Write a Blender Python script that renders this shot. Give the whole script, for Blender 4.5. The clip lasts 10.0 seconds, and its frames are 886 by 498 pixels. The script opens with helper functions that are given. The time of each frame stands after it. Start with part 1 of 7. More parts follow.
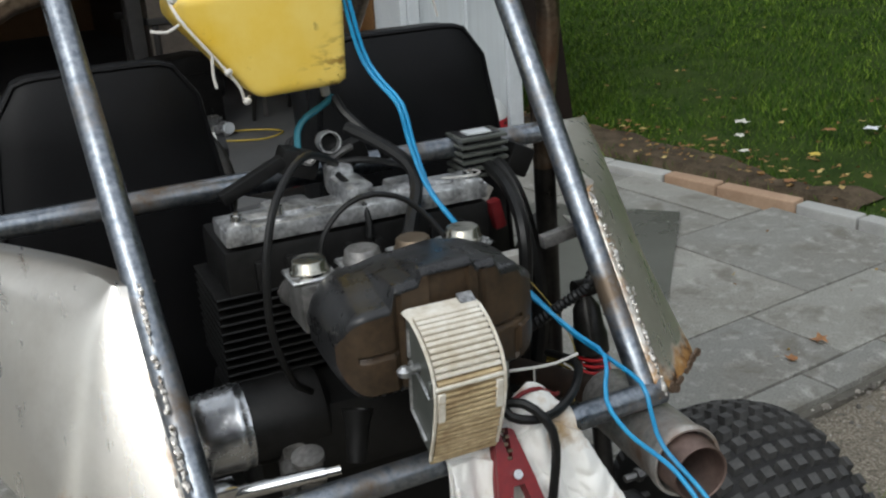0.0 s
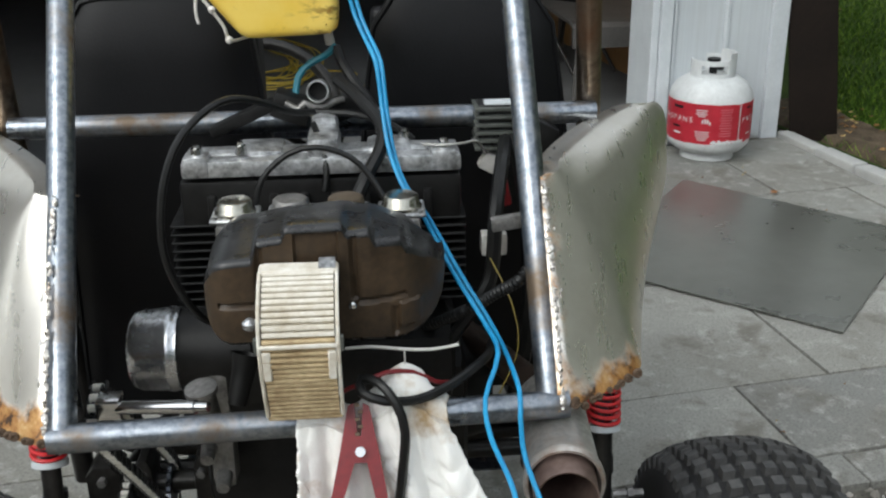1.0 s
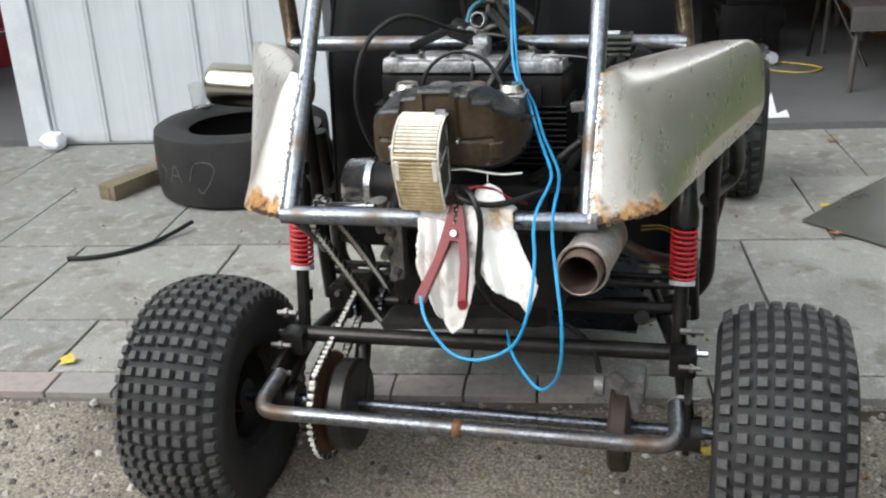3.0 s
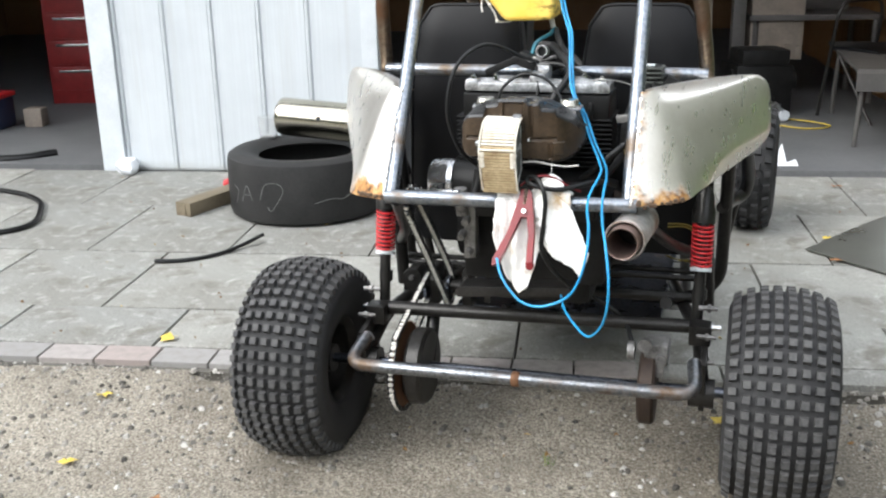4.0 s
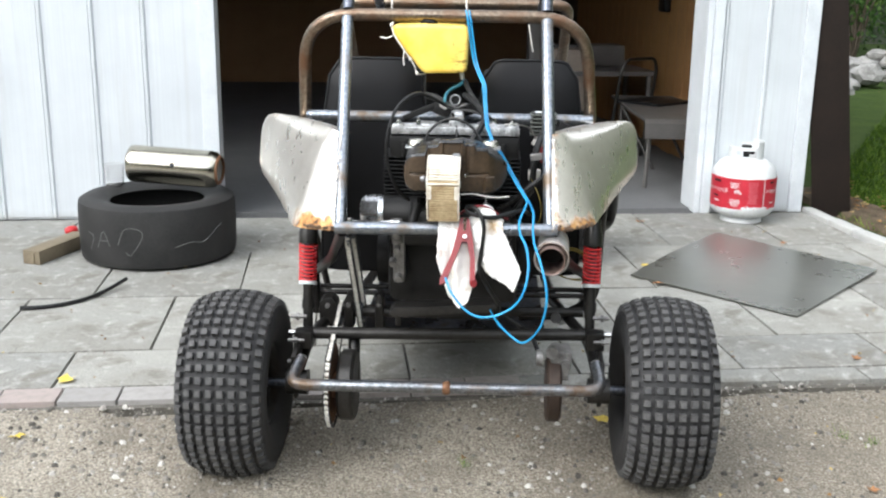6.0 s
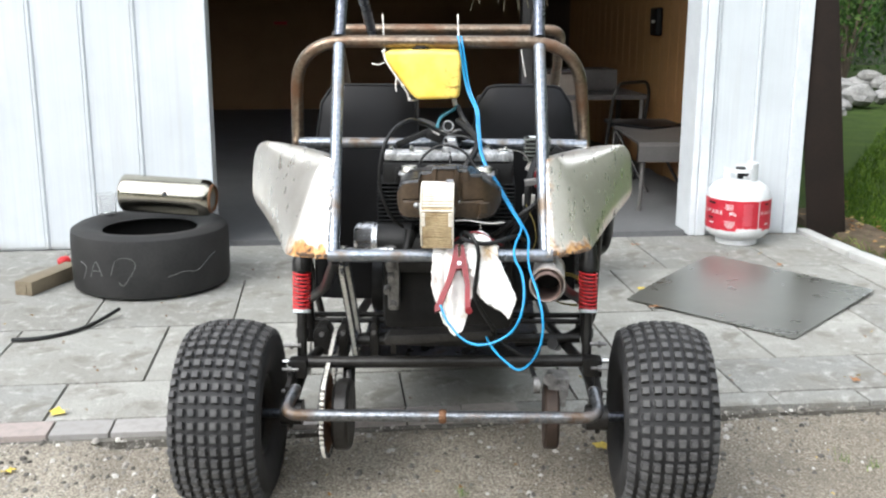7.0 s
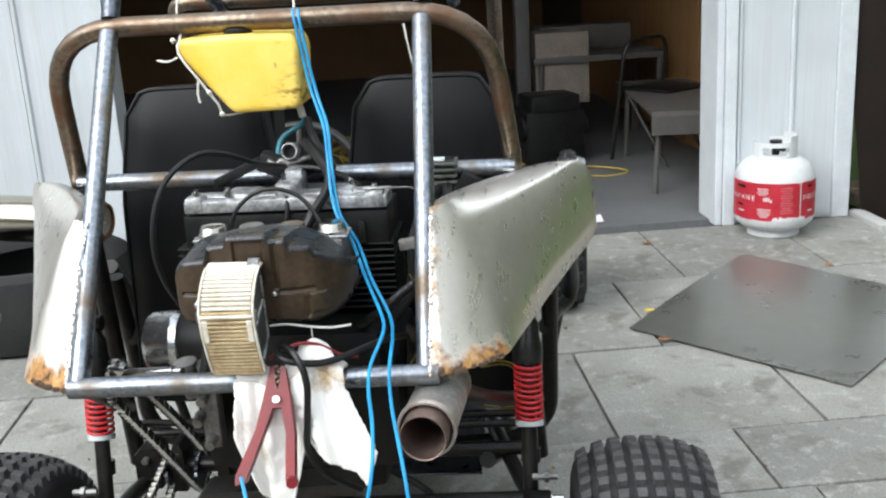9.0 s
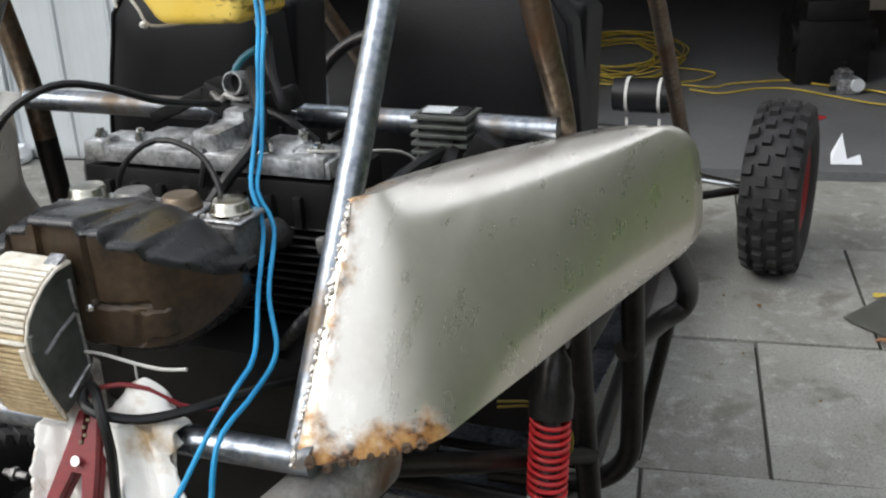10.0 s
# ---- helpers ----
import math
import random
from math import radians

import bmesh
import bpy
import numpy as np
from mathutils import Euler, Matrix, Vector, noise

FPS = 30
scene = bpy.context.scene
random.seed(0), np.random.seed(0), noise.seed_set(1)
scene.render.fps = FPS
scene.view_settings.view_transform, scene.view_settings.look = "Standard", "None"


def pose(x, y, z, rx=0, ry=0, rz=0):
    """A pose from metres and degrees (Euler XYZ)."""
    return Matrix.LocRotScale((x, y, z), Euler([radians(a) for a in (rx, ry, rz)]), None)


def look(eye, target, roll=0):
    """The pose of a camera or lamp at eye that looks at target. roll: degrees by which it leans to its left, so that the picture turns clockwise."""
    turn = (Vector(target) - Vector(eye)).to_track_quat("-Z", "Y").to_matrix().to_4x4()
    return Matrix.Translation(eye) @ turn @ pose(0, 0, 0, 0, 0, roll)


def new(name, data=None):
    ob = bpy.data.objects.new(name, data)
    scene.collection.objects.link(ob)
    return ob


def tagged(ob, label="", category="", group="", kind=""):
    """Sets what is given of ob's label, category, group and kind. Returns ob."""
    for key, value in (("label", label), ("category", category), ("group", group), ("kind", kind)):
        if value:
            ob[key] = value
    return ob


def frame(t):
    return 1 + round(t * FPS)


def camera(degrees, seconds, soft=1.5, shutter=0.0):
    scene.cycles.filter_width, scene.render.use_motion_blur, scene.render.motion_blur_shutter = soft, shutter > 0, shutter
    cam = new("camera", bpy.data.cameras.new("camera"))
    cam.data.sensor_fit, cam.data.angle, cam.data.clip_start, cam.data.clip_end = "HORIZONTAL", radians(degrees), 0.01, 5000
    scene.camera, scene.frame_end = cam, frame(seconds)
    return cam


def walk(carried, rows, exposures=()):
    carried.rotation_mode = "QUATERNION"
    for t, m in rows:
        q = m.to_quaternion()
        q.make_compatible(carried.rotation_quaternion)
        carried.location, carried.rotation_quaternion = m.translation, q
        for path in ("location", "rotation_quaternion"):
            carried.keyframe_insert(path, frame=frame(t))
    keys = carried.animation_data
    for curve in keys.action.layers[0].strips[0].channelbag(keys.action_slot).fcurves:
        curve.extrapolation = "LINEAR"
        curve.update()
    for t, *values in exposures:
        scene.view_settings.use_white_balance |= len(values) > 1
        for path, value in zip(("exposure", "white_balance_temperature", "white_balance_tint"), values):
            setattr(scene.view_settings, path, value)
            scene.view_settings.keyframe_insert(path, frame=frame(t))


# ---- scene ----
cam = camera(47.1, 10.0, soft=2.2)
PATH = [
    (0, (0.273, 0.148, 1.214), (1.312, 1.714, 0.530), -4.1),
    (0.2, (0.356, 0.074, 1.223), (1.273, 1.724, 0.565), -1.7),
    (0.5, (0.458, 0.019, 1.231), (1.244, 1.733, 0.563), -4.4),
    (0.7, (0.536, 0.007, 1.221), (1.256, 1.732, 0.510), -3.5),
    (1, (0.666, 0.005, 1.199), (1.145, 1.801, 0.461), -0.7),
    (1.2, (0.767, 0.012, 1.217), (1.159, 1.816, 0.444), 2.8),
    (1.5, (0.851, 0.021, 1.233), (1.035, 1.867, 0.485), -0.2),
    (1.7, (0.879, -0.014, 1.230), (1.016, 1.836, 0.483), 0.2),
    (2, (0.943, -0.128, 1.209), (0.820, 1.730, 0.481), 0.5),
    (2.2, (0.974, -0.242, 1.205), (0.769, 1.581, 0.409), 0.3),
    (3.3, (0.897, -0.779, 1.202), (0.744, 1.110, 0.563), -3.5),
    (3.5, (0.884, -0.879, 1.205), (0.758, 1.027, 0.613), -1.2),
    (3.7, (0.869, -0.973, 1.199), (0.691, 0.925, 0.594), -0.6),
    (4, (0.841, -1.115, 1.201), (0.647, 0.780, 0.592), -1.3),
    (4.2, (0.804, -1.178, 1.203), (0.641, 0.723, 0.604), -1.3),
    (4.5, (0.733, -1.255, 1.210), (0.626, 0.658, 0.637), -0.8),
    (4.7, (0.642, -1.289, 1.213), (0.589, 0.622, 0.628), -1.2),
    (5, (0.523, -1.369, 1.218), (0.547, 0.545, 0.638), -3.1),
    (5.2, (0.476, -1.376, 1.224), (0.490, 0.553, 0.700), -1.2),
    (5.5, (0.434, -1.380, 1.228), (0.552, 0.546, 0.704), -0.2),
    (6, (0.431, -1.395, 1.227), (0.707, 0.517, 0.712), 0.8),
    (7.3, (0.442, -1.346, 1.226), (0.734, 0.578, 0.763), -0.3),
    (7.5, (0.479, -1.290, 1.221), (0.772, 0.627, 0.731), -1.6),
    (7.7, (0.544, -1.187, 1.209), (0.806, 0.736, 0.722), -2.7),
    (8, (0.652, -1.075, 1.219), (0.820, 0.872, 0.793), -0.6),
    (8.2, (0.699, -0.979, 1.220), (0.865, 0.966, 0.790), -1.4),
    (8.5, (0.780, -0.798, 1.212), (0.991, 1.124, 0.701), 0.1),
    (8.7, (0.826, -0.626, 1.205), (1.053, 1.289, 0.674), 0.1),
    (9, (0.911, -0.441, 1.209), (1.105, 1.473, 0.663), -3.3),
    (9.2, (1.006, -0.317, 1.212), (1.130, 1.602, 0.665), -3.8),
    (9.5, (1.161, -0.154, 1.218), (1.113, 1.750, 0.607), -2.1),
    (9.7, (1.214, -0.021, 1.205), (1.095, 1.865, 0.548), -2.3),
    (10, (1.310, 0.122, 1.164), (0.928, 1.945, 0.435), -2.5),
]
EXPOSURES = [(t, stops, kelvin, tint) for t, stops, kelvin, tint in (
    (0.0, -1.29, 6200, 6), (0.5, -0.94, 6150, 5), (1.0, -0.97, 6200, 5), (1.5, -0.84, 6250, 5), (2.0, -0.71, 6300, 6), (3.5, -0.19, 6250, 8), (4.5, 0.12, 6200, 8),
    (5.5, 0.07, 6200, 8), (7.5, 0.18, 6200, 8), (8.5, 0.02, 6200, 7), (9.2, -0.37, 6100, 6), (10.0, -0.72, 6300, 8))]
walk(cam, [(t, look(eye, target, roll)) for t, eye, target, roll in PATH], EXPOSURES)

# world, sun and exposure
world = bpy.data.worlds.new("sky")
scene.world = world
world.use_nodes = True
wn = world.node_tree.nodes
sky = wn.new("ShaderNodeTexSky")
sky.sky_type = "NISHITA"
sky.sun_disc = False
sky.sun_elevation, sky.sun_rotation = radians(42.5), radians(234)
sky.air_density, sky.dust_density, sky.ozone_density = 1.0, 4.0, 1.7
haze = wn.new("ShaderNodeHueSaturation")   # thin white overcast
haze.inputs["Saturation"].default_value = 0.45
world.node_tree.links.new(sky.outputs[0], haze.inputs["Color"])
cloud = wn.new("ShaderNodeMix")   # even cloud layer over the thin sky
cloud.data_type = "RGBA"
cloud.inputs[0].default_value = 0.50
cloud.inputs[7].default_value = (6.0, 6.0, 6.05, 1)
world.node_tree.links.new(haze.outputs[0], cloud.inputs[6])
world.node_tree.links.new(cloud.outputs[2], wn["Background"].inputs[0])
wn["Background"].inputs[1].default_value = 0.50
sun_data = bpy.data.lights.new("sun", "SUN")
sun_data.energy, sun_data.angle, sun_data.color = 1.35, radians(32), (1.0, 0.985, 0.94)
sun = new("sun", sun_data)
sun.matrix_basis = look((-4.4, -3.2, 5.0), (0, 0, 0))


# materials
class Nodes:
    """Short hand for building one node material."""

    def __init__(self, name):
        self.m = bpy.data.materials.new(name)
        self.m.use_nodes = True
        self.t = self.m.node_tree
        self.bsdf = self.t.nodes["Principled BSDF"]
        self.co = self.t.nodes.new("ShaderNodeTexCoord").outputs["Object"]

    def link(self, a, b):
        self.t.links.new(a, b)

    def noise(self, scale, detail=6.0, rough=0.6, stretch=None):
        n = self.t.nodes.new("ShaderNodeTexNoise")
        n.inputs["Scale"].default_value, n.inputs["Detail"].default_value, n.inputs["Roughness"].default_value = scale, detail, rough
        if stretch:
            mp = self.t.nodes.new("ShaderNodeMapping")
            mp.inputs["Scale"].default_value = stretch
            self.link(self.co, mp.inputs[0])
            self.link(mp.outputs[0], n.inputs["Vector"])
        else:
            self.link(self.co, n.inputs["Vector"])
        return n.outputs["Fac"]

    def ramp(self, fac, *stops):
        r = self.t.nodes.new("ShaderNodeValToRGB")
        el = r.color_ramp.elements
        while len(el) < len(stops):
            el.new(0.5)
        for e, (pos, c) in zip(el, stops):
            e.position = pos
            e.color = (*c, 1) if isinstance(c, tuple) else (c, c, c, 1)
        self.link(fac, r.inputs[0])
        return r.outputs[0]

    def mix(self, fac, a, b, blend="MIX"):
        n = self.t.nodes.new("ShaderNodeMix")
        n.data_type, n.blend_type = "RGBA", blend
        for sock, val in ((n.inputs[0], fac), (n.inputs[6], a), (n.inputs[7], b)):
            if isinstance(val, (int, float)):
                sock.default_value = val
            elif isinstance(val, tuple):
                sock.default_value = (*val, 1)
            else:
                self.link(val, sock)
        return n.outputs[2]

    def math(self, op, a, b=0.0):
        n = self.t.nodes.new("ShaderNodeMath")
        n.operation = op
        for sock, val in ((n.inputs[0], a), (n.inputs[1], b)):
            if isinstance(val, (int, float)):
                sock.default_value = val
            else:
                self.link(val, sock)
        return n.outputs[0]

    def random(self):
        return self.t.nodes.new("ShaderNodeObjectInfo").outputs["Random"]

    def island(self):
        return self.t.nodes.new("ShaderNodeNewGeometry").outputs["Random Per Island"]

    def axis(self, k):
        s = self.t.nodes.new("ShaderNodeSeparateXYZ")
        self.link(self.co, s.inputs[0])
        return s.outputs[k]

    def out(self, color=None, rough=None, metal=None, bump=None, strength=0.3, dist=0.002):
        for key, val in (("Base Color", color), ("Roughness", rough), ("Metallic", metal)):
            if val is None:
                continue
            if isinstance(val, (int, float)):
                self.bsdf.inputs[key].default_value = val
            elif isinstance(val, tuple):
                self.bsdf.inputs[key].default_value = (*val, 1)
            else:
                self.link(val, self.bsdf.inputs[key])
        if bump is not None:
            b = self.t.nodes.new("ShaderNodeBump")
            b.inputs["Strength"].default_value, b.inputs["Distance"].default_value = strength, dist
            self.link(bump, b.inputs["Height"])
            self.link(b.outputs[0], self.bsdf.inputs["Normal"])
        return self.m


def simple(name, c0, c1, rough=(0.4, 0.6), metal=0.0, scale=8.0, fine=90.0, strength=0.25, dist=0.001, gloss=0.5):
    """Two-scale mottled surface between colours c0 and c1."""
    n = Nodes(name)
    n.bsdf.inputs["Specular IOR Level"].default_value = gloss
    big, small = n.noise(scale), n.noise(fine, 3)
    f = n.math("ADD", n.math("MULTIPLY", big, 0.65), n.math("MULTIPLY", small, 0.35))
    col = n.ramp(f, (0.32, c0), (0.68, c1))
    return n.out(col, n.ramp(f, (0.3, rough[0]), (0.7, rough[1])), metal, small, strength, dist)


def metal_tube(name, c0, c1, rust, amount, rough=(0.22, 0.42), metal=0.95):
    """Bare drawn steel with heat and rust blotches."""
    n = Nodes(name)
    big, small = n.noise(11.0), n.noise(120.0, 4)
    col = n.ramp(small, (0.35, c0), (0.65, c1))
    mask = n.ramp(n.math("ADD", n.math("MULTIPLY", big, 0.8), n.math("MULTIPLY", small, 0.2)), (0.62 - amount, 0.0), (0.72 - amount * 0.6, 1.0))
    col = n.mix(mask, col, rust)
    return n.out(col, n.ramp(big, (0.35, rough[0]), (0.7, rough[1])), n.ramp(mask, (0.0, metal), (1.0, 0.45)), small, 0.15, 0.0008)


M = {}
M["steel"] = metal_tube("bare_steel_tube", (0.17, 0.19, 0.22), (0.34, 0.365, 0.40), (0.135, 0.10, 0.068), 0.10, (0.26, 0.46))
M["brown_steel"] = metal_tube("browned_steel_tube", (0.13, 0.10, 0.075), (0.26, 0.21, 0.16), (0.12, 0.06, 0.03), 0.16, (0.3, 0.5))
M["black_steel"] = simple("dark_oily_steel", (0.010, 0.0095, 0.009), (0.045, 0.042, 0.039), (0.26, 0.45), 0.5, 14, 140)
M["steel_dark"] = metal_tube("dark_steel_tube", (0.07, 0.08, 0.10), (0.18, 0.19, 0.22), (0.07, 0.04, 0.025), 0.05)
M["bumper"] = metal_tube("worn_bumper_tube", (0.13, 0.14, 0.15), (0.30, 0.31, 0.33), (0.10, 0.065, 0.04), 0.14, (0.28, 0.5))
M["weld"] = simple("weld_bead", (0.13, 0.085, 0.055), (0.88, 0.86, 0.81), (0.18, 0.4), 0.85, 75, 240, 0.6, 0.002)
M["tack"] = simple("burnt_weld_crater", (0.035, 0.022, 0.016), (0.22, 0.15, 0.10), (0.3, 0.6), 0.5, 90, 260, 0.5, 0.001)
M["rubber"] = simple("tyre_rubber", (0.014, 0.014, 0.015), (0.045, 0.044, 0.044), (0.55, 0.8), 0.0, 12, 160, 0.3, 0.001, gloss=0.25)
M["lug"] = simple("dusty_tread_rubber", (0.036, 0.036, 0.038), (0.105, 0.103, 0.10), (0.6, 0.85), 0.0, 25, 160, 0.3, 0.001, gloss=0.25)
M["rubber_old"] = simple("worn_slick_rubber", (0.012, 0.012, 0.012), (0.035, 0.034, 0.033), (0.5, 0.75), 0.0, 6, 90, gloss=0.3)
M["hose"] = simple("black_rubber_hose", (0.005, 0.005, 0.005), (0.015, 0.015, 0.015), (0.3, 0.5), 0.0, 20, 150, gloss=0.3)
M["engine_black"] = simple("black_engine_paint", (0.003, 0.003, 0.003), (0.015, 0.0145, 0.014), (0.34, 0.6), 0.0, 18, 130, gloss=0.25)
M["cast"] = simple("cast_aluminium", (0.07, 0.07, 0.072), (0.84, 0.85, 0.86), (0.26, 0.44), 0.75, 42, 170, 0.6, 0.0015)
M["aged_chrome"] = simple("aged_chrome", (0.26, 0.25, 0.21), (0.50, 0.48, 0.42), (0.14, 0.3), 1.0, 30, 140, 0.1)
M["chrome"] = simple("dull_chrome", (0.5, 0.5, 0.5), (0.75, 0.75, 0.75), (0.1, 0.25), 1.0, 20, 120, 0.05)
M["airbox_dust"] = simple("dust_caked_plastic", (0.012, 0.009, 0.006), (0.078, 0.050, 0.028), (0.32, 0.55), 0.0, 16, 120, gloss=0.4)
M["red"] = simple("red_spring_paint", (0.42, 0.012, 0.016), (0.58, 0.03, 0.035), (0.3, 0.5), 0.0, 18, 140)
M["clamp"] = simple("red_clamp_plastic", (0.13, 0.010, 0.014), (0.24, 0.018, 0.022), (0.35, 0.55), 0.0, 25, 140)
M["blue"] = simple("blue_wire", (0.01, 0.20, 0.45), (0.03, 0.34, 0.62), (0.35, 0.5), 0.0, 20, 140)
M["vinyl"] = simple("black_vinyl", (0.0035, 0.0035, 0.004), (0.008, 0.008, 0.009), (0.36, 0.50), 0.0, 9, 260, 0.4, 0.0008, gloss=0.22)
M["white"] = simple("white_enamel", (0.52, 0.55, 0.575), (0.64, 0.67, 0.69), (0.3, 0.5), 0.0, 10, 90)
M["label_red"] = simple("red_label", (0.34, 0.012, 0.025), (0.48, 0.022, 0.04), (0.35, 0.5), 0.0, 16, 60)
M["plate"] = simple("oily_sheet_steel", (0.155, 0.155, 0.138), (0.225, 0.225, 0.20), (0.24, 0.34), 0.55, 2.2, 14, 0.03, 0.0005)
M["stainless"] = simple("stainless_steel", (0.40, 0.37, 0.30), (0.56, 0.53, 0.45), (0.12, 0.25), 1.0, 5, 70, 0.05)
M["wood"] = simple("raw_wood", (0.11, 0.088, 0.056), (0.21, 0.172, 0.115), (0.6, 0.8), 0.0, 9, 80)
M["plywood"] = simple("plywood_wall", (0.21, 0.115, 0.05), (0.31, 0.18, 0.085), (0.6, 0.8), 0.0, 3, 60)
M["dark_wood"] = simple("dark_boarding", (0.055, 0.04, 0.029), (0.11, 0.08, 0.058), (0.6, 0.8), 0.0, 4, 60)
M["slab"] = simple("garage_concrete", (0.085, 0.087, 0.089), (0.155, 0.157, 0.158), (0.65, 0.85), 0.0, 2.2, 50, 0.4)
M["cloth"] = simple("white_terry_cloth", (0.62, 0.58, 0.52), (0.82, 0.80, 0.76), (0.85, 0.95), 0.0, 22, 300, 0.9, 0.002)
M["paper"] = simple("white_paper", (0.70, 0.72, 0.76), (0.80, 0.82, 0.85), (0.7, 0.8), 0.0, 10, 60)
M["cord_yellow"] = simple("yellow_cord", (0.42, 0.30, 0.03), (0.58, 0.44, 0.07), (0.4, 0.6), 0.0, 20, 90)
M["wire_yellow"] = simple("dull_yellow_wire", (0.16, 0.115, 0.015), (0.24, 0.18, 0.03), (0.4, 0.6), 0.0, 20, 90)
M["grey_paint"] = simple("grey_metal_paint", (0.060, 0.056, 0.053), (0.105, 0.099, 0.094), (0.4, 0.6), 0.0, 5, 60)
M["rust"] = simple("rusty_steel", (0.10, 0.045, 0.02), (0.22, 0.11, 0.055), (0.6, 0.85), 0.3, 25, 140, 0.5, 0.001)


def sheet_material():
    """Bare satin sheet; the welding heat left rust along the lower rear corner and the weld line."""
    n = Nodes("bare_sheet_metal")
    big, mid, small = n.noise(4.0), n.noise(26.0), n.noise(150.0, 4)
    col = n.ramp(big, (0.35, (0.80, 0.752, 0.682)), (0.65, (0.91, 0.862, 0.785)))
    col = n.mix(n.ramp(small, (0.60, 0.0), (0.8, 0.06)), col, (0.34, 0.32, 0.27))
    col = n.mix(n.ramp(n.noise(13.0, 7, 0.7), (0.48, 0.0), (0.72, 0.24)), col, (0.50, 0.44, 0.34))   # dull film and handling marks
    edge = n.math("SUBTRACT", n.math("ADD", 0.640, n.math("MULTIPLY", mid, 0.085)), n.axis(2))
    back = n.math("SUBTRACT", n.math("ADD", 0.05, n.math("MULTIPLY", mid, 0.12)), n.axis(1))
    seam = n.math("SUBTRACT", n.math("ADD", 0.244, n.math("MULTIPLY", mid, 0.052)), n.math("ABSOLUTE", n.axis(0)))
    low = n.math("MULTIPLY", n.ramp(edge, (0.0, 0.0), (0.018, 1.0)), n.ramp(back, (0.0, 0.0), (0.03, 1.0)))
    mask = n.math("MAXIMUM", low, n.math("MULTIPLY", n.ramp(seam, (0.0, 0.0), (0.012, 1.0)), n.ramp(mid, (0.46, 0.05), (0.60, 0.85))))
    rust = n.ramp(n.noise(60.0), (0.36, (0.05, 0.025, 0.012)), (0.45, (0.34, 0.16, 0.05)), (0.58, (0.50, 0.28, 0.10)), (0.72, (0.66, 0.46, 0.24)))
    col = n.mix(n.ramp(n.noise(1.0, 3, 0.5, (9, 9, 220)), (0.70, 0.0), (0.78, 0.12)), col, (0.45, 0.42, 0.36))   # fine scratches
    col = n.mix(mask, col, rust)
    brushed = n.noise(1.0, 4, 0.6, (60, 8, 14))
    rough = n.ramp(n.math("ADD", n.math("MULTIPLY", mid, 0.4), n.math("MULTIPLY", brushed, 0.6)), (0.35, 0.24), (0.65, 0.37))
    return n.out(col, n.mix(mask, rough, (0.55, 0.55, 0.55)), n.ramp(mask, (0.0, 0.88), (1.0, 0.3)), n.math("ADD", big, n.math("MULTIPLY", small, 0.002)), 0.04, 0.004)


M["sheet"] = sheet_material()


def siding_material():
    """White painted steel with faint vertical grain, runs and dirt."""
    n = Nodes("white_siding_paint")
    grain, runs, big = n.noise(1.0, 4, 0.6, (140, 140, 1.2)), n.noise(1.0, 5, 0.6, (22, 22, 0.9)), n.noise(2.2)
    col = n.ramp(big, (0.35, (0.52, 0.552, 0.575)), (0.65, (0.595, 0.628, 0.648)))
    col = n.mix(n.ramp(grain, (0.35, 0.0), (0.7, 0.5)), col, (0.47, 0.497, 0.517))
    col = n.mix(n.ramp(runs, (0.54, 0.0), (0.75, 0.40)), col, (0.42, 0.425, 0.41))
    low = n.math("SUBTRACT", n.math("MULTIPLY", n.noise(9.0), 0.10), n.axis(2))
    col = n.mix(n.ramp(low, (0.0, 0.0), (0.06, 0.5)), col, (0.36, 0.35, 0.32))
    return n.out(col, 0.45, 0.0, grain, 0.25, 0.0015)


M["white_paint"] = siding_material()


def paver_material():
    n = Nodes("concrete_paver")
    big, mid, small = n.noise(2.2), n.noise(17.0), n.noise(160.0, 4)
    base = n.ramp(n.random(), (0.0, (0.225, 0.226, 0.212)), (0.5, (0.30, 0.297, 0.27)), (1.0, (0.37, 0.365, 0.332)))
    col = n.mix(n.ramp(big, (0.38, 0.0), (0.64, 0.7)), base, (0.20, 0.19, 0.165))
    col = n.mix(n.ramp(mid, (0.52, 0.0), (0.70, 0.6)), col, (0.52, 0.51, 0.475))
    col = n.mix(n.ramp(n.noise(7.0, 4), (0.54, 0.0), (0.66, 0.7)), col, (0.14, 0.125, 0.10))
    col = n.mix(n.ramp(n.noise(45.0, 2), (0.66, 0.0), (0.73, 0.5)), col, (0.56, 0.55, 0.51))
    col = n.mix(n.ramp(small, (0.34, 0.6), (0.50, 0.0)), col, (0.10, 0.097, 0.09))
    col = n.mix(n.ramp(n.noise(420.0, 2), (0.36, 0.5), (0.46, 0.0)), col, (0.09, 0.087, 0.08))   # open pores
    return n.out(col, 0.82, 0.0, n.math("ADD", mid, n.math("MULTIPLY", small, 0.6)), 0.35, 0.003)


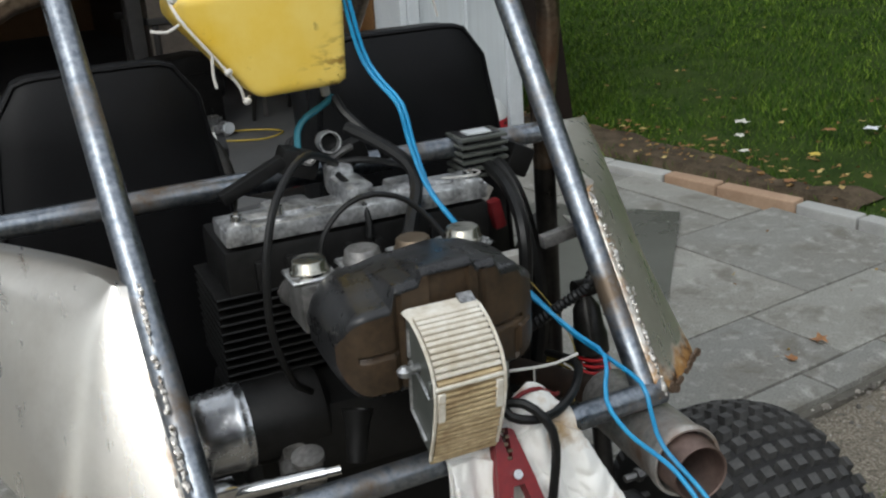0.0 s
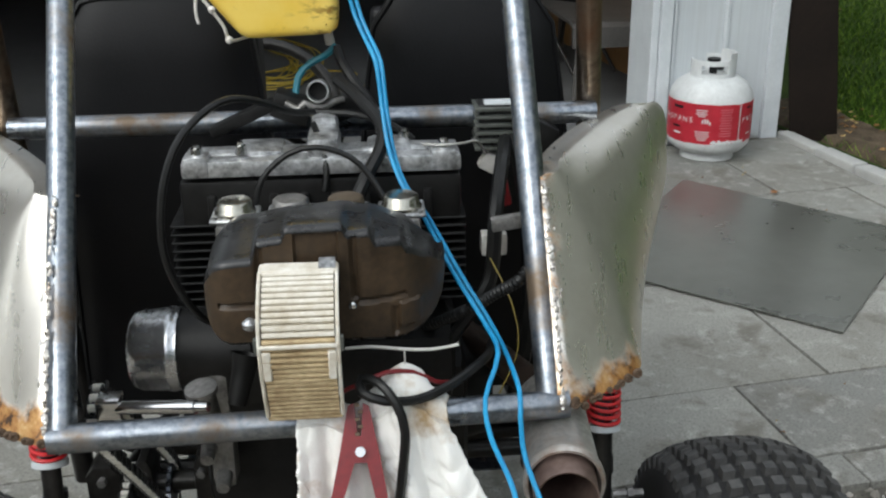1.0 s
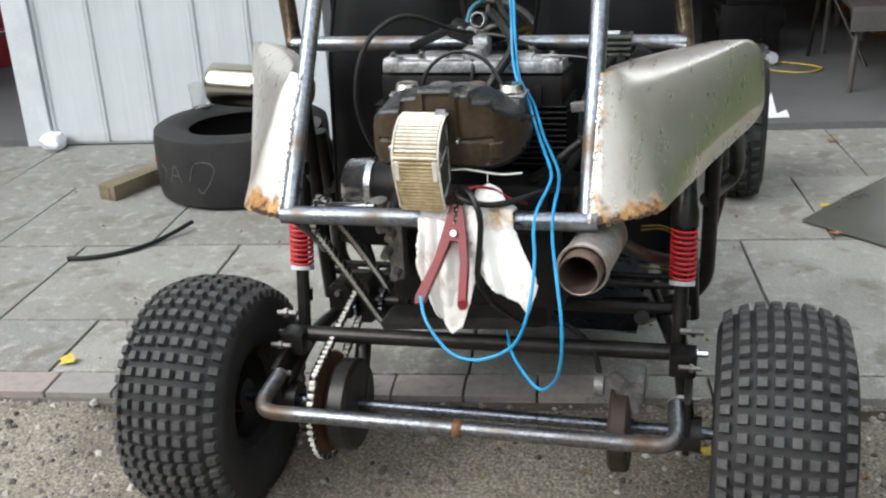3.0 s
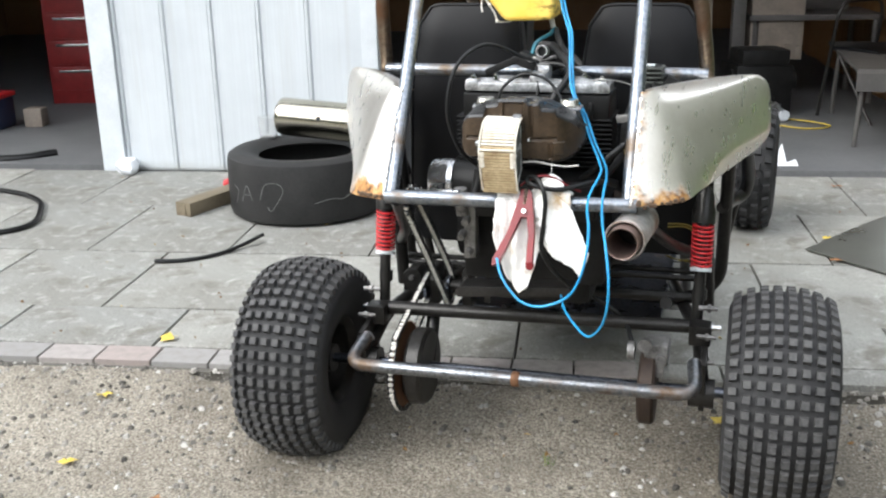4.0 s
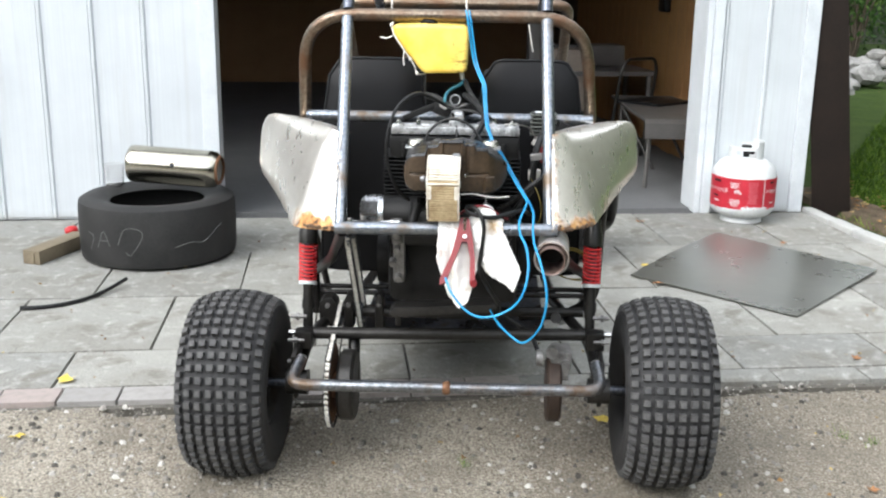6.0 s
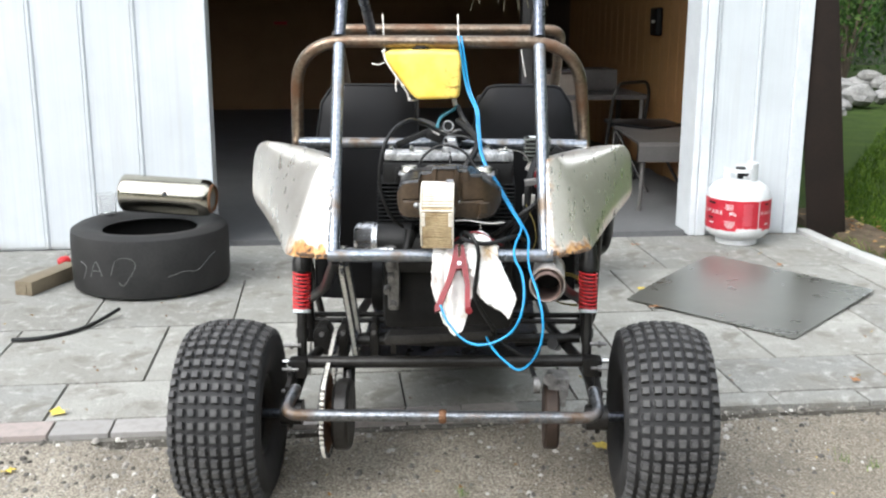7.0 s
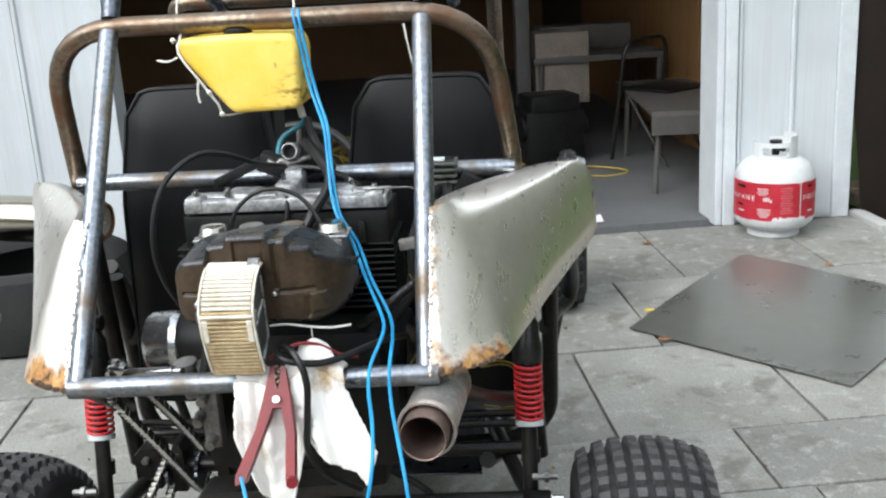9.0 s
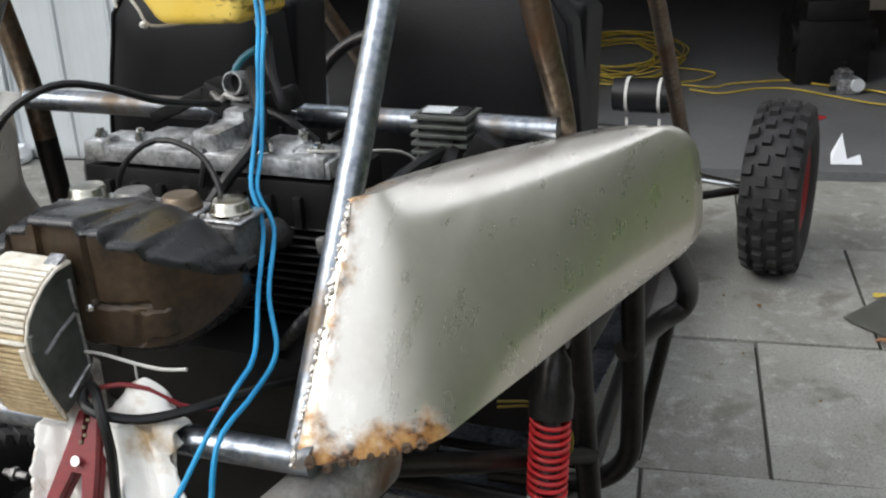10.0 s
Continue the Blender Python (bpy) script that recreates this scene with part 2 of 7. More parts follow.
def ground_material():
    """Pale sand and grit, with browner trodden soil towards the lawn side, spread to paint shade under the buggy."""
    n = Nodes("gravel_dirt_and_shade")
    big, mid, small = n.noise(1.3), n.noise(20.0), n.noise(150.0, 5)
    sand = n.ramp(small, (0.30, (0.125, 0.108, 0.083)), (0.48, (0.31, 0.277, 0.222)), (0.70, (0.54, 0.495, 0.41)))
    soil = n.ramp(small, (0.32, (0.070, 0.058, 0.043)), (0.50, (0.195, 0.169, 0.130)), (0.72, (0.41, 0.37, 0.30)))
    side = n.math("ADD", n.math("MULTIPLY", n.axis(0), 0.16), n.math("ADD", n.math("MULTIPLY", big, 1.1), n.math("MULTIPLY", mid, 0.35)))
    # the mix starts early, putting the buggy's soft shade into the soil colour
    col = n.mix(n.ramp(side, (0.50, 0.0), (0.86, 0.9)), sand, soil)
    clod = n.noise(55.0, 4, 0.7)
    col = n.mix(n.ramp(clod, (0.34, 0.55), (0.46, 0.0)), col, (0.10, 0.09, 0.074))
    col = n.mix(n.ramp(n.noise(5.0, 5), (0.50, 0.0), (0.68, 0.55)), col, (0.14, 0.122, 0.095))
    return n.out(col, 0.92, 0.0, n.math("ADD", n.math("ADD", n.math("MULTIPLY", small, 0.6), n.math("MULTIPLY", clod, 1.3)), n.math("MULTIPLY", mid, 1.0)), 0.8, 0.012)


def stone_material():
    n = Nodes("gravel_stones")
    col = n.ramp(n.island(), (0.0, (0.05, 0.045, 0.038)), (0.4, (0.17, 0.156, 0.135)), (0.8, (0.29, 0.27, 0.238)), (1.0, (0.52, 0.50, 0.46)))
    return n.out(col, 0.85, 0.0, n.noise(200.0, 3), 0.3, 0.001)


def grass_material(name, a, b, c):
    n = Nodes(name)
    col = n.ramp(n.island(), (0.0, a), (0.6, b), (1.0, c))
    n.bsdf.inputs["Specular IOR Level"].default_value = 0.1
    return n.out(col, 0.6, 0.0)


M["paver"] = paver_material()
M["gravel"] = ground_material()
M["stones"] = stone_material()
M["turf"] = simple("turf_soil", (0.016, 0.034, 0.007), (0.060, 0.090, 0.020), (0.8, 0.95), 0.0, 3.0, 70, 0.8, 0.02, gloss=0.1)
M["grass"] = grass_material("grass_blades", (0.014, 0.038, 0.004), (0.048, 0.105, 0.010), (0.19, 0.27, 0.035))
M["leaves"] = grass_material("bush_leaves", (0.015, 0.04, 0.008), (0.04, 0.09, 0.02), (0.10, 0.16, 0.04))
M["dry_leaf"] = grass_material("dry_leaves", (0.12, 0.06, 0.025), (0.26, 0.15, 0.06), (0.46, 0.36, 0.15))
M["rust_cap"] = simple("tarnished_cap", (0.10, 0.075, 0.05), (0.22, 0.17, 0.12), (0.35, 0.5), 0.7, 20, 120)
M["filter_white"] = simple("dusty_white_filter", (0.48, 0.41, 0.30), (0.84, 0.82, 0.76), (0.7, 0.85), 0.0, 26, 120, 0.4)
M["filter_tan"] = simple("brown_stained_filter", (0.22, 0.14, 0.06), (0.60, 0.48, 0.29), (0.7, 0.85), 0.0, 26, 120, 0.4)
M["airbox_top"] = simple("glossy_black_plastic", (0.008, 0.008, 0.009), (0.030, 0.030, 0.031), (0.22, 0.36), 0.0, 22, 110, gloss=0.5)
M["filter_side"] = simple("grey_filter_end", (0.070, 0.077, 0.068), (0.17, 0.178, 0.162), (0.35, 0.5), 0.4, 18, 90)
M["dented"] = simple("dented_bright_metal", (0.45, 0.46, 0.48), (0.68, 0.69, 0.71), (0.2, 0.33), 0.95, 24, 90, 0.2, 0.002)
M["muffler"] = metal_tube("scratched_muffler_steel", (0.42, 0.41, 0.39), (0.72, 0.71, 0.68), (0.24, 0.15, 0.10), 0.12, (0.3, 0.5), 0.7)
M["outlet"] = simple("brown_outlet_steel", (0.14, 0.09, 0.075), (0.30, 0.22, 0.19), (0.4, 0.6), 0.7, 24, 130, 0.4)
M["roller"] = simple("worn_bright_rollers", (0.55, 0.53, 0.47), (0.85, 0.83, 0.77), (0.3, 0.45), 0.15, 60, 240)
M["chain"] = simple("oily_chain_steel", (0.008, 0.008, 0.008), (0.03, 0.029, 0.027), (0.3, 0.5), 0.2, 60, 240)
M["grimy_cast"] = simple("grimy_aluminium", (0.06, 0.058, 0.055), (0.34, 0.33, 0.32), (0.35, 0.55), 0.6, 30, 160, 0.4)
M["dull_white"] = simple("dull_white_plastic", (0.42, 0.41, 0.38), (0.62, 0.61, 0.58), (0.45, 0.6), 0.0, 20, 120)
M["red_dark"] = simple("dark_red_rim_paint", (0.16, 0.012, 0.012), (0.26, 0.02, 0.02), (0.35, 0.5), 0.0, 14, 90)
M["teal"] = simple("teal_fuel_line", (0.02, 0.16, 0.22), (0.05, 0.28, 0.36), (0.25, 0.4), 0.0, 20, 90)
M["enamel"] = simple("weathered_white_enamel", (0.52, 0.53, 0.53), (0.70, 0.72, 0.72), (0.35, 0.55), 0.0, 9, 70, 0.2)
M["chalk"] = simple("chalk_line", (0.07, 0.07, 0.068), (0.16, 0.16, 0.155), (0.8, 0.9), 0.0, 40, 160)
M["dark_board"] = simple("dark_brown_board", (0.008, 0.006, 0.005), (0.020, 0.014, 0.011), (0.7, 0.9), 0.0, 4, 70, gloss=0.15)
M["orange_brick"] = simple("weathered_orange_brick", (0.30, 0.19, 0.12), (0.46, 0.32, 0.22), (0.75, 0.9), 0.0, 9, 100, 0.5)
M["kerb"] = simple("pale_kerb_stone", (0.32, 0.32, 0.31), (0.48, 0.48, 0.46), (0.7, 0.85), 0.0, 8, 110, 0.5)
M["carton"] = simple("faded_carton", (0.17, 0.14, 0.115), (0.27, 0.23, 0.19), (0.7, 0.85), 0.0, 8, 70)
M["navy"] = simple("navy_plastic", (0.012, 0.018, 0.05), (0.03, 0.04, 0.09), (0.4, 0.55), 0.0, 8, 70)
M["yellow_leaf"] = simple("yellow_leaf", (0.46, 0.32, 0.04), (0.66, 0.52, 0.10), (0.6, 0.75), 0.0, 60, 200)
M["pale_leaf"] = simple("pale_leaf", (0.50, 0.49, 0.44), (0.70, 0.69, 0.64), (0.6, 0.75), 0.0, 60, 200)
M["pink_print"] = simple("faded_pink_print", (0.50, 0.12, 0.15), (0.60, 0.22, 0.25), (0.4, 0.6), 0.0, 30, 120)
M["brown_leaf"] = simple("brown_leaf", (0.18, 0.075, 0.03), (0.36, 0.18, 0.07), (0.6, 0.75), 0.0, 60, 200)
M["hedge"] = simple("hedge_foliage", (0.030, 0.038, 0.022), (0.080, 0.098, 0.056), (0.6, 0.8), 0.0, 1.5, 9, 0.9, 0.08)
M["boulder"] = simple("field_stone", (0.12, 0.118, 0.112), (0.34, 0.33, 0.315), (0.8, 0.95), 0.0, 5, 40, 0.6, 0.01)
M["soil"] = simple("bare_garden_soil", (0.040, 0.030, 0.020), (0.135, 0.105, 0.072), (0.85, 0.95), 0.0, 14, 120, 0.9, 0.006, gloss=0.1)
M["bark"] = simple("brown_bark", (0.06, 0.045, 0.03), (0.13, 0.10, 0.075), (0.8, 0.95), 0.0, 8, 60, 0.6)


def stained(name, base0, base1, stain, lo, hi, rough, scale, stretch=None):
    """A base surface with stains of their own shape."""
    n = Nodes(name)
    small = n.noise(120.0, 3)
    col = n.ramp(n.noise(9.0), (0.35, base0), (0.65, base1))
    col = n.mix(n.ramp(n.noise(scale, 5, 0.6, stretch), (lo, 0.0), (hi, 1.0)), col, stain)
    return n.out(col, rough, 0.0, small, 0.5, 0.0015)


M["rag"] = stained("stained_terry_cloth", (0.76, 0.74, 0.70), (0.90, 0.89, 0.86), (0.42, 0.29, 0.15), 0.50, 0.68, 0.95, 15.0)
M["rust_dark"] = simple("dark_brown_hub", (0.022, 0.015, 0.012), (0.062, 0.040, 0.028), (0.5, 0.75), 0.3, 25, 140, 0.5, 0.001)
M["straw"] = simple("dried_stalks", (0.30, 0.26, 0.18), (0.50, 0.45, 0.33), (0.7, 0.9), 0.0, 20, 90)


def tank_material():
    """Sun-faded yellow plastic with oily finger smears over one lower corner."""
    n = Nodes("grimy_yellow_plastic")
    col = n.ramp(n.noise(9.0), (0.35, (0.84, 0.55, 0.05)), (0.65, (0.90, 0.68, 0.17)))
    place = n.math("ADD", n.math("SUBTRACT", n.axis(0), n.axis(2)), 1.035)
    smear = n.noise(1.0, 5, 0.65, (30, 30, 75))
    mask = n.math("MULTIPLY", n.ramp(place, (0.0, 0.0), (0.05, 1.0)), n.ramp(smear, (0.50, 0.0), (0.58, 1.0)))
    col = n.mix(n.math("MULTIPLY", mask, 0.85), col, (0.22, 0.10, 0.012))
    col = n.mix(n.ramp(n.noise(34.0), (0.64, 0.0), (0.70, 0.7)), col, (0.30, 0.17, 0.03))
    return n.out(col, 0.36, 0.0, n.noise(22.0), 0.3, 0.003)


M["yellow_tank"] = tank_material()
glass = Nodes("clear_plastic")
glass.bsdf.inputs["Transmission Weight"].default_value = 0.95
M["clear"] = glass.out((0.95, 0.95, 0.95), 0.08, 0.0)


# mesh helpers
def finish(name, bm, mat, smooth=True):
    me = bpy.data.meshes.new(name)
    bmesh.ops.recalc_face_normals(bm, faces=bm.faces)
    bm.to_mesh(me)
    bm.free()
    me.materials.append(mat)
    if smooth:
        for p in me.polygons:
            p.use_smooth = True
        me.set_sharp_from_angle(angle=radians(38))
    return me


def part(name, bm, mat, parent=None, label="", smooth=True):
    ob = new(name, finish(name, bm, mat, smooth))
    ob.parent = parent
    if label:
        ob["label"] = label
    return ob


def thing(name, label, category, m=None, group="", kind=""):
    ob = new(name)
    if m is not None:
        ob.matrix_basis = m
    return tagged(ob, label, category, group, kind)


def solo(name, bm, mat, label, category, m=None, group="", kind="", smooth=True):
    ob = part(name, bm, mat, None, "", smooth)
    if m is not None:
        ob.matrix_basis = m
    return tagged(ob, label, category, group, kind)


def box(bm, c, s, m=None, bevel=0.0, seg=2):
    r = bmesh.ops.create_cube(bm, size=1.0)
    vs = r["verts"]
    t = Matrix.Translation(c) @ (m or Matrix()) @ Matrix.Diagonal((*s, 1))
    bmesh.ops.transform(bm, matrix=t, verts=vs)
    if bevel:
        es = list({e for v in vs for e in v.link_edges})
        bmesh.ops.bevel(bm, geom=es, offset=bevel, segments=seg, affect="EDGES", profile=0.6)
    return bm


def smooth_path(pts, step=0.012, closed=False):
    """Catmull-Rom through the points."""
    P = [Vector(p) for p in pts]
    if len(P) < 3:
        return P
    ext = [P[0] * 2 - P[1]] + P + [P[-1] * 2 - P[-2]]
    out = []
    for a, b, c, d in zip(ext, ext[1:], ext[2:], ext[3:]):
        k = max(2, int((c - b).length / step))
        for i in range(k):
            t = i / k
            out.append(0.5 * ((2 * b) + (c - a) * t + (2 * a - 5 * b + 4 * c - d) * t * t + (3 * b - a - 3 * c + d) * t ** 3))
    return out + [P[-1]]


def round_path(pts, radius, seg=7):
    """Straight runs with bends of the given radius, as bent tube has."""
    P = [Vector(p) for p in pts]
    out = [P[0]]
    for a, b, c in zip(P, P[1:], P[2:]):
        i, o = (a - b).normalized(), (c - b).normalized()
        cut = min(radius, (a - b).length * 0.48, (c - b).length * 0.48)
        s, e = b + i * cut, b + o * cut
        for k in range(seg + 1):
            t = k / seg
            out.append(s * (1 - t) ** 2 + b * 2 * t * (1 - t) + e * t * t)
    return out + [P[-1]]


def sweep(bm, path, r, n=14, caps=True, taper=None):
    """A round tube along a path of points."""
    path = [Vector(p) for p in path]
    t0 = (path[1] - path[0]).normalized()
    nrm = t0.orthogonal().normalized()
    rings, last = [], t0
    for i, p in enumerate(path):
        t = (path[min(i + 1, len(path) - 1)] - path[max(i - 1, 0)]).normalized()
        nrm = last.rotation_difference(t) @ nrm
        last = t
        b = t.cross(nrm)
        rr = r if taper is None else r * taper(i / (len(path) - 1))
        rings.append([bm.verts.new(p + (nrm * math.cos(2 * math.pi * k / n) + b * math.sin(2 * math.pi * k / n)) * rr) for k in range(n)])
    for a, b in zip(rings, rings[1:]):
        for k in range(n):
            bm.faces.new((a[k], a[(k + 1) % n], b[(k + 1) % n], b[k]))
    if caps:
        bm.faces.new(rings[0][::-1])
        bm.faces.new(rings[-1])
    return bm


def cyl(bm, a, b, r, r2=None, n=24):
    a, b = Vector(a), Vector(b)
    r2 = r if r2 is None else r2
    return sweep(bm, [a, a.lerp(b, 0.5), b], 1.0, n, True, lambda t: r + (r2 - r) * t)


def lathe(bm, profile, m=None, n=32, closed=False):
    """profile: (radius, height) pairs turned round the local z axis."""
    m = m or Matrix()
    rings = [[bm.verts.new(m @ Vector((r * math.cos(2 * math.pi * k / n), r * math.sin(2 * math.pi * k / n), h))) for k in range(n)] for r, h in profile]
    pairs = list(zip(rings, rings[1:])) + ([(rings[-1], rings[0])] if closed else [])
    for a, b in pairs:
        for k in range(n):
            bm.faces.new((a[k], a[(k + 1) % n], b[(k + 1) % n], b[k]))
    if not closed:
        for ring in (rings[0][::-1], rings[-1]):
            bm.faces.new(ring)
    return bm


def frame_to(a, b):
    """A pose at a whose z axis points to b."""
    a, b = Vector(a), Vector(b)
    return Matrix.Translation(a) @ (b - a).to_track_quat("Z", "Y").to_matrix().to_4x4()


def tube(name, pts, r, mat, parent, label="", bend=0.0, n=14):
    bm = bmesh.new()
    sweep(bm, round_path(pts, bend) if bend else [Vector(p) for p in pts], r, n)
    return part(name, bm, mat, parent, label)


def wire(name, pts, r, mat, parent, label="", n=8, step=0.012):
    bm = bmesh.new()
    sweep(bm, smooth_path(pts, step), r, n)
    return part(name, bm, mat, parent, label)


def extrude_outline(bm, outline, y0, y1, bevel=0.0, seg=2):
    """A plate or block from an (x, z) outline between two y planes."""
    a = [bm.verts.new((x, y0, z)) for x, z in outline]
    b = [bm.verts.new((x, y1, z)) for x, z in outline]
    k = len(outline)
    f = [bm.faces.new(a), bm.faces.new(b[::-1])]
    for i in range(k):
        bm.faces.new((a[i], b[i], b[(i + 1) % k], a[(i + 1) % k]))
    if bevel:
        bmesh.ops.recalc_face_normals(bm, faces=bm.faces)
        bmesh.ops.bevel(bm, geom=list({e for v in a + b for e in v.link_edges}), offset=bevel, segments=seg, affect="EDGES", profile=0.6)
    return bm

# ---- the yard and the garage ----
SKEW = -0.035          # the wall and the paving run slightly off the x axis
WALL_Y = 3.90
WALL = pose(0, WALL_Y, 0, 0, 0, -2.0)


def yard(x, y):
    """A point on the paving's own lines."""
    return x, y + SKEW * x


def ground_height(x, y):
    d = 1.50 + SKEW * x - y
    if d < 0:
        return -0.05
    drop = -0.012 - 0.075 * min(1.0, d / 0.55)
    return drop + 0.008 * noise.noise((x * 3, y * 3, 0)) + 0.006 * noise.noise((x * 9, y * 9, 4))


def make_ground():
    def steps(a, b, near, far):
        vals, v = [a], a
        while v < b:
            v += near if -3.0 < v < 5.0 else min(far, max(near, abs(v - 1.0) * 0.35))
            vals.append(min(v, b))
        return vals

    xs, ys = steps(-400, 400, 0.06, 60), steps(-400, 600, 0.06, 60)
    verts = [(x, y, ground_height(x, y)) for y in ys for x in xs]
    w = len(xs)
    faces = [(j * w + i, j * w + i + 1, (j + 1) * w + i + 1, (j + 1) * w + i) for j in range(len(ys) - 1) for i in range(w - 1)]
    me = bpy.data.meshes.new("ground")
    me.from_pydata(verts, [], faces)
    me.materials.append(M["gravel"])
    for p in me.polygons:
        p.use_smooth = True
    tagged(new("ground", me), "grey-brown gravel and packed dirt in front of the paving", "ground", kind="structure")


make_ground()

# lawn beside the garage
bm = bmesh.new()
lawn_x, lawn_y = [3.30, 3.8, 4.6, 6, 9, 16, 40, 200], [-60, -10, -2, 0.6, 1.6, 2.4, 3.2, 4, 6, 9, 14, 30, 120, 400]
grid = [[bm.verts.new((x if i else 3.34 - 0.05 * (min(max(y, 0), 4) - 3.8), y, -0.005 + 0.03 * noise.noise((x, y, 2)) if i else -0.02)) for i, x in enumerate(lawn_x)] for y in lawn_y]
for a, b in zip(grid, grid[1:]):
    for i in range(len(lawn_x) - 1):
        bm.faces.new((a[i], a[i + 1], b[i + 1], b[i]))
lawn = solo("lawn", bm, M["turf"], "green shaded lawn with scattered fallen leaves", "lawn", kind="structure")

# bare soil strip between the edging and the grass
def in_bed(x, y):
    return 3.30 < x < 3.62 + 0.16 * noise.noise((y * 2.1, 3, 0)) - 0.10 * max(0.0, 3.2 - y) and 2.2 < y < 4.4


bm = bmesh.new()
grid = []
for j in range(45):
    y = 2.2 + j * 0.05
    edge = 3.66 + 0.16 * noise.noise((y * 2.1, 3, 0)) - 0.10 * max(0.0, 3.2 - y)
    x0 = 3.352 - 0.05 * (min(y, 4) - 3.8)
    grid.append([bm.verts.new((x0 + (edge - x0) * i / 9, y, (0.016 + 0.022 * noise.noise((x0 * 7 + i * 0.5, y * 8, 4))) * (1 if 0 < i < 9 and 0 < j < 44 else 0) - (0 if 0 < i < 9 else 0.03))) for i in range(10)])
for a, b in zip(grid, grid[1:]):
    for i in range(9):
        bm.faces.new((a[i], a[i + 1], b[i + 1], b[i]))
solo("soil_bed", bm, M["soil"], "bare brown soil strip beside the lawn edging", "soil", kind="structure")

# unseen hedges added round the yard to block low sky and darken reflections
def hedge(name, x0, y0, x1, y1, h, seed):
    bm = bmesh.new()
    a, b = Vector((x0, y0, 0)), Vector((x1, y1, 0))
    side = Vector((-(b - a).y, (b - a).x, 0)).normalized() * 0.5
    n, m = 60, 14
    prof = [(-1, 0.0), (-1.05, 0.4), (-1, 0.85), (-0.7, 0.97), (0, 1.0), (0.7, 0.97), (1, 0.85), (1.05, 0.4), (1, 0.0)]
    grid = []
    for i in range(n + 1):
        p = a.lerp(b, i / n)
        top = h * (1 + 0.10 * noise.noise((i * 0.35, seed, 0)))
        grid.append([bm.verts.new(p + side * w * (1 + 0.3 * noise.noise((i * 0.6, k, seed))) + Vector((0, 0, q * top - 0.06))) for k, (w, q) in enumerate(prof)])
    for p, q in zip(grid, grid[1:]):
        for k in range(len(prof) - 1):
            bm.faces.new((p[k], p[k + 1], q[k + 1], q[k]))
    solo(name, bm, M["hedge"], "unseen tall dark green hedge added to shape the light", "hedge", kind="structure")


hedge("hedge_south", -13, -10, 11, -10, 4.6, 1)
hedge("hedge_east", 8.5, -9.0, 8.5, 2.4, 7.5, 3)
hedge("hedge_far_east", 10.8, 2.4, 10.8, 13.5, 7.0, 7)
hedge("hedge_north", 3.4, 19.5, 13.0, 19.5, 8.5, 9)
hedge("hedge_west", -13, -10, -13, 4, 5.0, 5)

# wall pieces; local x along the wall, y into the garage
def wall_box(name, x0, x1, y0, y1, z0, z1, mat, label, cat="wall"):
    bm = bmesh.new()
    box(bm, ((x0 + x1) / 2, (y0 + y1) / 2, (z0 + z1) / 2), (x1 - x0, y1 - y0, z1 - z0))
    return solo(name, bm, mat, label, cat, WALL, kind="structure", smooth=False)


def siding(parent, x0, x1, z0, z1, seams, mat):
    """Vertical ribbed steel panels between seams, each with its folded rib."""
    edges = [x0] + [s for s in seams if x0 < s < x1] + [x1]
    for a, b in zip(edges, edges[1:]):
        bm = bmesh.new()
        outline = [(a + 0.001, 0.0), (a + 0.006, -0.013), (a + 0.018, -0.013), (a + 0.026, -0.003), (b - 0.002, -0.003), (b - 0.001, 0.0)]
        lo = [bm.verts.new((x, y, z0)) for x, y in outline]
        hi = [bm.verts.new((x, y, z1)) for x, y in outline]
        for i in range(len(outline) - 1):
            bm.faces.new((lo[i], lo[i + 1], hi[i + 1], hi[i]))
        bm.faces.new(lo[::-1])
        bm.faces.new(hi)
        part("siding_panel", bm, mat, parent, smooth=False)


wall_left = wall_box("wall_left", -1.42, 0.005, 0.002, 0.12, 0, 2.3, M["white_paint"], "white ribbed steel siding beside the garage door")
siding(wall_left, -1.335, -0.05, 0.012, 2.3, [-1.078, -0.829, -0.582, -0.333], M["white_paint"])
wall_right = wall_box("wall_right", 2.585, 3.168, 0.002, 0.12, 0, 2.3, M["white_paint"], "white ribbed steel siding at the garage corner")
siding(wall_right, 2.657, 3.102, 0.012, 2.3, [2.893], M["white_paint"])
wall_top = wall_box("wall_above_doors", -6, 3.17, 0.0, 0.14, 2.3, 2.9, M["white_paint"], "white siding above the garage doors")
wall_far_left = wall_box("wall_far_left", -6, -3.6, 0.0, 0.12, 0, 2.3, M["white_paint"], "white siding beyond the second door")
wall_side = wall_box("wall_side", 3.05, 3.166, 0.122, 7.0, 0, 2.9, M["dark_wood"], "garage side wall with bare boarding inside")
wall_back = wall_box("wall_back", -6, 3.17, 7.0, 7.12, 0, 2.9, M["plywood"], "plywood-lined back wall of the garage")
wall_west = wall_box("wall_west", -6.12, -6, 0.0, 7.12, 0, 2.9, M["plywood"], "plywood-lined far side wall of the garage")
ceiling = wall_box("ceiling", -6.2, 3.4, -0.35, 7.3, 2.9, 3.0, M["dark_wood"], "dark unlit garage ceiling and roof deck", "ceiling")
slab = wall_box("floor", -6, 3.05, 0.06, 7.0, -0.10, 0.012, M["slab"], "bare grey concrete garage floor", "floor")


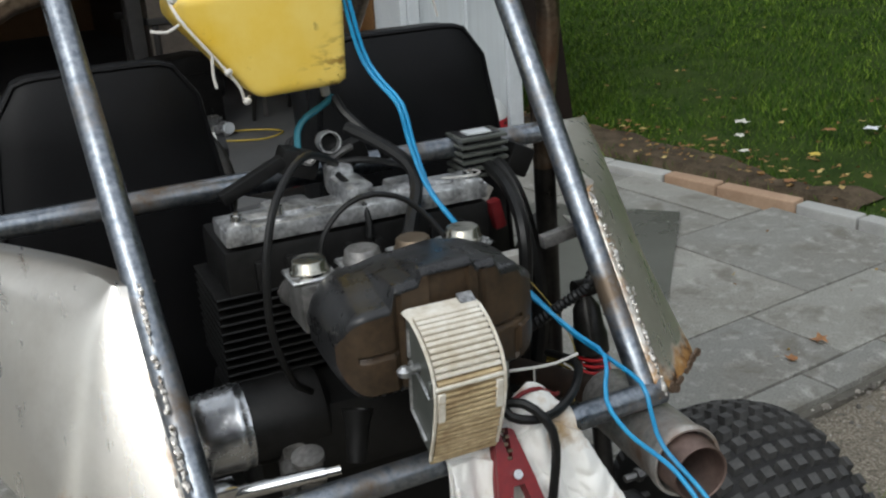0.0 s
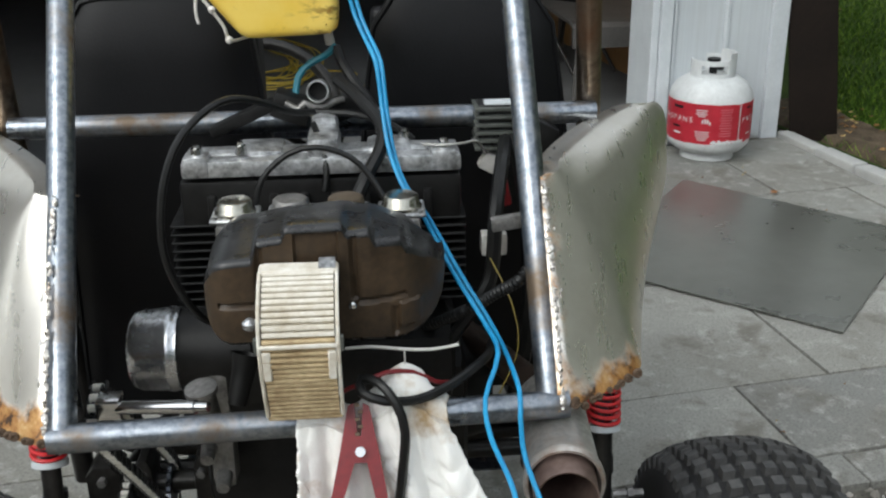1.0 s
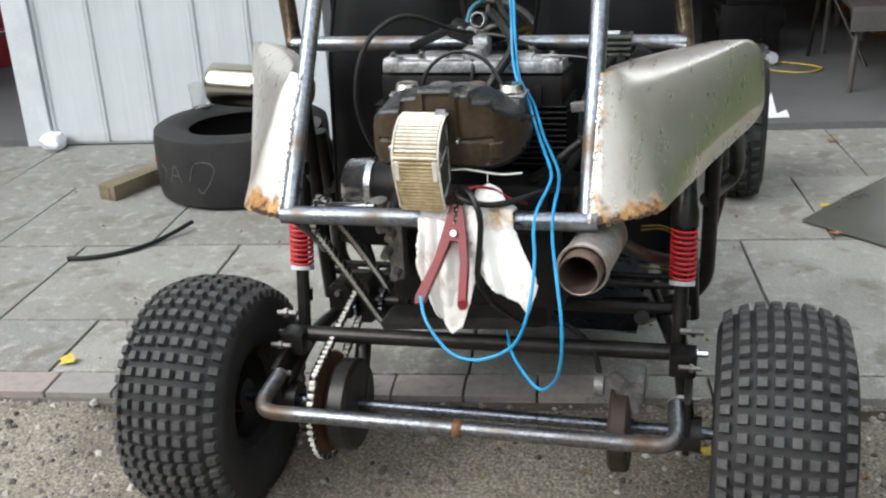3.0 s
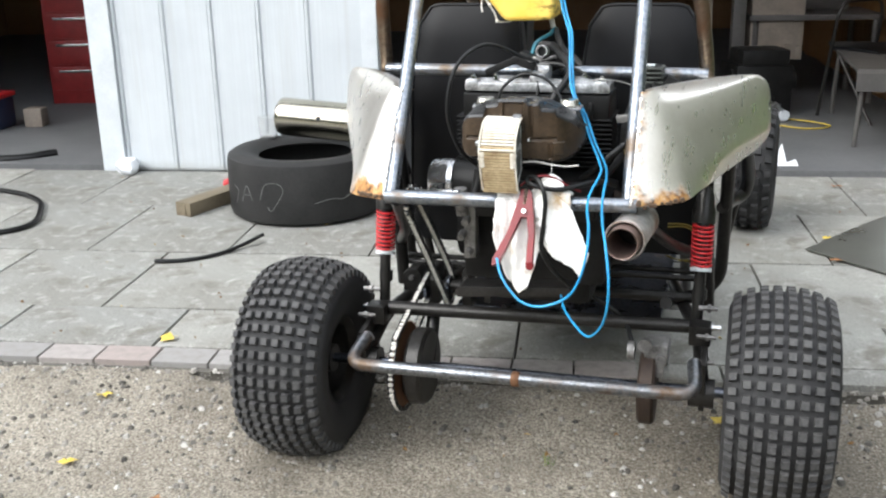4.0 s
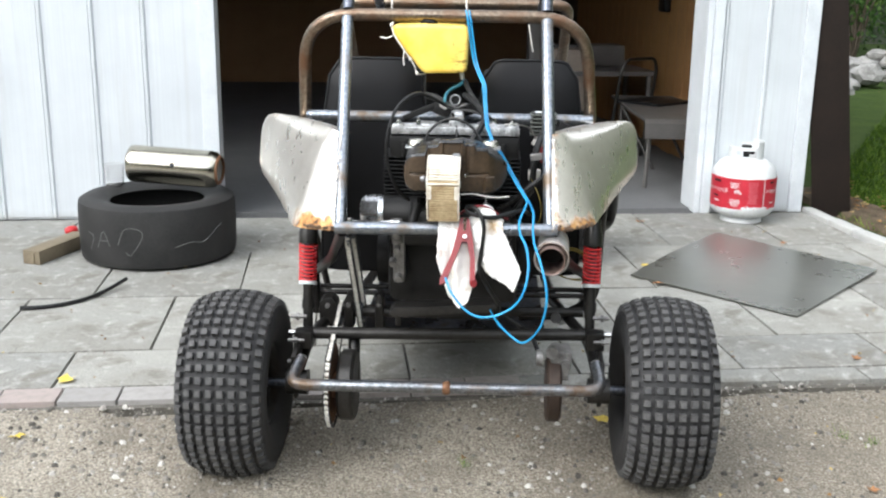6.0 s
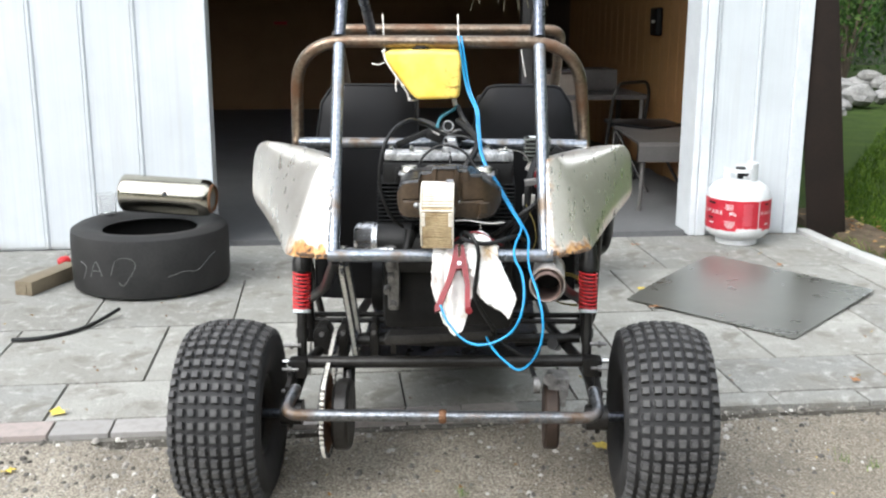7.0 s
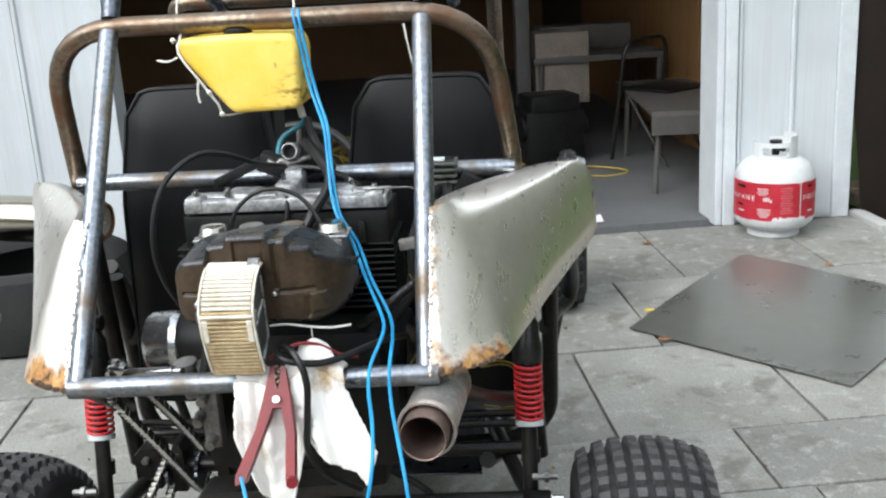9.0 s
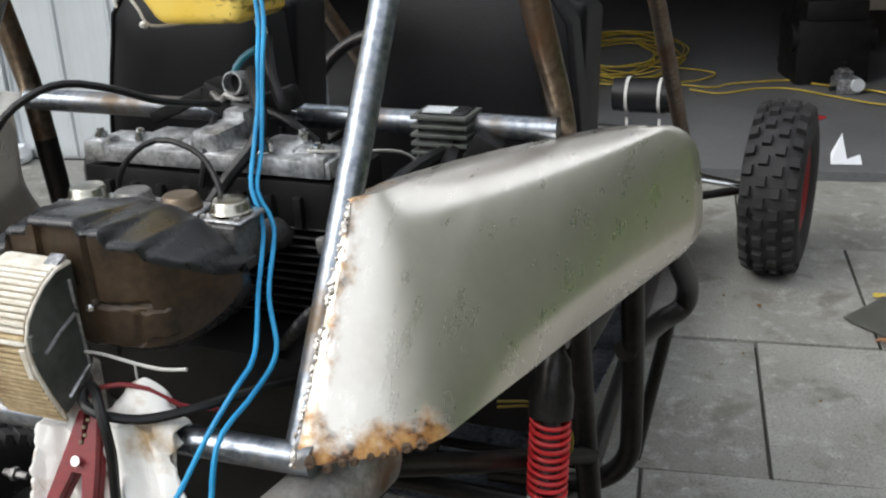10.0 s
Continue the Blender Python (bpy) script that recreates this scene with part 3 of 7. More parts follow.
def trim(name, x0, x1, y0, y1, z1=2.3):
    bm = bmesh.new()
    box(bm, ((x0 + x1) / 2, (y0 + y1) / 2, z1 / 2), (x1 - x0, y1 - y0, z1), bevel=0.004)
    return solo(name, bm, M["white"], "white painted door casing", "trim", WALL, kind="structure", smooth=False)


trim("trim", -1.46, -1.335, -0.03, 0.14)
trim("trim", -0.05, 0.03, -0.022, 0.16)
trim("trim", 2.568, 2.600, -0.010, 0.21)
trim("trim", 2.603, 2.655, -0.022, 0.0)
trim("trim", 3.104, 3.182, -0.016, 0.13)

# paving
pavement = tagged(new("pavement", None), "grey square concrete pavers laid in rows before the garage", "pavement", kind="structure")


def paver_mesh(w, d, seed):
    rnd = random.Random(seed)
    bm = bmesh.new()
    box(bm, (0, 0, -0.025), (w, d, 0.05), bevel=0.0025, seg=2)
    for v in bm.verts:
        v.co.z += rnd.uniform(-0.0006, 0.0006)
    return finish("paver", bm, M["paver"], False)


def lay_row(y0, y1, x0, x1, first, width, mat=None, gap=0.0075, name="paver"):
    meshes = [paver_mesh(width - gap, y1 - y0 - gap, k) for k in range(2)]
    if mat:
        for me in meshes:
            me.materials[0] = mat
    k = math.floor((x0 - first) / width)
    x = first + k * width
    while x < x1 - 0.03:
        w = min(width, x1 - x)
        cx = x + w / 2
        ob = new(name, meshes[k % 2] if w == width else paver_mesh(w - gap, y1 - y0 - gap, 3))
        px, py = yard(cx, (y0 + y1) / 2)
        ob.matrix_basis = pose(px, py, random.uniform(-0.003, 0.001), random.uniform(-0.25, 0.25), random.uniform(-0.25, 0.25), -2.0 + random.uniform(-0.2, 0.2))
        ob.parent = pavement
        x += width
        k += 1


def brick_material():
    n = Nodes("paving_brick")
    col = n.ramp(n.random(), (0.0, (0.24, 0.23, 0.22)), (0.45, (0.33, 0.315, 0.30)), (0.7, (0.30, 0.25, 0.23)), (1.0, (0.36, 0.33, 0.31)))
    col = n.mix(n.ramp(n.noise(30.0), (0.45, 0.0), (0.7, 0.6)), col, (0.20, 0.185, 0.17))
    return n.out(col, 0.85, 0.0, n.noise(120.0, 3), 0.4, 0.002)


M["brick"] = brick_material()
M["joint"] = simple("joint_sand", (0.075, 0.07, 0.06), (0.14, 0.13, 0.11), (0.9, 1.0), 0.0, 20, 120, 0.6)
lay_row(3.205, 3.89, -4.2, 3.19, -1.28, 0.581)
lay_row(2.54, 3.205, -4.2, 3.21, -0.946, 0.569)
lay_row(1.94, 2.54, -4.2, 3.26, -0.625, 0.5525)
lay_row(1.625, 1.94, -4.2, 3.27, -0.330, 0.5495)
lay_row(1.515, 1.625, -4.2, 1.2, -0.475, 0.176, M["brick"], 0.006, "brick")
lay_row(1.515, 1.625, 1.2, 3.2, 1.34, 0.30, None, 0.006, "paver")
bm = bmesh.new()
box(bm, (-0.43, 2.73, -0.034), (7.35, 2.44, 0.03), pose(0, 0, 0, 0, 0, -2.0))
part("joint_bed", bm, M["joint"], pavement, smooth=False)

# ---- the buggy; local x to its right, y to its nose ----
YAW = -10.8
buggy = thing("buggy", "home-built tube-frame buggy with bare steel tail panels and a motorcycle engine", "buggy", pose(0.768, 0.90, 0, 0, 0, YAW))
TR, HR = 0.0150, 0.0165   # radii of the thin and the thick tube
S = M["steel"]

# main hoop, diagonals, lower bar, seat bar
hoop = tube("main_hoop", [(-0.405, 0.452, 0.80), (-0.407, 0.445, 0.875), (-0.388, 0.362, 1.133), (0.338, 0.358, 1.133), (0.368, 0.455, 0.875), (0.371, 0.462, 0.80)], HR, M["brown_steel"], buggy, "browned steel roll hoop", 0.13)
for s, top in ((-1, (-0.276, 0.348, 1.124)), (1, (0.236, 0.336, 1.124))):
    tube("diagonal_tube", [(0.245 if s > 0 else -0.25, 0.004 + s * 0.008, 0.650), top], TR, S, buggy)
    tube("roof_tube", [(top[0], 0.365, 1.145), (top[0], 0.445, 1.290), (s * 0.25, 0.62, 1.268), (s * 0.25, 0.93, 1.126)], TR, M["steel_dark"], buggy, "bent bare steel roof tube", 0.07)
tube("lower_bar", [(-0.262, -0.003, 0.655), (0.262, 0.013, 0.658)], TR, S, buggy)
tube("seat_bar", [(-0.40, 0.43, 0.862), (0.372, 0.43, 0.862)], TR, S, buggy)
tube("rear_bumper", [(-0.378, 0.150, 0.262), (-0.398, 0.066, 0.225), (0.396, 0.066, 0.233), (0.386, 0.150, 0.270)], TR, M["bumper"], buggy, "bent bare steel bumper tube with upturned ends", 0.095)
bm = bmesh.new()
lathe(bm, [(0.0150, -0.009), (0.0172, -0.006), (0.0180, 0.0), (0.0170, 0.007), (0.0150, 0.010)], pose(0.004, 0.066, 0.2290, 0, 90, 0), 20)
part("weld_ring", bm, M["rust"], buggy, "brown weld ring round the bumper tube")
for x, z in ((-0.378, 0.262), (0.386, 0.270)):
    bm = bmesh.new()
    cyl(bm, (x, 0.150, z), (x, 0.1545, z + 0.0015), 0.0148, 0.0135, 18)
    part("tube_cap", bm, M["cast"], buggy, "bright cut tube end")
tube("cross_tube", [(-0.40, 0.288, 0.285), (0.40, 0.288, 0.303)], 0.0165, M["black_steel"], buggy)


# tail panels
def tail_panel(s):
    """Folded sheet: a rear strip along the diagonal, a soft crease, the side to its rounded far end and a rolled lower edge."""
    if s > 0:
        A, B, D, C = (0.250, 0.142, 0.864), (0.250, -0.003, 0.658), (0.277, 0.166, 0.865), (0.357, 0.074, 0.657)
        far = [(0.462, 0.505, 0.853), (0.487, 0.535, 0.846), (0.507, 0.556, 0.822), (0.516, 0.566, 0.775), (0.520, 0.568, 0.715), (0.519, 0.560, 0.664)]
    else:
        A, B, D, C = (0.266, 0.142, 0.860), (0.262, -0.008, 0.648), (0.290, 0.142, 0.866), (0.378, 0.080, 0.634)
        far = [(0.500, 0.475, 0.858), (0.528, 0.515, 0.846), (0.549, 0.54, 0.812), (0.558, 0.547, 0.76), (0.561, 0.545, 0.70), (0.560, 0.535, 0.645)]
    A, B, D, C = Vector(A), Vector(B), Vector(D), Vector(C)
    far = smooth_path(far, 0.006)
    rows, m = [], 34
    for j in range(m + 1):
        t = (j / m) ** 1.25
        inner, crease = A.lerp(B, t), D.lerp(C, t)
        f = t * (len(far) - 1)
        k = min(int(f), len(far) - 2)
        end = far[k].lerp(far[k + 1], f - k)
        line = [inner.lerp(crease, i / 6) + Vector((0.002, -0.003, 0)) * math.sin(math.pi * i / 6) * t for i in range(7)]
        for i in range(1, 29):
            q = (i / 28) ** 1.15
            belly = 0.007 * math.sin(math.pi * min(1.0, q * 1.1)) * math.sin(math.pi * min(1.0, t * 1.15)) ** 0.8
            top = -0.026 * max(0.0, 1 - t / 0.16) ** 2 * math.sin(math.pi * q) ** 0.5
            tuck = -0.030 * max(0.0, (t - 0.74) / 0.26) ** 2 * min(1.0, q) ** 0.8
            ding = 0.0006 * noise.noise((q * 5, t * 4, s))
            line.append(crease.lerp(end, q) + Vector((0.93, -0.36, 0)) * (belly + top + tuck + ding))
        for _ in range(3):   # soften the fold
            line = [v if i in (0, len(line) - 1) or not 4 < i < 9 else v * 0.5 + (line[i - 1] + line[i + 1]) * 0.25 for i, v in enumerate(line)]
        rows.append(line)
    bm = bmesh.new()
    grid = [[bm.verts.new((s * v.x, v.y, v.z)) for v in r] for r in rows]
    # top and bottom returns towards the frame
    for edge, dx, dy, dz, first in ((rows[0], -0.022, 0.014, -0.003, True), (rows[-1], -0.020, 0.014, 0.004, False)):
        back = [bm.verts.new((s * (v.x + dx), v.y + dy, v.z + dz)) for v in edge]
        grid = [back] + grid if first else grid + [back]
    for a, b in zip(grid, grid[1:]):
        for i in range(len(a) - 1):
            bm.faces.new((a[i], a[i + 1], b[i + 1], b[i]))
    bmesh.ops.recalc_face_normals(bm, faces=bm.faces)
    ob = part("tail_panel", bm, M["sheet"], buggy, "bare folded sheet-metal tail panel with rusted welds")
    mod = ob.modifiers.new("thick", "SOLIDIFY")
    mod.thickness = 0.0016
    return ob


panels = {s: tail_panel(s) for s in (-1, 1)}


# wheels
def make_tyre(r, w, bead):
    """A low-pressure tyre with rounded shoulders."""
    bm = bmesh.new()
    prof = [(bead, -w * 0.36), (bead + 0.012, -w * 0.43), (r * 0.66, -w * 0.495), (r * 0.76, -w * 0.50), (r * 0.825, -w * 0.48), (r * 0.875, -w * 0.41), (r * 0.912, -w * 0.31), (r * 0.942, -w * 0.16), (r * 0.952, 0.0)]
    prof = prof + [(a, -b) for a, b in prof[-2::-1]]
    inner = [(bead - 0.004, w * 0.30), (r * 0.75, w * 0.42), (r * 0.90, 0.0), (r * 0.75, -w * 0.42), (bead - 0.004, -w * 0.30)]
    lathe(bm, prof + inner, pose(0, 0, 0, 0, 90, 0), 64, True)
    return bm


def add_lug(bm, r, ang, x, dx, da, h, squeeze=0.85):
    """One block of tread standing on the carcass."""
    base, topv = [], []
    for sx, sa in ((-1, -1), (1, -1), (1, 1), (-1, 1)):
        for lst, rr, k in ((base, r(x + sx * dx / 2) - 0.006, 1.0), (topv, r(x + sx * dx / 2 * squeeze) + h, squeeze)):
            a = ang + sa * da / 2 * k
            lst.append(bm.verts.new((x + sx * dx / 2 * k, rr * math.cos(a), rr * math.sin(a))))
    bm.faces.new(topv)
    for i in range(4):
        bm.faces.new((base[i], base[(i + 1) % 4], topv[(i + 1) % 4], topv[i]))


def rear_wheel(x, y, z, r, w):
    hub = bmesh.new()
    cyl(hub, (-w * 0.30, 0, 0), (w * 0.30, 0, 0), 0.035)
    wheel = part("rear_wheel", hub, M["black_steel"], buggy, "knobbly rear wheel on a black rim")
    wheel.matrix_basis = pose(x, y, z)
    tyre = part("tyre", make_tyre(r, w, 0.105), M["rubber"], wheel)

    def crown(px):
        q = min(1.0, abs(px) / (w * 0.5))
        return r * (0.953 - 0.125 * q ** 2.5)

    lug = bmesh.new()
    cols, n = 8, 48
    pitch = w * 0.98 / cols
    for j in range(n):
        for c in range(cols):
            px = (c - (cols - 1) / 2) * pitch
            ang = 2 * math.pi * (j + (0.5 if c in (0, cols - 1) else 0.0)) / n
            add_lug(lug, crown, ang, px, pitch * 0.64, 2 * math.pi / n * 0.60, r * 0.050)
    tread = part("tread", lug, M["lug"], tyre, smooth=False)
    tagged(tread, kind="stuff")
    rim = bmesh.new()
    lathe(rim, [(0.05, -0.02), (0.085, -0.03), (0.098, -w * 0.30), (0.110, -w * 0.37), (0.106, -w * 0.38), (0.092, -w * 0.31), (0.090, w * 0.31), (0.106, w * 0.38), (0.110, w * 0.37), (0.098, w * 0.30), (0.085, 0.0)], pose(0, 0, 0, 0, 90, 0), 40, True)
    part("rim", rim, M["black_steel"], wheel)
    return wheel


rear_wheel(-0.566, 0.2225, 0.162, 0.251, 0.232)
rear_wheel(0.568, 0.2225, 0.174, 0.251, 0.232)


# welds along the tail panels
def weld(pts, parent, wide=0.0050, skip=0.15, seed=0):
    """A hand-laid bead: overlapping flat ripples of uneven width, with gaps."""
    r = random.Random(seed)
    bm = bmesh.new()
    path = smooth_path(pts, 0.0026)
    for i, (a, b) in enumerate(zip(path, path[1:])):
        if r.random() < skip or noise.noise((i * 0.11, seed, 0)) < skip - 0.42:
            continue
        d = (b - a).normalized()
        m = Matrix.Translation(a + Vector((r.uniform(-1, 1), r.uniform(-1, 1), r.uniform(-1, 1))) * 0.0013) @ d.to_track_quat("Z", "Y").to_matrix().to_4x4() @ Matrix.Rotation(r.uniform(-0.5, 0.5), 4, "X")
        k = wide * r.uniform(0.35, 1.1)
        bmesh.ops.create_icosphere(bm, subdivisions=1, radius=1.0, matrix=m @ Matrix.Diagonal((k, k * 0.55, r.uniform(0.002, 0.0062), 1)))
    return tagged(part("weld_bead", bm, M["weld"], parent, "bright uneven weld bead"), kind="stuff")


def tacks(pts, parent, seed):
    """Small burnt weld craters along a seam."""
    r = random.Random(seed)
    bm = bmesh.new()
    lathe(bm, [(0.35, 0.15), (0.6, 0.4), (1.0, 0.25), (1.15, -0.25)], None, 10)
    me = finish("weld_tack", bm, M["tack"])
    for a in smooth_path(pts, 0.011):
        k = r.uniform(0.0028, 0.0052)
        ob = new("weld_tack", me)
        ob.matrix_basis = frame_to(a + Vector((r.uniform(-1, 1), 0, r.uniform(-1, 1))) * 0.002, a + Vector((0.1, -0.5, 0.05))) @ Matrix.Diagonal((k, k, k, 1))
        ob.parent = parent


for s in (-1, 1):
    top_y, low_y, low_z = (0.136, -0.012, 0.664) if s > 0 else (0.130, -0.014, 0.662)
    mid_y, mid_z = (top_y + low_y) / 2 - 0.003, (0.858 + low_z) / 2
    x0 = 0.252 if s > 0 else 0.263
    weld([(s * x0, top_y, 0.860), (s * (x0 + 0.001), mid_y, mid_z), (s * x0, low_y, low_z)], panels[s], 0.0036, 0.18, 3 + s)
    weld([(s * (x0 + 0.008), top_y + 0.012, 0.862), (s * (x0 + 0.009), mid_y + 0.006, mid_z + 0.003), (s * (x0 + 0.006), low_y + 0.006, low_z + 0.004)], panels[s], 0.0020, 0.70, 8 + s)
    weld([(s * x0, top_y, 0.865), (s * (x0 + 0.022), top_y + 0.022, 0.868)], panels[s], 0.0030, 0.2, 12 + s)
    if s > 0:
        tacks([(0.266, -0.002, 0.668), (0.268, -0.001, 0.661), (0.290, 0.016, 0.659), (0.318, 0.038, 0.661), (0.346, 0.060, 0.664)], panels[s], 5)
    else:
        tacks([(-0.268, -0.012, 0.656), (-0.30, 0.012, 0.650), (-0.345, 0.050, 0.645)], panels[s], 6)

# second hoop and the black lower frame
K = M["black_steel"]
tube("front_hoop", [(-0.365, 1.78, 0.385), (-0.368, 1.02, 1.085), (-0.372, 0.944, 1.15), (0.335, 0.944, 1.15), (0.333, 1.02, 1.085), (0.330, 1.78, 0.385)], HR, M["brown_steel"], buggy, "browned steel front hoop raked forward to the nose", 0.09)
for s in (-1, 1):
    tube("hoop_leg", [(0.371 if s > 0 else -0.405, 0.462 if s > 0 else 0.452, 0.80), (s * 0.40, 0.50, 0.28)], HR, K, buggy, "black painted lower hoop leg")
    tube("engine_strut", [(s * 0.40, 0.49, 0.40), (s * 0.315, 0.28, 0.50), (s * 0.25, 0.03, 0.638)], 0.013, K, buggy, "", 0.06)
    tube("side_frame", [(s * 0.20, 0.645, 0.232), (s * 0.36, 0.643, 0.242), (s * 0.425, 0.637, 0.300), (s * 0.427, 0.628, 0.440), (s * 0.430, 0.585, 0.640)], 0.0165, K, buggy, "", 0.06)
    tube("side_rail", [(s * 0.420, 0.60, 0.505), (s * 0.444, 0.745, 0.488), (s * 0.474, 0.785, 0.498), (s * 0.480, 0.76, 0.545), (s * 0.470, 0.66, 0.640)], 0.0165, K, buggy, "", 0.045)
    tube("side_brace", [(s * 0.452, 0.775, 0.480), (s * 0.400, 0.80, 0.205)], 0.011, K, buggy)
    tube("lower_rail", [(s * 0.30, 0.46, 0.29), (s * 0.34, 0.70, 0.20), (s * 0.28, 1.60, 0.19), (s * 0.20, 2.35, 0.20)], 0.016, K, buggy, "", 0.1)
    tube("trailing_arm", [(s * 0.405, 0.2225, 0.19), (s * 0.385, 0.34, 0.265), (s * 0.30, 0.66, 0.28)], 0.015, K, buggy, "", 0.06)
    bm = bmesh.new()
    box(bm, (s * 0.405, 0.235, 0.205), (0.014, 0.10, 0.13), pose(0, 0, 0, 12, 0, 0), bevel=0.004)
    cyl(bm, (s * 0.375, 0.2225, 0.168), (s * 0.432, 0.2225, 0.168), 0.034)
    part("axle_carrier", bm, K, buggy)
tube("frame_cross_bar", [(-0.41, 0.50, 0.285), (0.38, 0.50, 0.295)], 0.014, K, buggy)
tube("axle", [(-0.60, 0.2225, 0.163), (0.60, 0.2225, 0.173)], 0.012, M["steel_dark"], buggy, "plain steel live axle")
for s, z in ((-1, 0.285), (1, 0.303)):
    bm = bmesh.new()
    cyl(bm, (s * 0.40, 0.288, z), (s * 0.437, 0.288, z), 0.007, None, 6)
    cyl(bm, (s * 0.412, 0.288, z), (s * 0.418, 0.288, z), 0.012, None, 6)
    part("bolt", bm, M["chrome"], buggy)
    for dy, dz, q in ((-0.015, 0.052, 0.006), (-0.075, -0.055, 0.0055), (-0.06, 0.0, 0.005)):
        bm = bmesh.new()
        cyl(bm, (s * 0.385, 0.288 + dy, z + dz), (s * 0.428, 0.288 + dy, z + dz), q, None, 6)
        cyl(bm, (s * 0.405, 0.288 + dy, z + dz), (s * 0.413, 0.288 + dy, z + dz), q * 1.8, None, 6)
        part("bolt", bm, M["grimy_cast"], buggy)
    bm = bmesh.new()
    box(bm, (s * 0.392, 0.270, z - 0.008), (0.050, 0.052, 0.048), bevel=0.006)
    part("clamp_block", bm, K, buggy)


# shock absorbers
def shock(s, top, bot, end):
    bm = bmesh.new()
    x = s * (0.383 if s > 0 else 0.391)
    cyl(bm, (x, 0.337, bot), (x - s * 0.002, 0.312, end), 0.0135)
    cyl(bm, (x, 0.337, bot - 0.05), (x, 0.333, bot - 0.075), 0.017)
    ob = part("shock_absorber", bm, K, buggy, "coil-over shock with a red spring")
    bm = bmesh.new()
    lathe(bm, [(0.012, -0.004), (0.0265, -0.002), (0.0265, 0.026), (0.0230, 0.038), (0.0205, 0.066), (0.013, 0.078), (0.010, 0.084)], frame_to((x, 0.356, top), (x, 0.374, top + 0.085)), 24)
    cyl(bm, (x - 0.016, 0.376, top + 0.094), (x + 0.016, 0.376, top + 0.094), 0.014, None, 20)
    part("upper_cup", bm, K, ob)
    bm = bmesh.new()
    turns, a, b = 10.5, Vector((x, 0.356, top)), Vector((x, 0.338, bot + 0.004))
    pts = [a.lerp(b, i / 180) + Vector((math.cos(2 * math.pi * turns * i / 180), math.sin(2 * math.pi * turns * i / 180), 0)) * 0.0225 for i in range(181)]
    sweep(bm, pts, 0.0031, 8)
    part("spring", bm, M["red"], ob, "red coil spring")
    bm = bmesh.new()
    cyl(bm, (x, 0.356, top), (x, 0.338, bot), 0.0125)
    part("rod", bm, M["steel_dark"], ob)
    bm = bmesh.new()
    cyl(bm, (x, 0.339, bot + 0.002), (x, 0.336, bot - 0.007), 0.0245)
    part("collar", bm, M["white"], ob, "pale spring collar")


shock(1, 0.535, 0.428, 0.300)
shock(-1, 0.524, 0.416, 0.282)


# engine
def block(name, c, s, mat, parent, bevel=0.006, label="", m=None):
    bm = bmesh.new()
    box(bm, c, s, m, bevel)
    return part(name, bm, mat, parent, label)


E = M["engine_black"]
crank = block("crankcase", (0.01, 0.36, 0.50), (0.34, 0.28, 0.20), E, buggy, 0.03, "black oily crankcase")
block("sump", (0.01, 0.40, 0.385), (0.26, 0.26, 0.10), E, crank, 0.025)
block("gearbox_top", (0.01, 0.24, 0.615), (0.30, 0.14, 0.10), E, crank, 0.025)
for c0, c1 in (((0.175, 0.36, 0.50), (0.218, 0.36, 0.50)), ((-0.155, 0.40, 0.48), (-0.20, 0.40, 0.48))):
    bm = bmesh.new()
    cyl(bm, c0, c1, 0.083, 0.073, 32)
    part("side_cover", bm, E, crank)
bm = bmesh.new()
box(bm, (0.005, 0.315, 0.735), (0.30, 0.10, 0.14), bevel=0.008)
cyls = part("cylinder_block", bm, E, buggy, "black finned cylinder block")
fin = bmesh.new()
box(fin, (0, 0, 0), (0.352, 0.135, 0.0032), bevel=0.0012, seg=1)
fin_mesh = finish("fin", fin, E, False)
for k in range(11):
    ob = new("fin", fin_mesh)
    ob.matrix_basis = pose(0.003, 0.315, 0.678 + 0.0105 * k)
    ob.parent = cyls
bm = bmesh.new()
box(bm, (0.008, 0.312, 0.810), (0.330, 0.128, 0.056), bevel=0.006)
for k in range(8):
    box(bm, (-0.12 + 0.036 * k, 0.246, 0.804), (0.010, 0.012, 0.036), bevel=0.003)
head = part("cylinder_head", bm, E, buggy)
cover = block("valve_cover", (0.010, 0.282, 0.852), (0.326, 0.070, 0.020), M["cast"], buggy, 0.004, "scuffed cast aluminium valve cover")
block("ridge", (0.010, 0.292, 0.857), (0.290, 0.036, 0.016), M["cast"], cover, 0.009)
for x in (-0.136, 0.153):
    block("corner_boss", (x, 0.262, 0.855), (0.030, 0.035, 0.026), M["cast"], cover, 0.006)
block("cam_housing", (-0.065, 0.300, 0.859), (0.058, 0.060, 0.018), M["cast"], cover, 0.009)
block("cam_housing", (0.090, 0.300, 0.859), (0.054, 0.060, 0.018), M["cast"], cover, 0.009)
block("breather_box", (0.012, 0.290, 0.867), (0.040, 0.075, 0.036), M["cast"], cover, 0.012)
block("breather_box", (0.012, 0.335, 0.875), (0.034, 0.040, 0.040), M["cast"], cover, 0.012)
for x, y in ((-0.085, 0.27), (0.088, 0.265), (-0.135, 0.262), (0.153, 0.262), (0.108, 0.31)):
    bm = bmesh.new()
    cyl(bm, (x, y, 0.865), (x, y, 0.875), 0.0075, 0.0065, 12)
    cyl(bm, (x, y, 0.873), (x, y, 0.879), 0.0042, 0.0042, 6)
    part("bolt", bm, M["chrome"], cover)

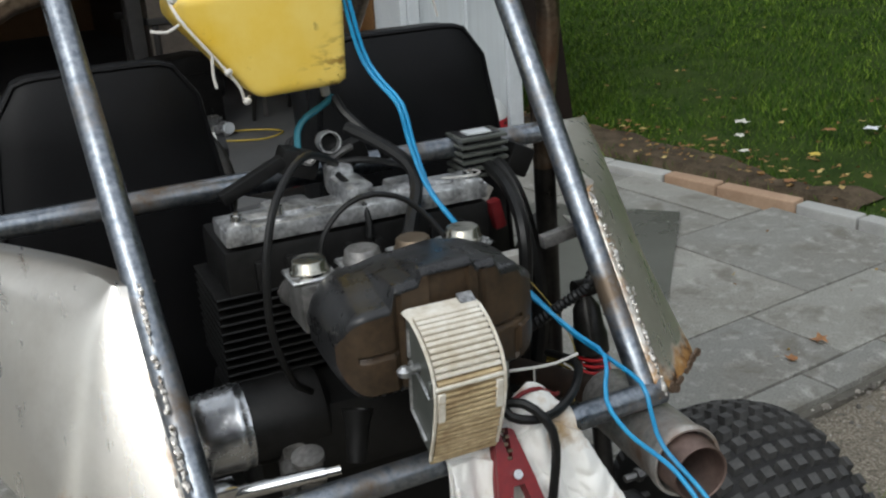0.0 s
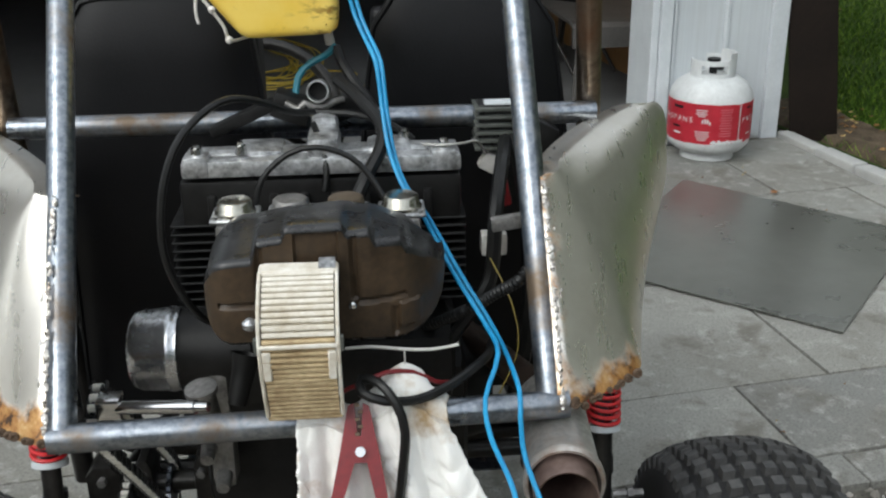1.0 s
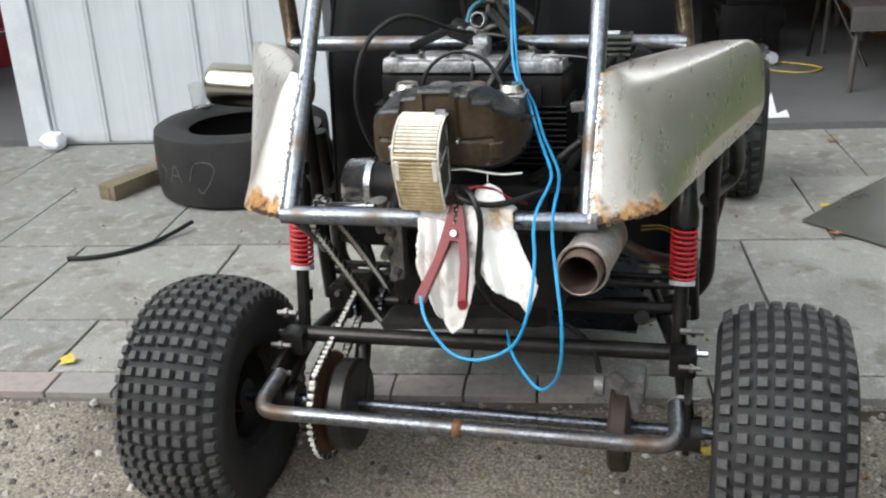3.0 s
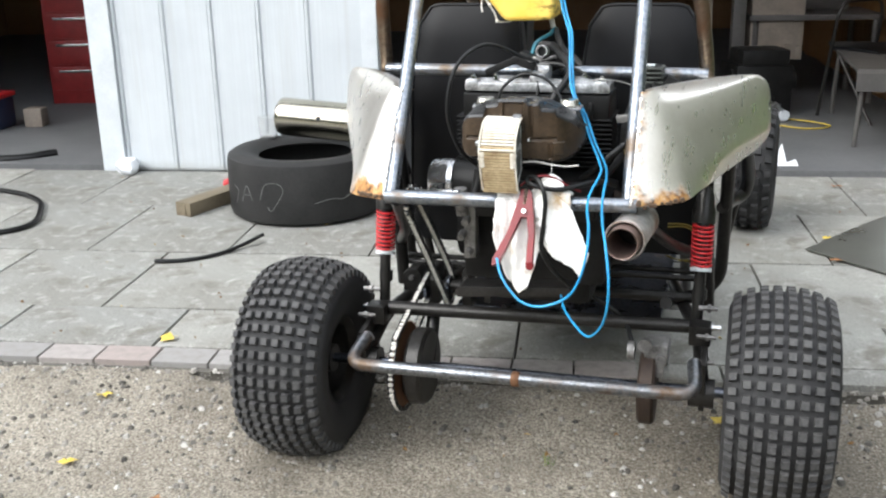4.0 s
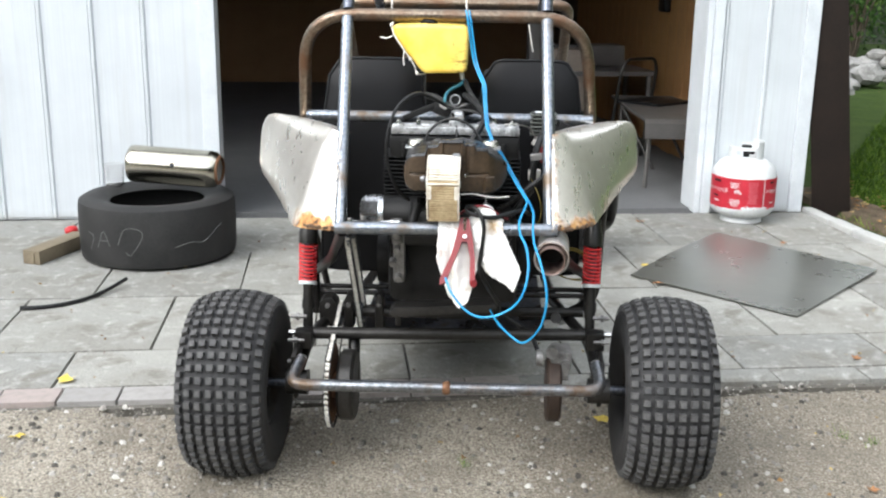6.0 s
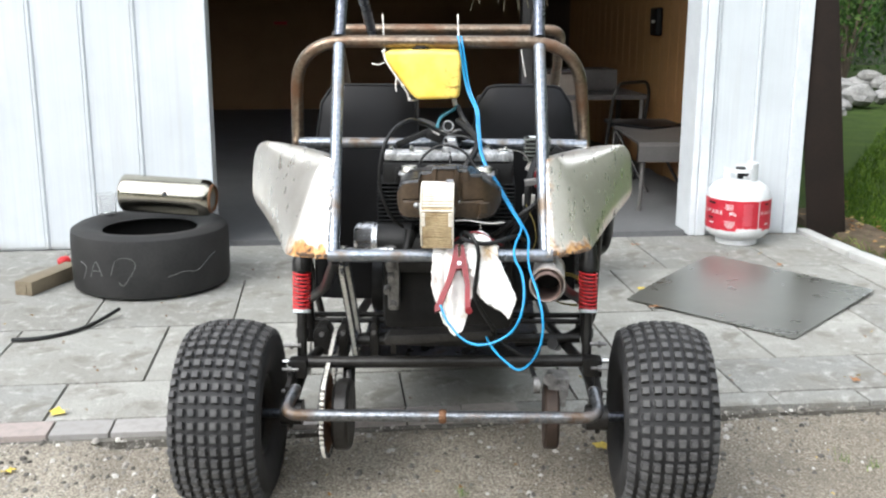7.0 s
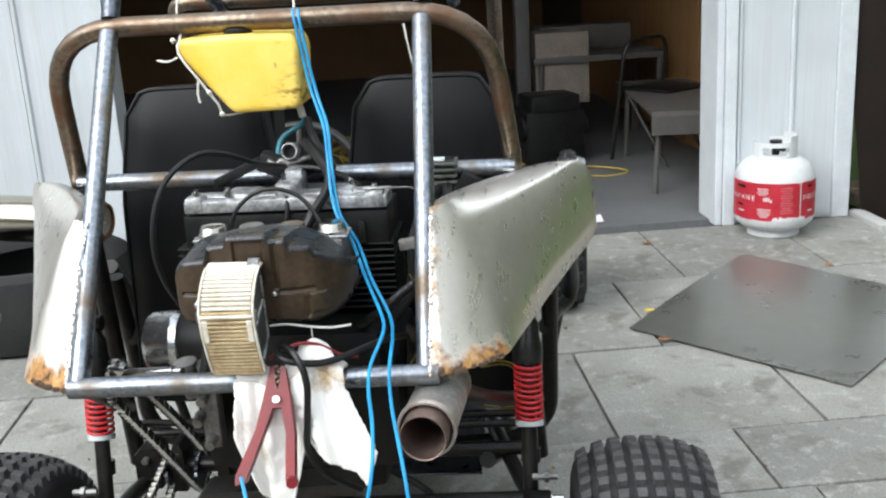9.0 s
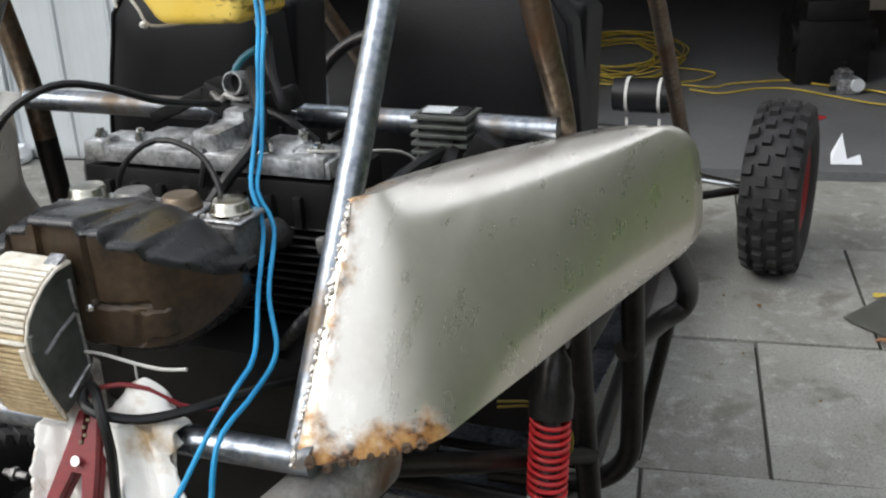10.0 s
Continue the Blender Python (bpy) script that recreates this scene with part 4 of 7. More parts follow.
# carburettors
for x, mat in ((-0.083, "aged_chrome"), (-0.0225, "grimy_cast"), (0.038, "rust_cap"), (0.099, "aged_chrome")):
    bm = bmesh.new()
    box(bm, (x, 0.168, 0.795), (0.040, 0.062, 0.055), bevel=0.006)
    cyl(bm, (x, 0.20, 0.785), (x, 0.255, 0.775), 0.017, 0.019)
    cyl(bm, (x, 0.15, 0.785), (x, 0.10, 0.79), 0.019, 0.017)
    carb = part("carburettor", bm, M["grimy_cast"], buggy, "small motorcycle carburettor")
    bm = bmesh.new()
    box(bm, (x, 0.167, 0.8245), (0.052, 0.050, 0.005), bevel=0.0018, seg=1)
    for dx in (-0.02, 0.02):
        cyl(bm, (x + dx, 0.146, 0.826), (x + dx, 0.146, 0.8305), 0.003, None, 8)
    part("flange", bm, M["cast"], carb)
    bm = bmesh.new()
    lathe(bm, [(0.0, 0.0), (0.0225, 0.0), (0.0225, 0.004), (0.0205, 0.006), (0.0195, 0.0135), (0.0175, 0.0155), (0.0, 0.0165)][1:], pose(x, 0.167, 0.8265), 28)
    part("cap", bm, M[mat] if mat in M else M["brown_steel"], carb)

# airbox: a moulded shell, stepped along its top, with a dust-caked back
def along(marks, x):
    """Smoothly eased value at x between (x, value) marks."""
    for (x0, v0), (x1, v1) in zip(marks, marks[1:]):
        if x <= x1:
            q = min(1.0, max(0.0, (x - x0) / (x1 - x0)))
            return v0 + (v1 - v0) * q * q * (3 - 2 * q)
    return marks[-1][1]


BOX_TOP = [(-0.10, 0.828), (-0.088, 0.832), (-0.052, 0.834), (-0.044, 0.853), (-0.022, 0.855), (-0.016, 0.866), (0.036, 0.867), (0.041, 0.858), (0.062, 0.860), (0.068, 0.848), (0.092, 0.846), (0.099, 0.836), (0.120, 0.828), (0.142, 0.812)]
BOX_BACK = [(-0.10, 0.836), (-0.062, 0.846), (-0.015, 0.853), (0.034, 0.857), (0.063, 0.853), (0.094, 0.843), (0.125, 0.826), (0.142, 0.806)]


def groove(x, z):
    """Depth of the moulded lines and pockets of the dusty back."""
    def line(v, at, half):
        return max(0.0, 1 - (abs(v - at) / half) ** 2)

    def span(v, a, b):
        return 1.0 if a < v < b else 0.0
    g = 0.0045 * line(z, 0.786, 0.0035) * (span(x, -0.086, -0.046) + span(x, 0.050, 0.098))
    g += 0.0050 * line(x, -0.044, 0.004) * span(z, 0.745, 0.846)
    g += 0.0045 * line(x, 0.047, 0.004) * span(z, 0.790, 0.856)
    g += 0.0040 * line(x, 0.086, 0.004) * span(z, 0.745, 0.775)
    g += 0.0060 * span(x, -0.010, 0.032) * span(z, 0.800, 0.858)
    return g - 0.0040 * span(x, 0.090, 0.112) * span(z, 0.752, 0.778)


def airbox_columns():
    cols, nx, nz = [], 112, 46
    for i in range(nx + 1):
        x = -0.102 + 0.244 * (0.5 - 0.5 * math.cos(math.pi * i / nx) if i in (0, nx) else i / nx)
        el = math.sqrt(max(0.0, 1 - max(0.0, (-0.074 - x) / 0.0283) ** 2))
        er = math.sqrt(max(0.0, 1 - max(0.0, (x - 0.080) / 0.0625) ** 2))
        e = min(el, er)
        mid = 0.785
        zt = mid + (along(BOX_TOP, x) - mid) * (0.30 + 0.70 * e)
        zk = mid + (along(BOX_BACK, x) - mid) * (0.30 + 0.70 * e)
        zb = mid + ((0.738 if x < 0.06 else 0.738 - 0.16 * (x - 0.06)) - mid) * (0.25 + 0.75 * e)
        yf = 0.009 + 0.032 * (1 - el) + 0.085 * (1 - er) + 0.35 * max(0.0, x - 0.062)
        lo = [(0.124, zb + 0.004), (yf + 0.040, zb), (yf + 0.012, zb + 0.001), (yf + 0.004, zb + 0.005)]
        face = [(yf + groove(x, zb + 0.009 + (zt - 0.007 - zb - 0.009) * k / nz), zb + 0.009 + (zt - 0.007 - zb - 0.009) * k / nz) for k in range(nz + 1)]
        hi = [(yf + 0.0007, zt - 0.0035), (yf + 0.0030, zt - 0.001), (yf + 0.0065, zt), (yf + 0.014, zt + 0.0003), (yf + 0.035, zt + (zk - zt) * 0.3), (0.085 + 0.2 * (yf - 0.009), zk + 0.001), (0.112, zk - 0.001), (0.122, zk - 0.006), (0.126, zk - 0.020), (0.124, zb + 0.02)]
        cols.append([(x, y, z) for y, z in lo + face + hi])
    return cols, len(lo), len(lo) + nz


def shell(cols, k0, k1, bm):
    vs = [[bm.verts.new(v) for v in c[k0:k1 + 1]] for c in cols]
    for a, b in zip(vs, vs[1:]):
        for k in range(k1 - k0):
            bm.faces.new((a[k], a[k + 1], b[k + 1], b[k]))
    return vs


box_cols, k_lo, k_hi = airbox_columns()
bm = bmesh.new()
for k0, k1 in ((0, k_lo), (k_hi, len(box_cols[0]) - 1)):
    shell(box_cols, k0, k1, bm)
for c in (box_cols[0], box_cols[-1]):
    bm.faces.new([bm.verts.new(v) for v in c])
airbox = part("airbox", bm, M["airbox_top"], buggy, "black plastic airbox caked with brown dust")
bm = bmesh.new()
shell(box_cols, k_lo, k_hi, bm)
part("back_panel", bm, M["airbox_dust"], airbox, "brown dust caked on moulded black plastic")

# pleated air filter
bm = bmesh.new()
X0, X1 = -0.041, 0.031
prof = [(0.006, 0.829), (-0.014, 0.828), (-0.031, 0.820), (-0.046, 0.808), (-0.056, 0.796), (-0.0615, 0.781), (-0.061, 0.763), (-0.056, 0.742), (-0.047, 0.717), (-0.035, 0.689)]
back = [(-0.012, 0.697), (0.012, 0.722), (0.009, 0.782), (0.008, 0.810)]
body = [Vector((0, y, z)) for y, z in prof + back]
left = [bm.verts.new((X0 + 0.004, v.y + 0.003, v.z)) for v in body]
right = [bm.verts.new((X1 - 0.004, v.y + 0.003, v.z)) for v in body]
bm.faces.new(left[::-1])
bm.faces.new(right)
for i in range(len(body)):
    j = (i + 1) % len(body)
    bm.faces.new((left[i], left[j], right[j], right[i]))
air_filter = part("air_filter", bm, M["filter_side"], buggy, "dirty pleated pod filter with grey metal sides")
path = [Vector((0, y0 + (y1 - y0) * k / 40, z0 + (z1 - z0) * k / 40)) for (y0, z0), (y1, z1) in zip(prof, prof[1:]) for k in range(40)]
lens_ = [0.0]
for a, b in zip(path, path[1:]):
    lens_.append(lens_[-1] + (b - a).length)
PLEATS = 30
for k in range(PLEATS):
    s0, s1 = lens_[-1] * k / PLEATS, lens_[-1] * (k + 1) / PLEATS

    def at(s):
        i = min(range(len(lens_)), key=lambda q: abs(lens_[q] - s))
        t = (path[min(i + 1, len(path) - 1)] - path[max(i - 1, 0)]).normalized()
        return path[i], Vector((0, t.z, -t.y))
    (a, na), (b, nb) = at(s0), at(s1)
    mid_, nm = at((s0 + s1) / 2)
    if nm.y > 0:
        na, nb, nm = -na, -nb, -nm
    bm = bmesh.new()
    cut, tip = (-0.0022, 0.0032) if k < 14 else (-0.0030, 0.0036)   # crushed pleats above, open ones below
    rows = [a + na * cut, a.lerp(mid_, 0.35) + nm * tip * 0.8, mid_ + nm * tip, mid_.lerp(b, 0.65) + nm * tip * 0.8, b + nb * cut]
    wob = random.uniform(-0.0006, 0.0006)
    l = [bm.verts.new((X0 + 0.003, p.y + wob, p.z)) for p in rows]
    r = [bm.verts.new((X1 - 0.003, p.y - wob, p.z)) for p in rows]
    for i in range(4):
        bm.faces.new((l[i], l[i + 1], r[i + 1], r[i]))
    bm.faces.new(l)
    bm.faces.new(r)
    part("pleat", bm, M["filter_white"] if k < 14 else M["filter_tan"], air_filter)
for x in (X0, X1):
    bm = bmesh.new()
    sweep(bm, [(x, y - 0.002, z) for y, z in prof], 0.0019, 6)
    part("rim", bm, M["filter_white"], air_filter)
    bm = bmesh.new()
    box(bm, (x + (0.002 if x > 0 else -0.002), -0.060, 0.777), (0.006, 0.006, 0.016), bevel=0.001, seg=1)
    part("clip", bm, M["filter_side"], air_filter)
    # ribs and plate edges as bright rods, which stand in for edge glints
    bm = bmesh.new()
    sx = 1 if x > 0 else -1
    for line in (((0.002, 0.812), (0.004, 0.782)), ((0.005, 0.776), (0.0085, 0.722), (-0.024, 0.703)), ((0.002, 0.778), (-0.020, 0.769), (-0.042, 0.757))):
        sweep(bm, [(x - sx * 0.003, y, z) for y, z in line], 0.0019, 6)
    part("side_rib", bm, M["cast"], air_filter)
for z0, z1, y0, y1, w, x in ((0.777, 0.777, -0.0645, -0.0645, 0.072, -0.005), (0.828, 0.830, -0.014, 0.004, 0.074, -0.005), (0.688, 0.685, -0.037, -0.033, 0.072, -0.005), (0.772, 0.740, -0.0640, -0.0585, 0.008, -0.035), (0.772, 0.740, -0.0640, -0.0585, 0.008, 0.025)):
    bm = bmesh.new()
    mid_ = Vector((x, (y0 + y1) / 2, (z0 + z1) / 2))
    tilt = math.degrees(math.atan2(y1 - y0, -(z1 - z0))) if abs(z1 - z0) > 0.006 else 0.0
    box(bm, mid_, (w, 0.0045, max(0.0042, math.hypot(z1 - z0, y1 - y0))), pose(0, 0, 0, tilt if z0 < 0.81 else -84, 0, 0), bevel=0.0012, seg=1)
    part("frame_strip", bm, M["filter_white"] if z0 > 0.74 else M["filter_tan"], air_filter)
block("corner_tab", (0.022, -0.004, 0.8330), (0.016, 0.014, 0.004), M["cast"], air_filter, 0.001, "", pose(0, 0, 0, 25, 0, 0))
bm = bmesh.new()
cyl(bm, (-0.036, -0.018, 0.780), (-0.052, -0.020, 0.780), 0.0045, None, 12)
lathe(bm, [(0.003, -0.006), (0.007, -0.003), (0.0075, 0.002), (0.003, 0.006)], pose(-0.053, -0.020, 0.780), 14)
part("knob", bm, M["cast"], air_filter)
bm = bmesh.new()
lathe(bm, [(0.002, -0.004), (0.0045, -0.002), (0.0045, 0.002), (0.002, 0.004)], pose(0.044, 0.006, 0.784), 12)
part("screw", bm, M["chrome"], airbox)

# starter motor
bm = bmesh.new()
lathe(bm, [(0.012, 0.0), (0.047, 0.0), (0.049, 0.006), (0.049, 0.085), (0.042, 0.092), (0.012, 0.094)], frame_to((-0.166, 0.216, 0.640), (-0.05, 0.216, 0.640)), 36)
starter = part("starter_motor", bm, E, buggy, "black starter motor with a dented bright end cap")
bm = bmesh.new()
lathe(bm, [(0.010, 0.004), (0.037, 0.004), (0.0445, 0.008), (0.0485, 0.016), (0.050, 0.048), (0.0512, 0.050), (0.0512, 0.056), (0.050, 0.058), (0.0505, 0.063), (0.046, 0.066)], frame_to((-0.230, 0.216, 0.640), (-0.05, 0.216, 0.640)), 36)
part("end_cap", bm, M["dented"], starter)

# muffler
a, b = Vector((0.263, 0.132, 0.600)), Vector((0.247, -0.056, 0.606))
bm = bmesh.new()
lathe(bm, [(0.0182, 0.0), (0.0328, 0.004), (0.0378, 0.016), (0.0387, 0.172), (0.0405, 0.175), (0.0414, 0.180), (0.0414, 0.186), (0.0400, 0.190), (0.0369, 0.189), (0.0350, 0.180), (0.0341, 0.06), (0.0182, 0.058)], frame_to(a, b), 48)
muffler = part("muffler", bm, M["muffler"], buggy, "short scratched steel muffler")
bm = bmesh.new()
lathe(bm, [(0.0323, 0.10), (0.0328, 0.182), (0.0320, 0.212), (0.0314, 0.216), (0.0296, 0.215), (0.0293, 0.206), (0.0296, 0.10)], frame_to(a, b), 44, True)
part("outlet", bm, M["outlet"], muffler, "rusty brown outlet pipe")
# added black disc closes the outlet, standing in for its dark inside
bm = bmesh.new()
lathe(bm, [(0.0009, 0.10), (0.0314, 0.10), (0.0314, 0.104), (0.0009, 0.104)], frame_to(a, b), 24)
part("baffle", bm, M["engine_black"], muffler)
tube("exhaust_pipe", [(0.262, 0.13, 0.600), (0.22, 0.30, 0.57), (0.10, 0.52, 0.58)], 0.019, M["rust_dark"], buggy, "dark rusty exhaust pipe", 0.05)

# sprockets, chains and brake
def chain(name, pts, parent):
    """Worn bright side plates over dark rollers."""
    plates, rollers = bmesh.new(), bmesh.new()
    path = smooth_path(pts, 0.003)
    acc, step, odd = 0.0, 0.0150, False
    for a, b in zip(path, path[1:]):
        acc += (b - a).length
        if acc < step:
            continue
        acc, odd = acc - step, not odd
        d = (b - a).normalized()
        m = Matrix.Translation(a) @ d.to_track_quat("Y", "X").to_matrix().to_4x4()
        for sx in (-1, 1):
            bmesh.ops.create_cube(plates, size=1.0, matrix=m @ Matrix.Translation((0, 0.0063, sx * (0.0072 if odd else 0.0062))) @ Matrix.Diagonal((0.0115, 0.0090, 0.0024, 1)))
        bmesh.ops.create_cone(rollers, cap_ends=True, segments=8, radius1=0.0052, radius2=0.0052, depth=0.0110, matrix=m)
    ob = part(name, plates, M["chain"], parent, "oily drive chain with worn bright rollers", False)
    tagged(ob, kind="stuff")
    tagged(part("roller_run", rollers, M["roller"], ob, "worn bright rollers", False), kind="stuff")
    return ob


def toothed(x, y, z, r, n, mat, parent, holes=True):
    bm = bmesh.new()
    outline = []
    for k in range(n * 2):
        rr = r if k % 2 else r * (1 - 2.2 / n)
        outline.append((math.cos(math.pi * k / n) * rr, math.sin(math.pi * k / n) * rr))
    extrude_outline(bm, outline, -0.003, 0.003)
    lathe(bm, [(r * 0.3, -0.012), (r * 0.34, -0.012), (r * 0.34, 0.012), (r * 0.3, 0.012)], pose(0, 0, 0, 90, 0, 0), 20)
    ob = part("sprocket", bm, mat, parent, smooth=False)
    ob.matrix_basis = pose(x, y, z, 0, 0, 90)
    return ob


jack = tube("jackshaft", [(-0.37, 0.455, 0.292), (-0.12, 0.455, 0.297)], 0.016, K, buggy, "black oily jackshaft")
for x, w, h in ((-0.352, 0.050, 0.085), (-0.292, 0.026, 0.100), (-0.205, 0.024, 0.110), (-0.150, 0.018, 0.070)):
    bm = bmesh.new()
    extrude_outline(bm, [(x - w / 2, 0.295 - h * 0.45), (x + w / 2, 0.295 - h * 0.45), (x + w / 2, 0.295 + h * 0.38), (x + w * 0.25, 0.295 + h * 0.55), (x - w * 0.25, 0.295 + h * 0.55), (x - w / 2, 0.295 + h * 0.38)], 0.425, 0.485, 0.004)
    blk = part("bearing_block", bm, K, buggy)
    bm = bmesh.new()
    cyl(bm, (x, 0.425, 0.295 + h * 0.30), (x, 0.414, 0.295 + h * 0.30), 0.007, None, 6)
    part("bolt", bm, M["grimy_cast"], blk)
for z, y in ((0.346, 0.53), (0.334, 0.51)):
    tube("tie_bar", [(-0.40, y, z), (0.385, y, z + 0.008)], 0.0075, K, buggy)
tube("brake_hose", [(0.10, 0.30, 0.40), (0.135, 0.32, 0.345), (0.19, 0.32, 0.315), (0.225, 0.28, 0.300), (0.24, 0.24, 0.27)], 0.006, M["hose"], buggy, "black brake hose", 0.03, 10)
for k in range(2):
    wire("thin_wire", [(0.30, 0.40, 0.505 + 0.008 * k), (0.345, 0.42, 0.500 + 0.006 * k), (0.392, 0.42, 0.462 + 0.010 * k), (0.375, 0.42, 0.425 - 0.006 * k), (0.33, 0.40, 0.425), (0.30, 0.38, 0.44)], 0.0020, M["wire_yellow"], buggy, "loose yellow wire")
toothed(-0.308, 0.2225, 0.165, 0.108, 42, M["rust"], buggy)
toothed(-0.318, 0.455, 0.285, 0.034, 15, M["steel_dark"], buggy)
toothed(-0.258, 0.455, 0.285, 0.036, 17, M["steel_dark"], buggy)
toothed(-0.243, 0.105, 0.612, 0.032, 15, M["steel_dark"], buggy)
chain("drive_chain", [(-0.243, 0.135, 0.628), (-0.243, 0.118, 0.646), (-0.243, 0.088, 0.636), (-0.244, 0.078, 0.610), (-0.246, 0.110, 0.574), (-0.250, 0.26, 0.425), (-0.257, 0.425, 0.262), (-0.258, 0.455, 0.248), (-0.258, 0.485, 0.265), (-0.256, 0.478, 0.310), (-0.250, 0.33, 0.455), (-0.243, 0.135, 0.628)], buggy)
ring_pts = [(-0.317, 0.445, 0.320)] + [(-0.309, 0.2225 - 0.111 * math.cos(radians(q)), 0.165 - 0.111 * math.sin(radians(q))) for q in range(-62, 226, 16)] + [(-0.317, 0.470, 0.258), (-0.318, 0.490, 0.285), (-0.317, 0.470, 0.315), (-0.317, 0.445, 0.320)]
chain("axle_chain", ring_pts, buggy)
bm = bmesh.new()
lathe(bm, [(0.018, -0.022), (0.088, -0.022), (0.095, -0.014), (0.095, 0.014), (0.088, 0.022), (0.018, 0.022)], pose(-0.266, 0.2225, 0.165, 0, 90, 0), 40)
part("sprocket_drum", bm, K, buggy, "dark dusty hub drum beside the axle sprocket")
tube("drum_strut", [(-0.262, 0.32, 0.262), (-0.258, 0.25, 0.15)], 0.017, K, buggy)
bm = bmesh.new()
lathe(bm, [(0.03, -0.019), (0.080, -0.019), (0.086, -0.013), (0.086, 0.013), (0.080, 0.019), (0.03, 0.019)], pose(0.283, 0.2225, 0.17, 0, 90, 0), 48)
disc = part("brake_disc", bm, M["rust_dark"], buggy, "rusty brake disc")
bm = bmesh.new()
box(bm, (0.300, 0.235, 0.258), (0.055, 0.075, 0.055), bevel=0.010)
cyl(bm, (0.252, 0.21, 0.262), (0.235, 0.21, 0.262), 0.022)
box(bm, (0.31, 0.19, 0.235), (0.018, 0.012, 0.05), bevel=0.004)
cyl(bm, (0.275, 0.20, 0.285), (0.275, 0.185, 0.285), 0.016)
cyl(bm, (0.312, 0.20, 0.252), (0.312, 0.185, 0.252), 0.012)
caliper = part("brake_caliper", bm, M["grimy_cast"], buggy)
bm = bmesh.new()
extrude_outline(bm, [(-0.138, 0.398), (0.108, 0.418), (0.128, 0.432), (0.118, 0.440), (-0.132, 0.424), (-0.145, 0.411)], 0.105, 0.165, 0.003)
part("skid_plate", bm, M["black_steel"], buggy)
bm = bmesh.new()
for x, z in ((-0.135, 0.60), (-0.13, 0.565), (-0.14, 0.53), (-0.125, 0.49)):
    cyl(bm, (x, 0.17, z), (x, 0.145, z - 0.004), 0.010, 0.008, 12)
box(bm, (-0.125, 0.185, 0.55), (0.03, 0.035, 0.16), bevel=0.01)
lathe(bm, [(0.006, -0.03), (0.014, -0.028), (0.014, 0.02), (0.018, 0.024), (0.018, 0.03), (0.006, 0.03)], pose(-0.125, 0.10, 0.622, 8, -6, 0), 18)
part("clutch_lever", bm, M["grimy_cast"], buggy)
bm = bmesh.new()
cyl(bm, (-0.212, 0.072, 0.645), (-0.124, 0.040, 0.660), 0.0075, None, 18)
cyl(bm, (-0.124, 0.040, 0.660), (-0.110, 0.035, 0.662), 0.0055, None, 14)
box(bm, (-0.222, 0.078, 0.645), (0.026, 0.026, 0.024), bevel=0.004)
part("shift_rod", bm, M["chrome"], buggy)
lathe_bm = bmesh.new()
lathe(lathe_bm, [(0.010, 0.0), (0.013, 0.04), (0.017, 0.055), (0.0145, 0.055), (0.010, 0.04), (0.008, 0.0)], pose(-0.085, 0.062, 0.648, -20, 14, 0), 20, True)
part("breather_pipe", lathe_bm, E, buggy)

# regulator and the loom beside the diagonal
reg = block("regulator", (0.240, 0.418, 0.852), (0.060, 0.042, 0.062), M["airbox_top"], buggy, 0.004, "black finned regulator with a pale label")
for k in range(6):
    block("fin", (0.240, 0.416, 0.826 + 0.0105 * k), (0.070, 0.056, 0.0045), M["filter_side"], reg, 0.001)
block("sticker", (0.236, 0.408, 0.8845), (0.036, 0.024, 0.003), M["white"], reg, 0.0008, "pale paper sticker")
block("relay", (0.292, 0.40, 0.838), (0.036, 0.03, 0.042), E, buggy, 0.005, "", pose(0, 0, 0, 0, 28, 0))
block("connector", (0.231, 0.405, 0.802), (0.036, 0.022, 0.026), M["dull_white"], buggy, 0.003, "dirty white plug", pose(0, 0, 0, 0, 30, 0))
block("connector", (0.238, 0.362, 0.778), (0.017, 0.018, 0.042), M["clamp"], buggy, 0.004, "dark red plug", pose(0, 0, 0, 0, -12, 0))
block("bracket", (0.222, 0.165, 0.806), (0.046, 0.012, 0.016), M["grimy_cast"], buggy, 0.002, "", pose(0, 0, 0, 0, -8, 0))
block("connector", (0.215, 0.271, 0.740), (0.032, 0.022, 0.028), M["dull_white"], buggy, 0.003, "dirty white plug")
H = M["hose"]
wire("loom", [(0.25, 0.42, 0.84), (0.228, 0.30, 0.83), (0.213, 0.235, 0.79), (0.207, 0.225, 0.72), (0.19, 0.21, 0.69), (0.15, 0.20, 0.64)], 0.009, H, buggy, "taped black wiring loom")
wire("loom", [(0.255, 0.44, 0.86), (0.262, 0.34, 0.80), (0.268, 0.30, 0.66), (0.25, 0.30, 0.50)], 0.012, H, buggy, "taped black wiring loom")
wire("thin_wire", [(0.125, 0.30, 0.862), (0.15, 0.25, 0.873), (0.178, 0.28, 0.866), (0.205, 0.36, 0.845), (0.222, 0.40, 0.812)], 0.0015, M["dull_white"], buggy)
wire("thin_wire", [(0.205, 0.22, 0.74), (0.225, 0.18, 0.70), (0.228, 0.14, 0.66), (0.20, 0.10, 0.62)], 0.0009, M["wire_yellow"], buggy)
wire("thin_wire", [(0.035, -0.002, 0.741), (0.06, -0.006, 0.744), (0.09, -0.004, 0.739), (0.12, -0.002, 0.736), (0.147, 0.0, 0.739)], 0.0017, M["dull_white"], buggy, "loose pale wire")
block("cable_tie", (0.093, -0.004, 0.731), (0.0016, 0.002, 0.018), M["dull_white"], buggy, 0.0006)
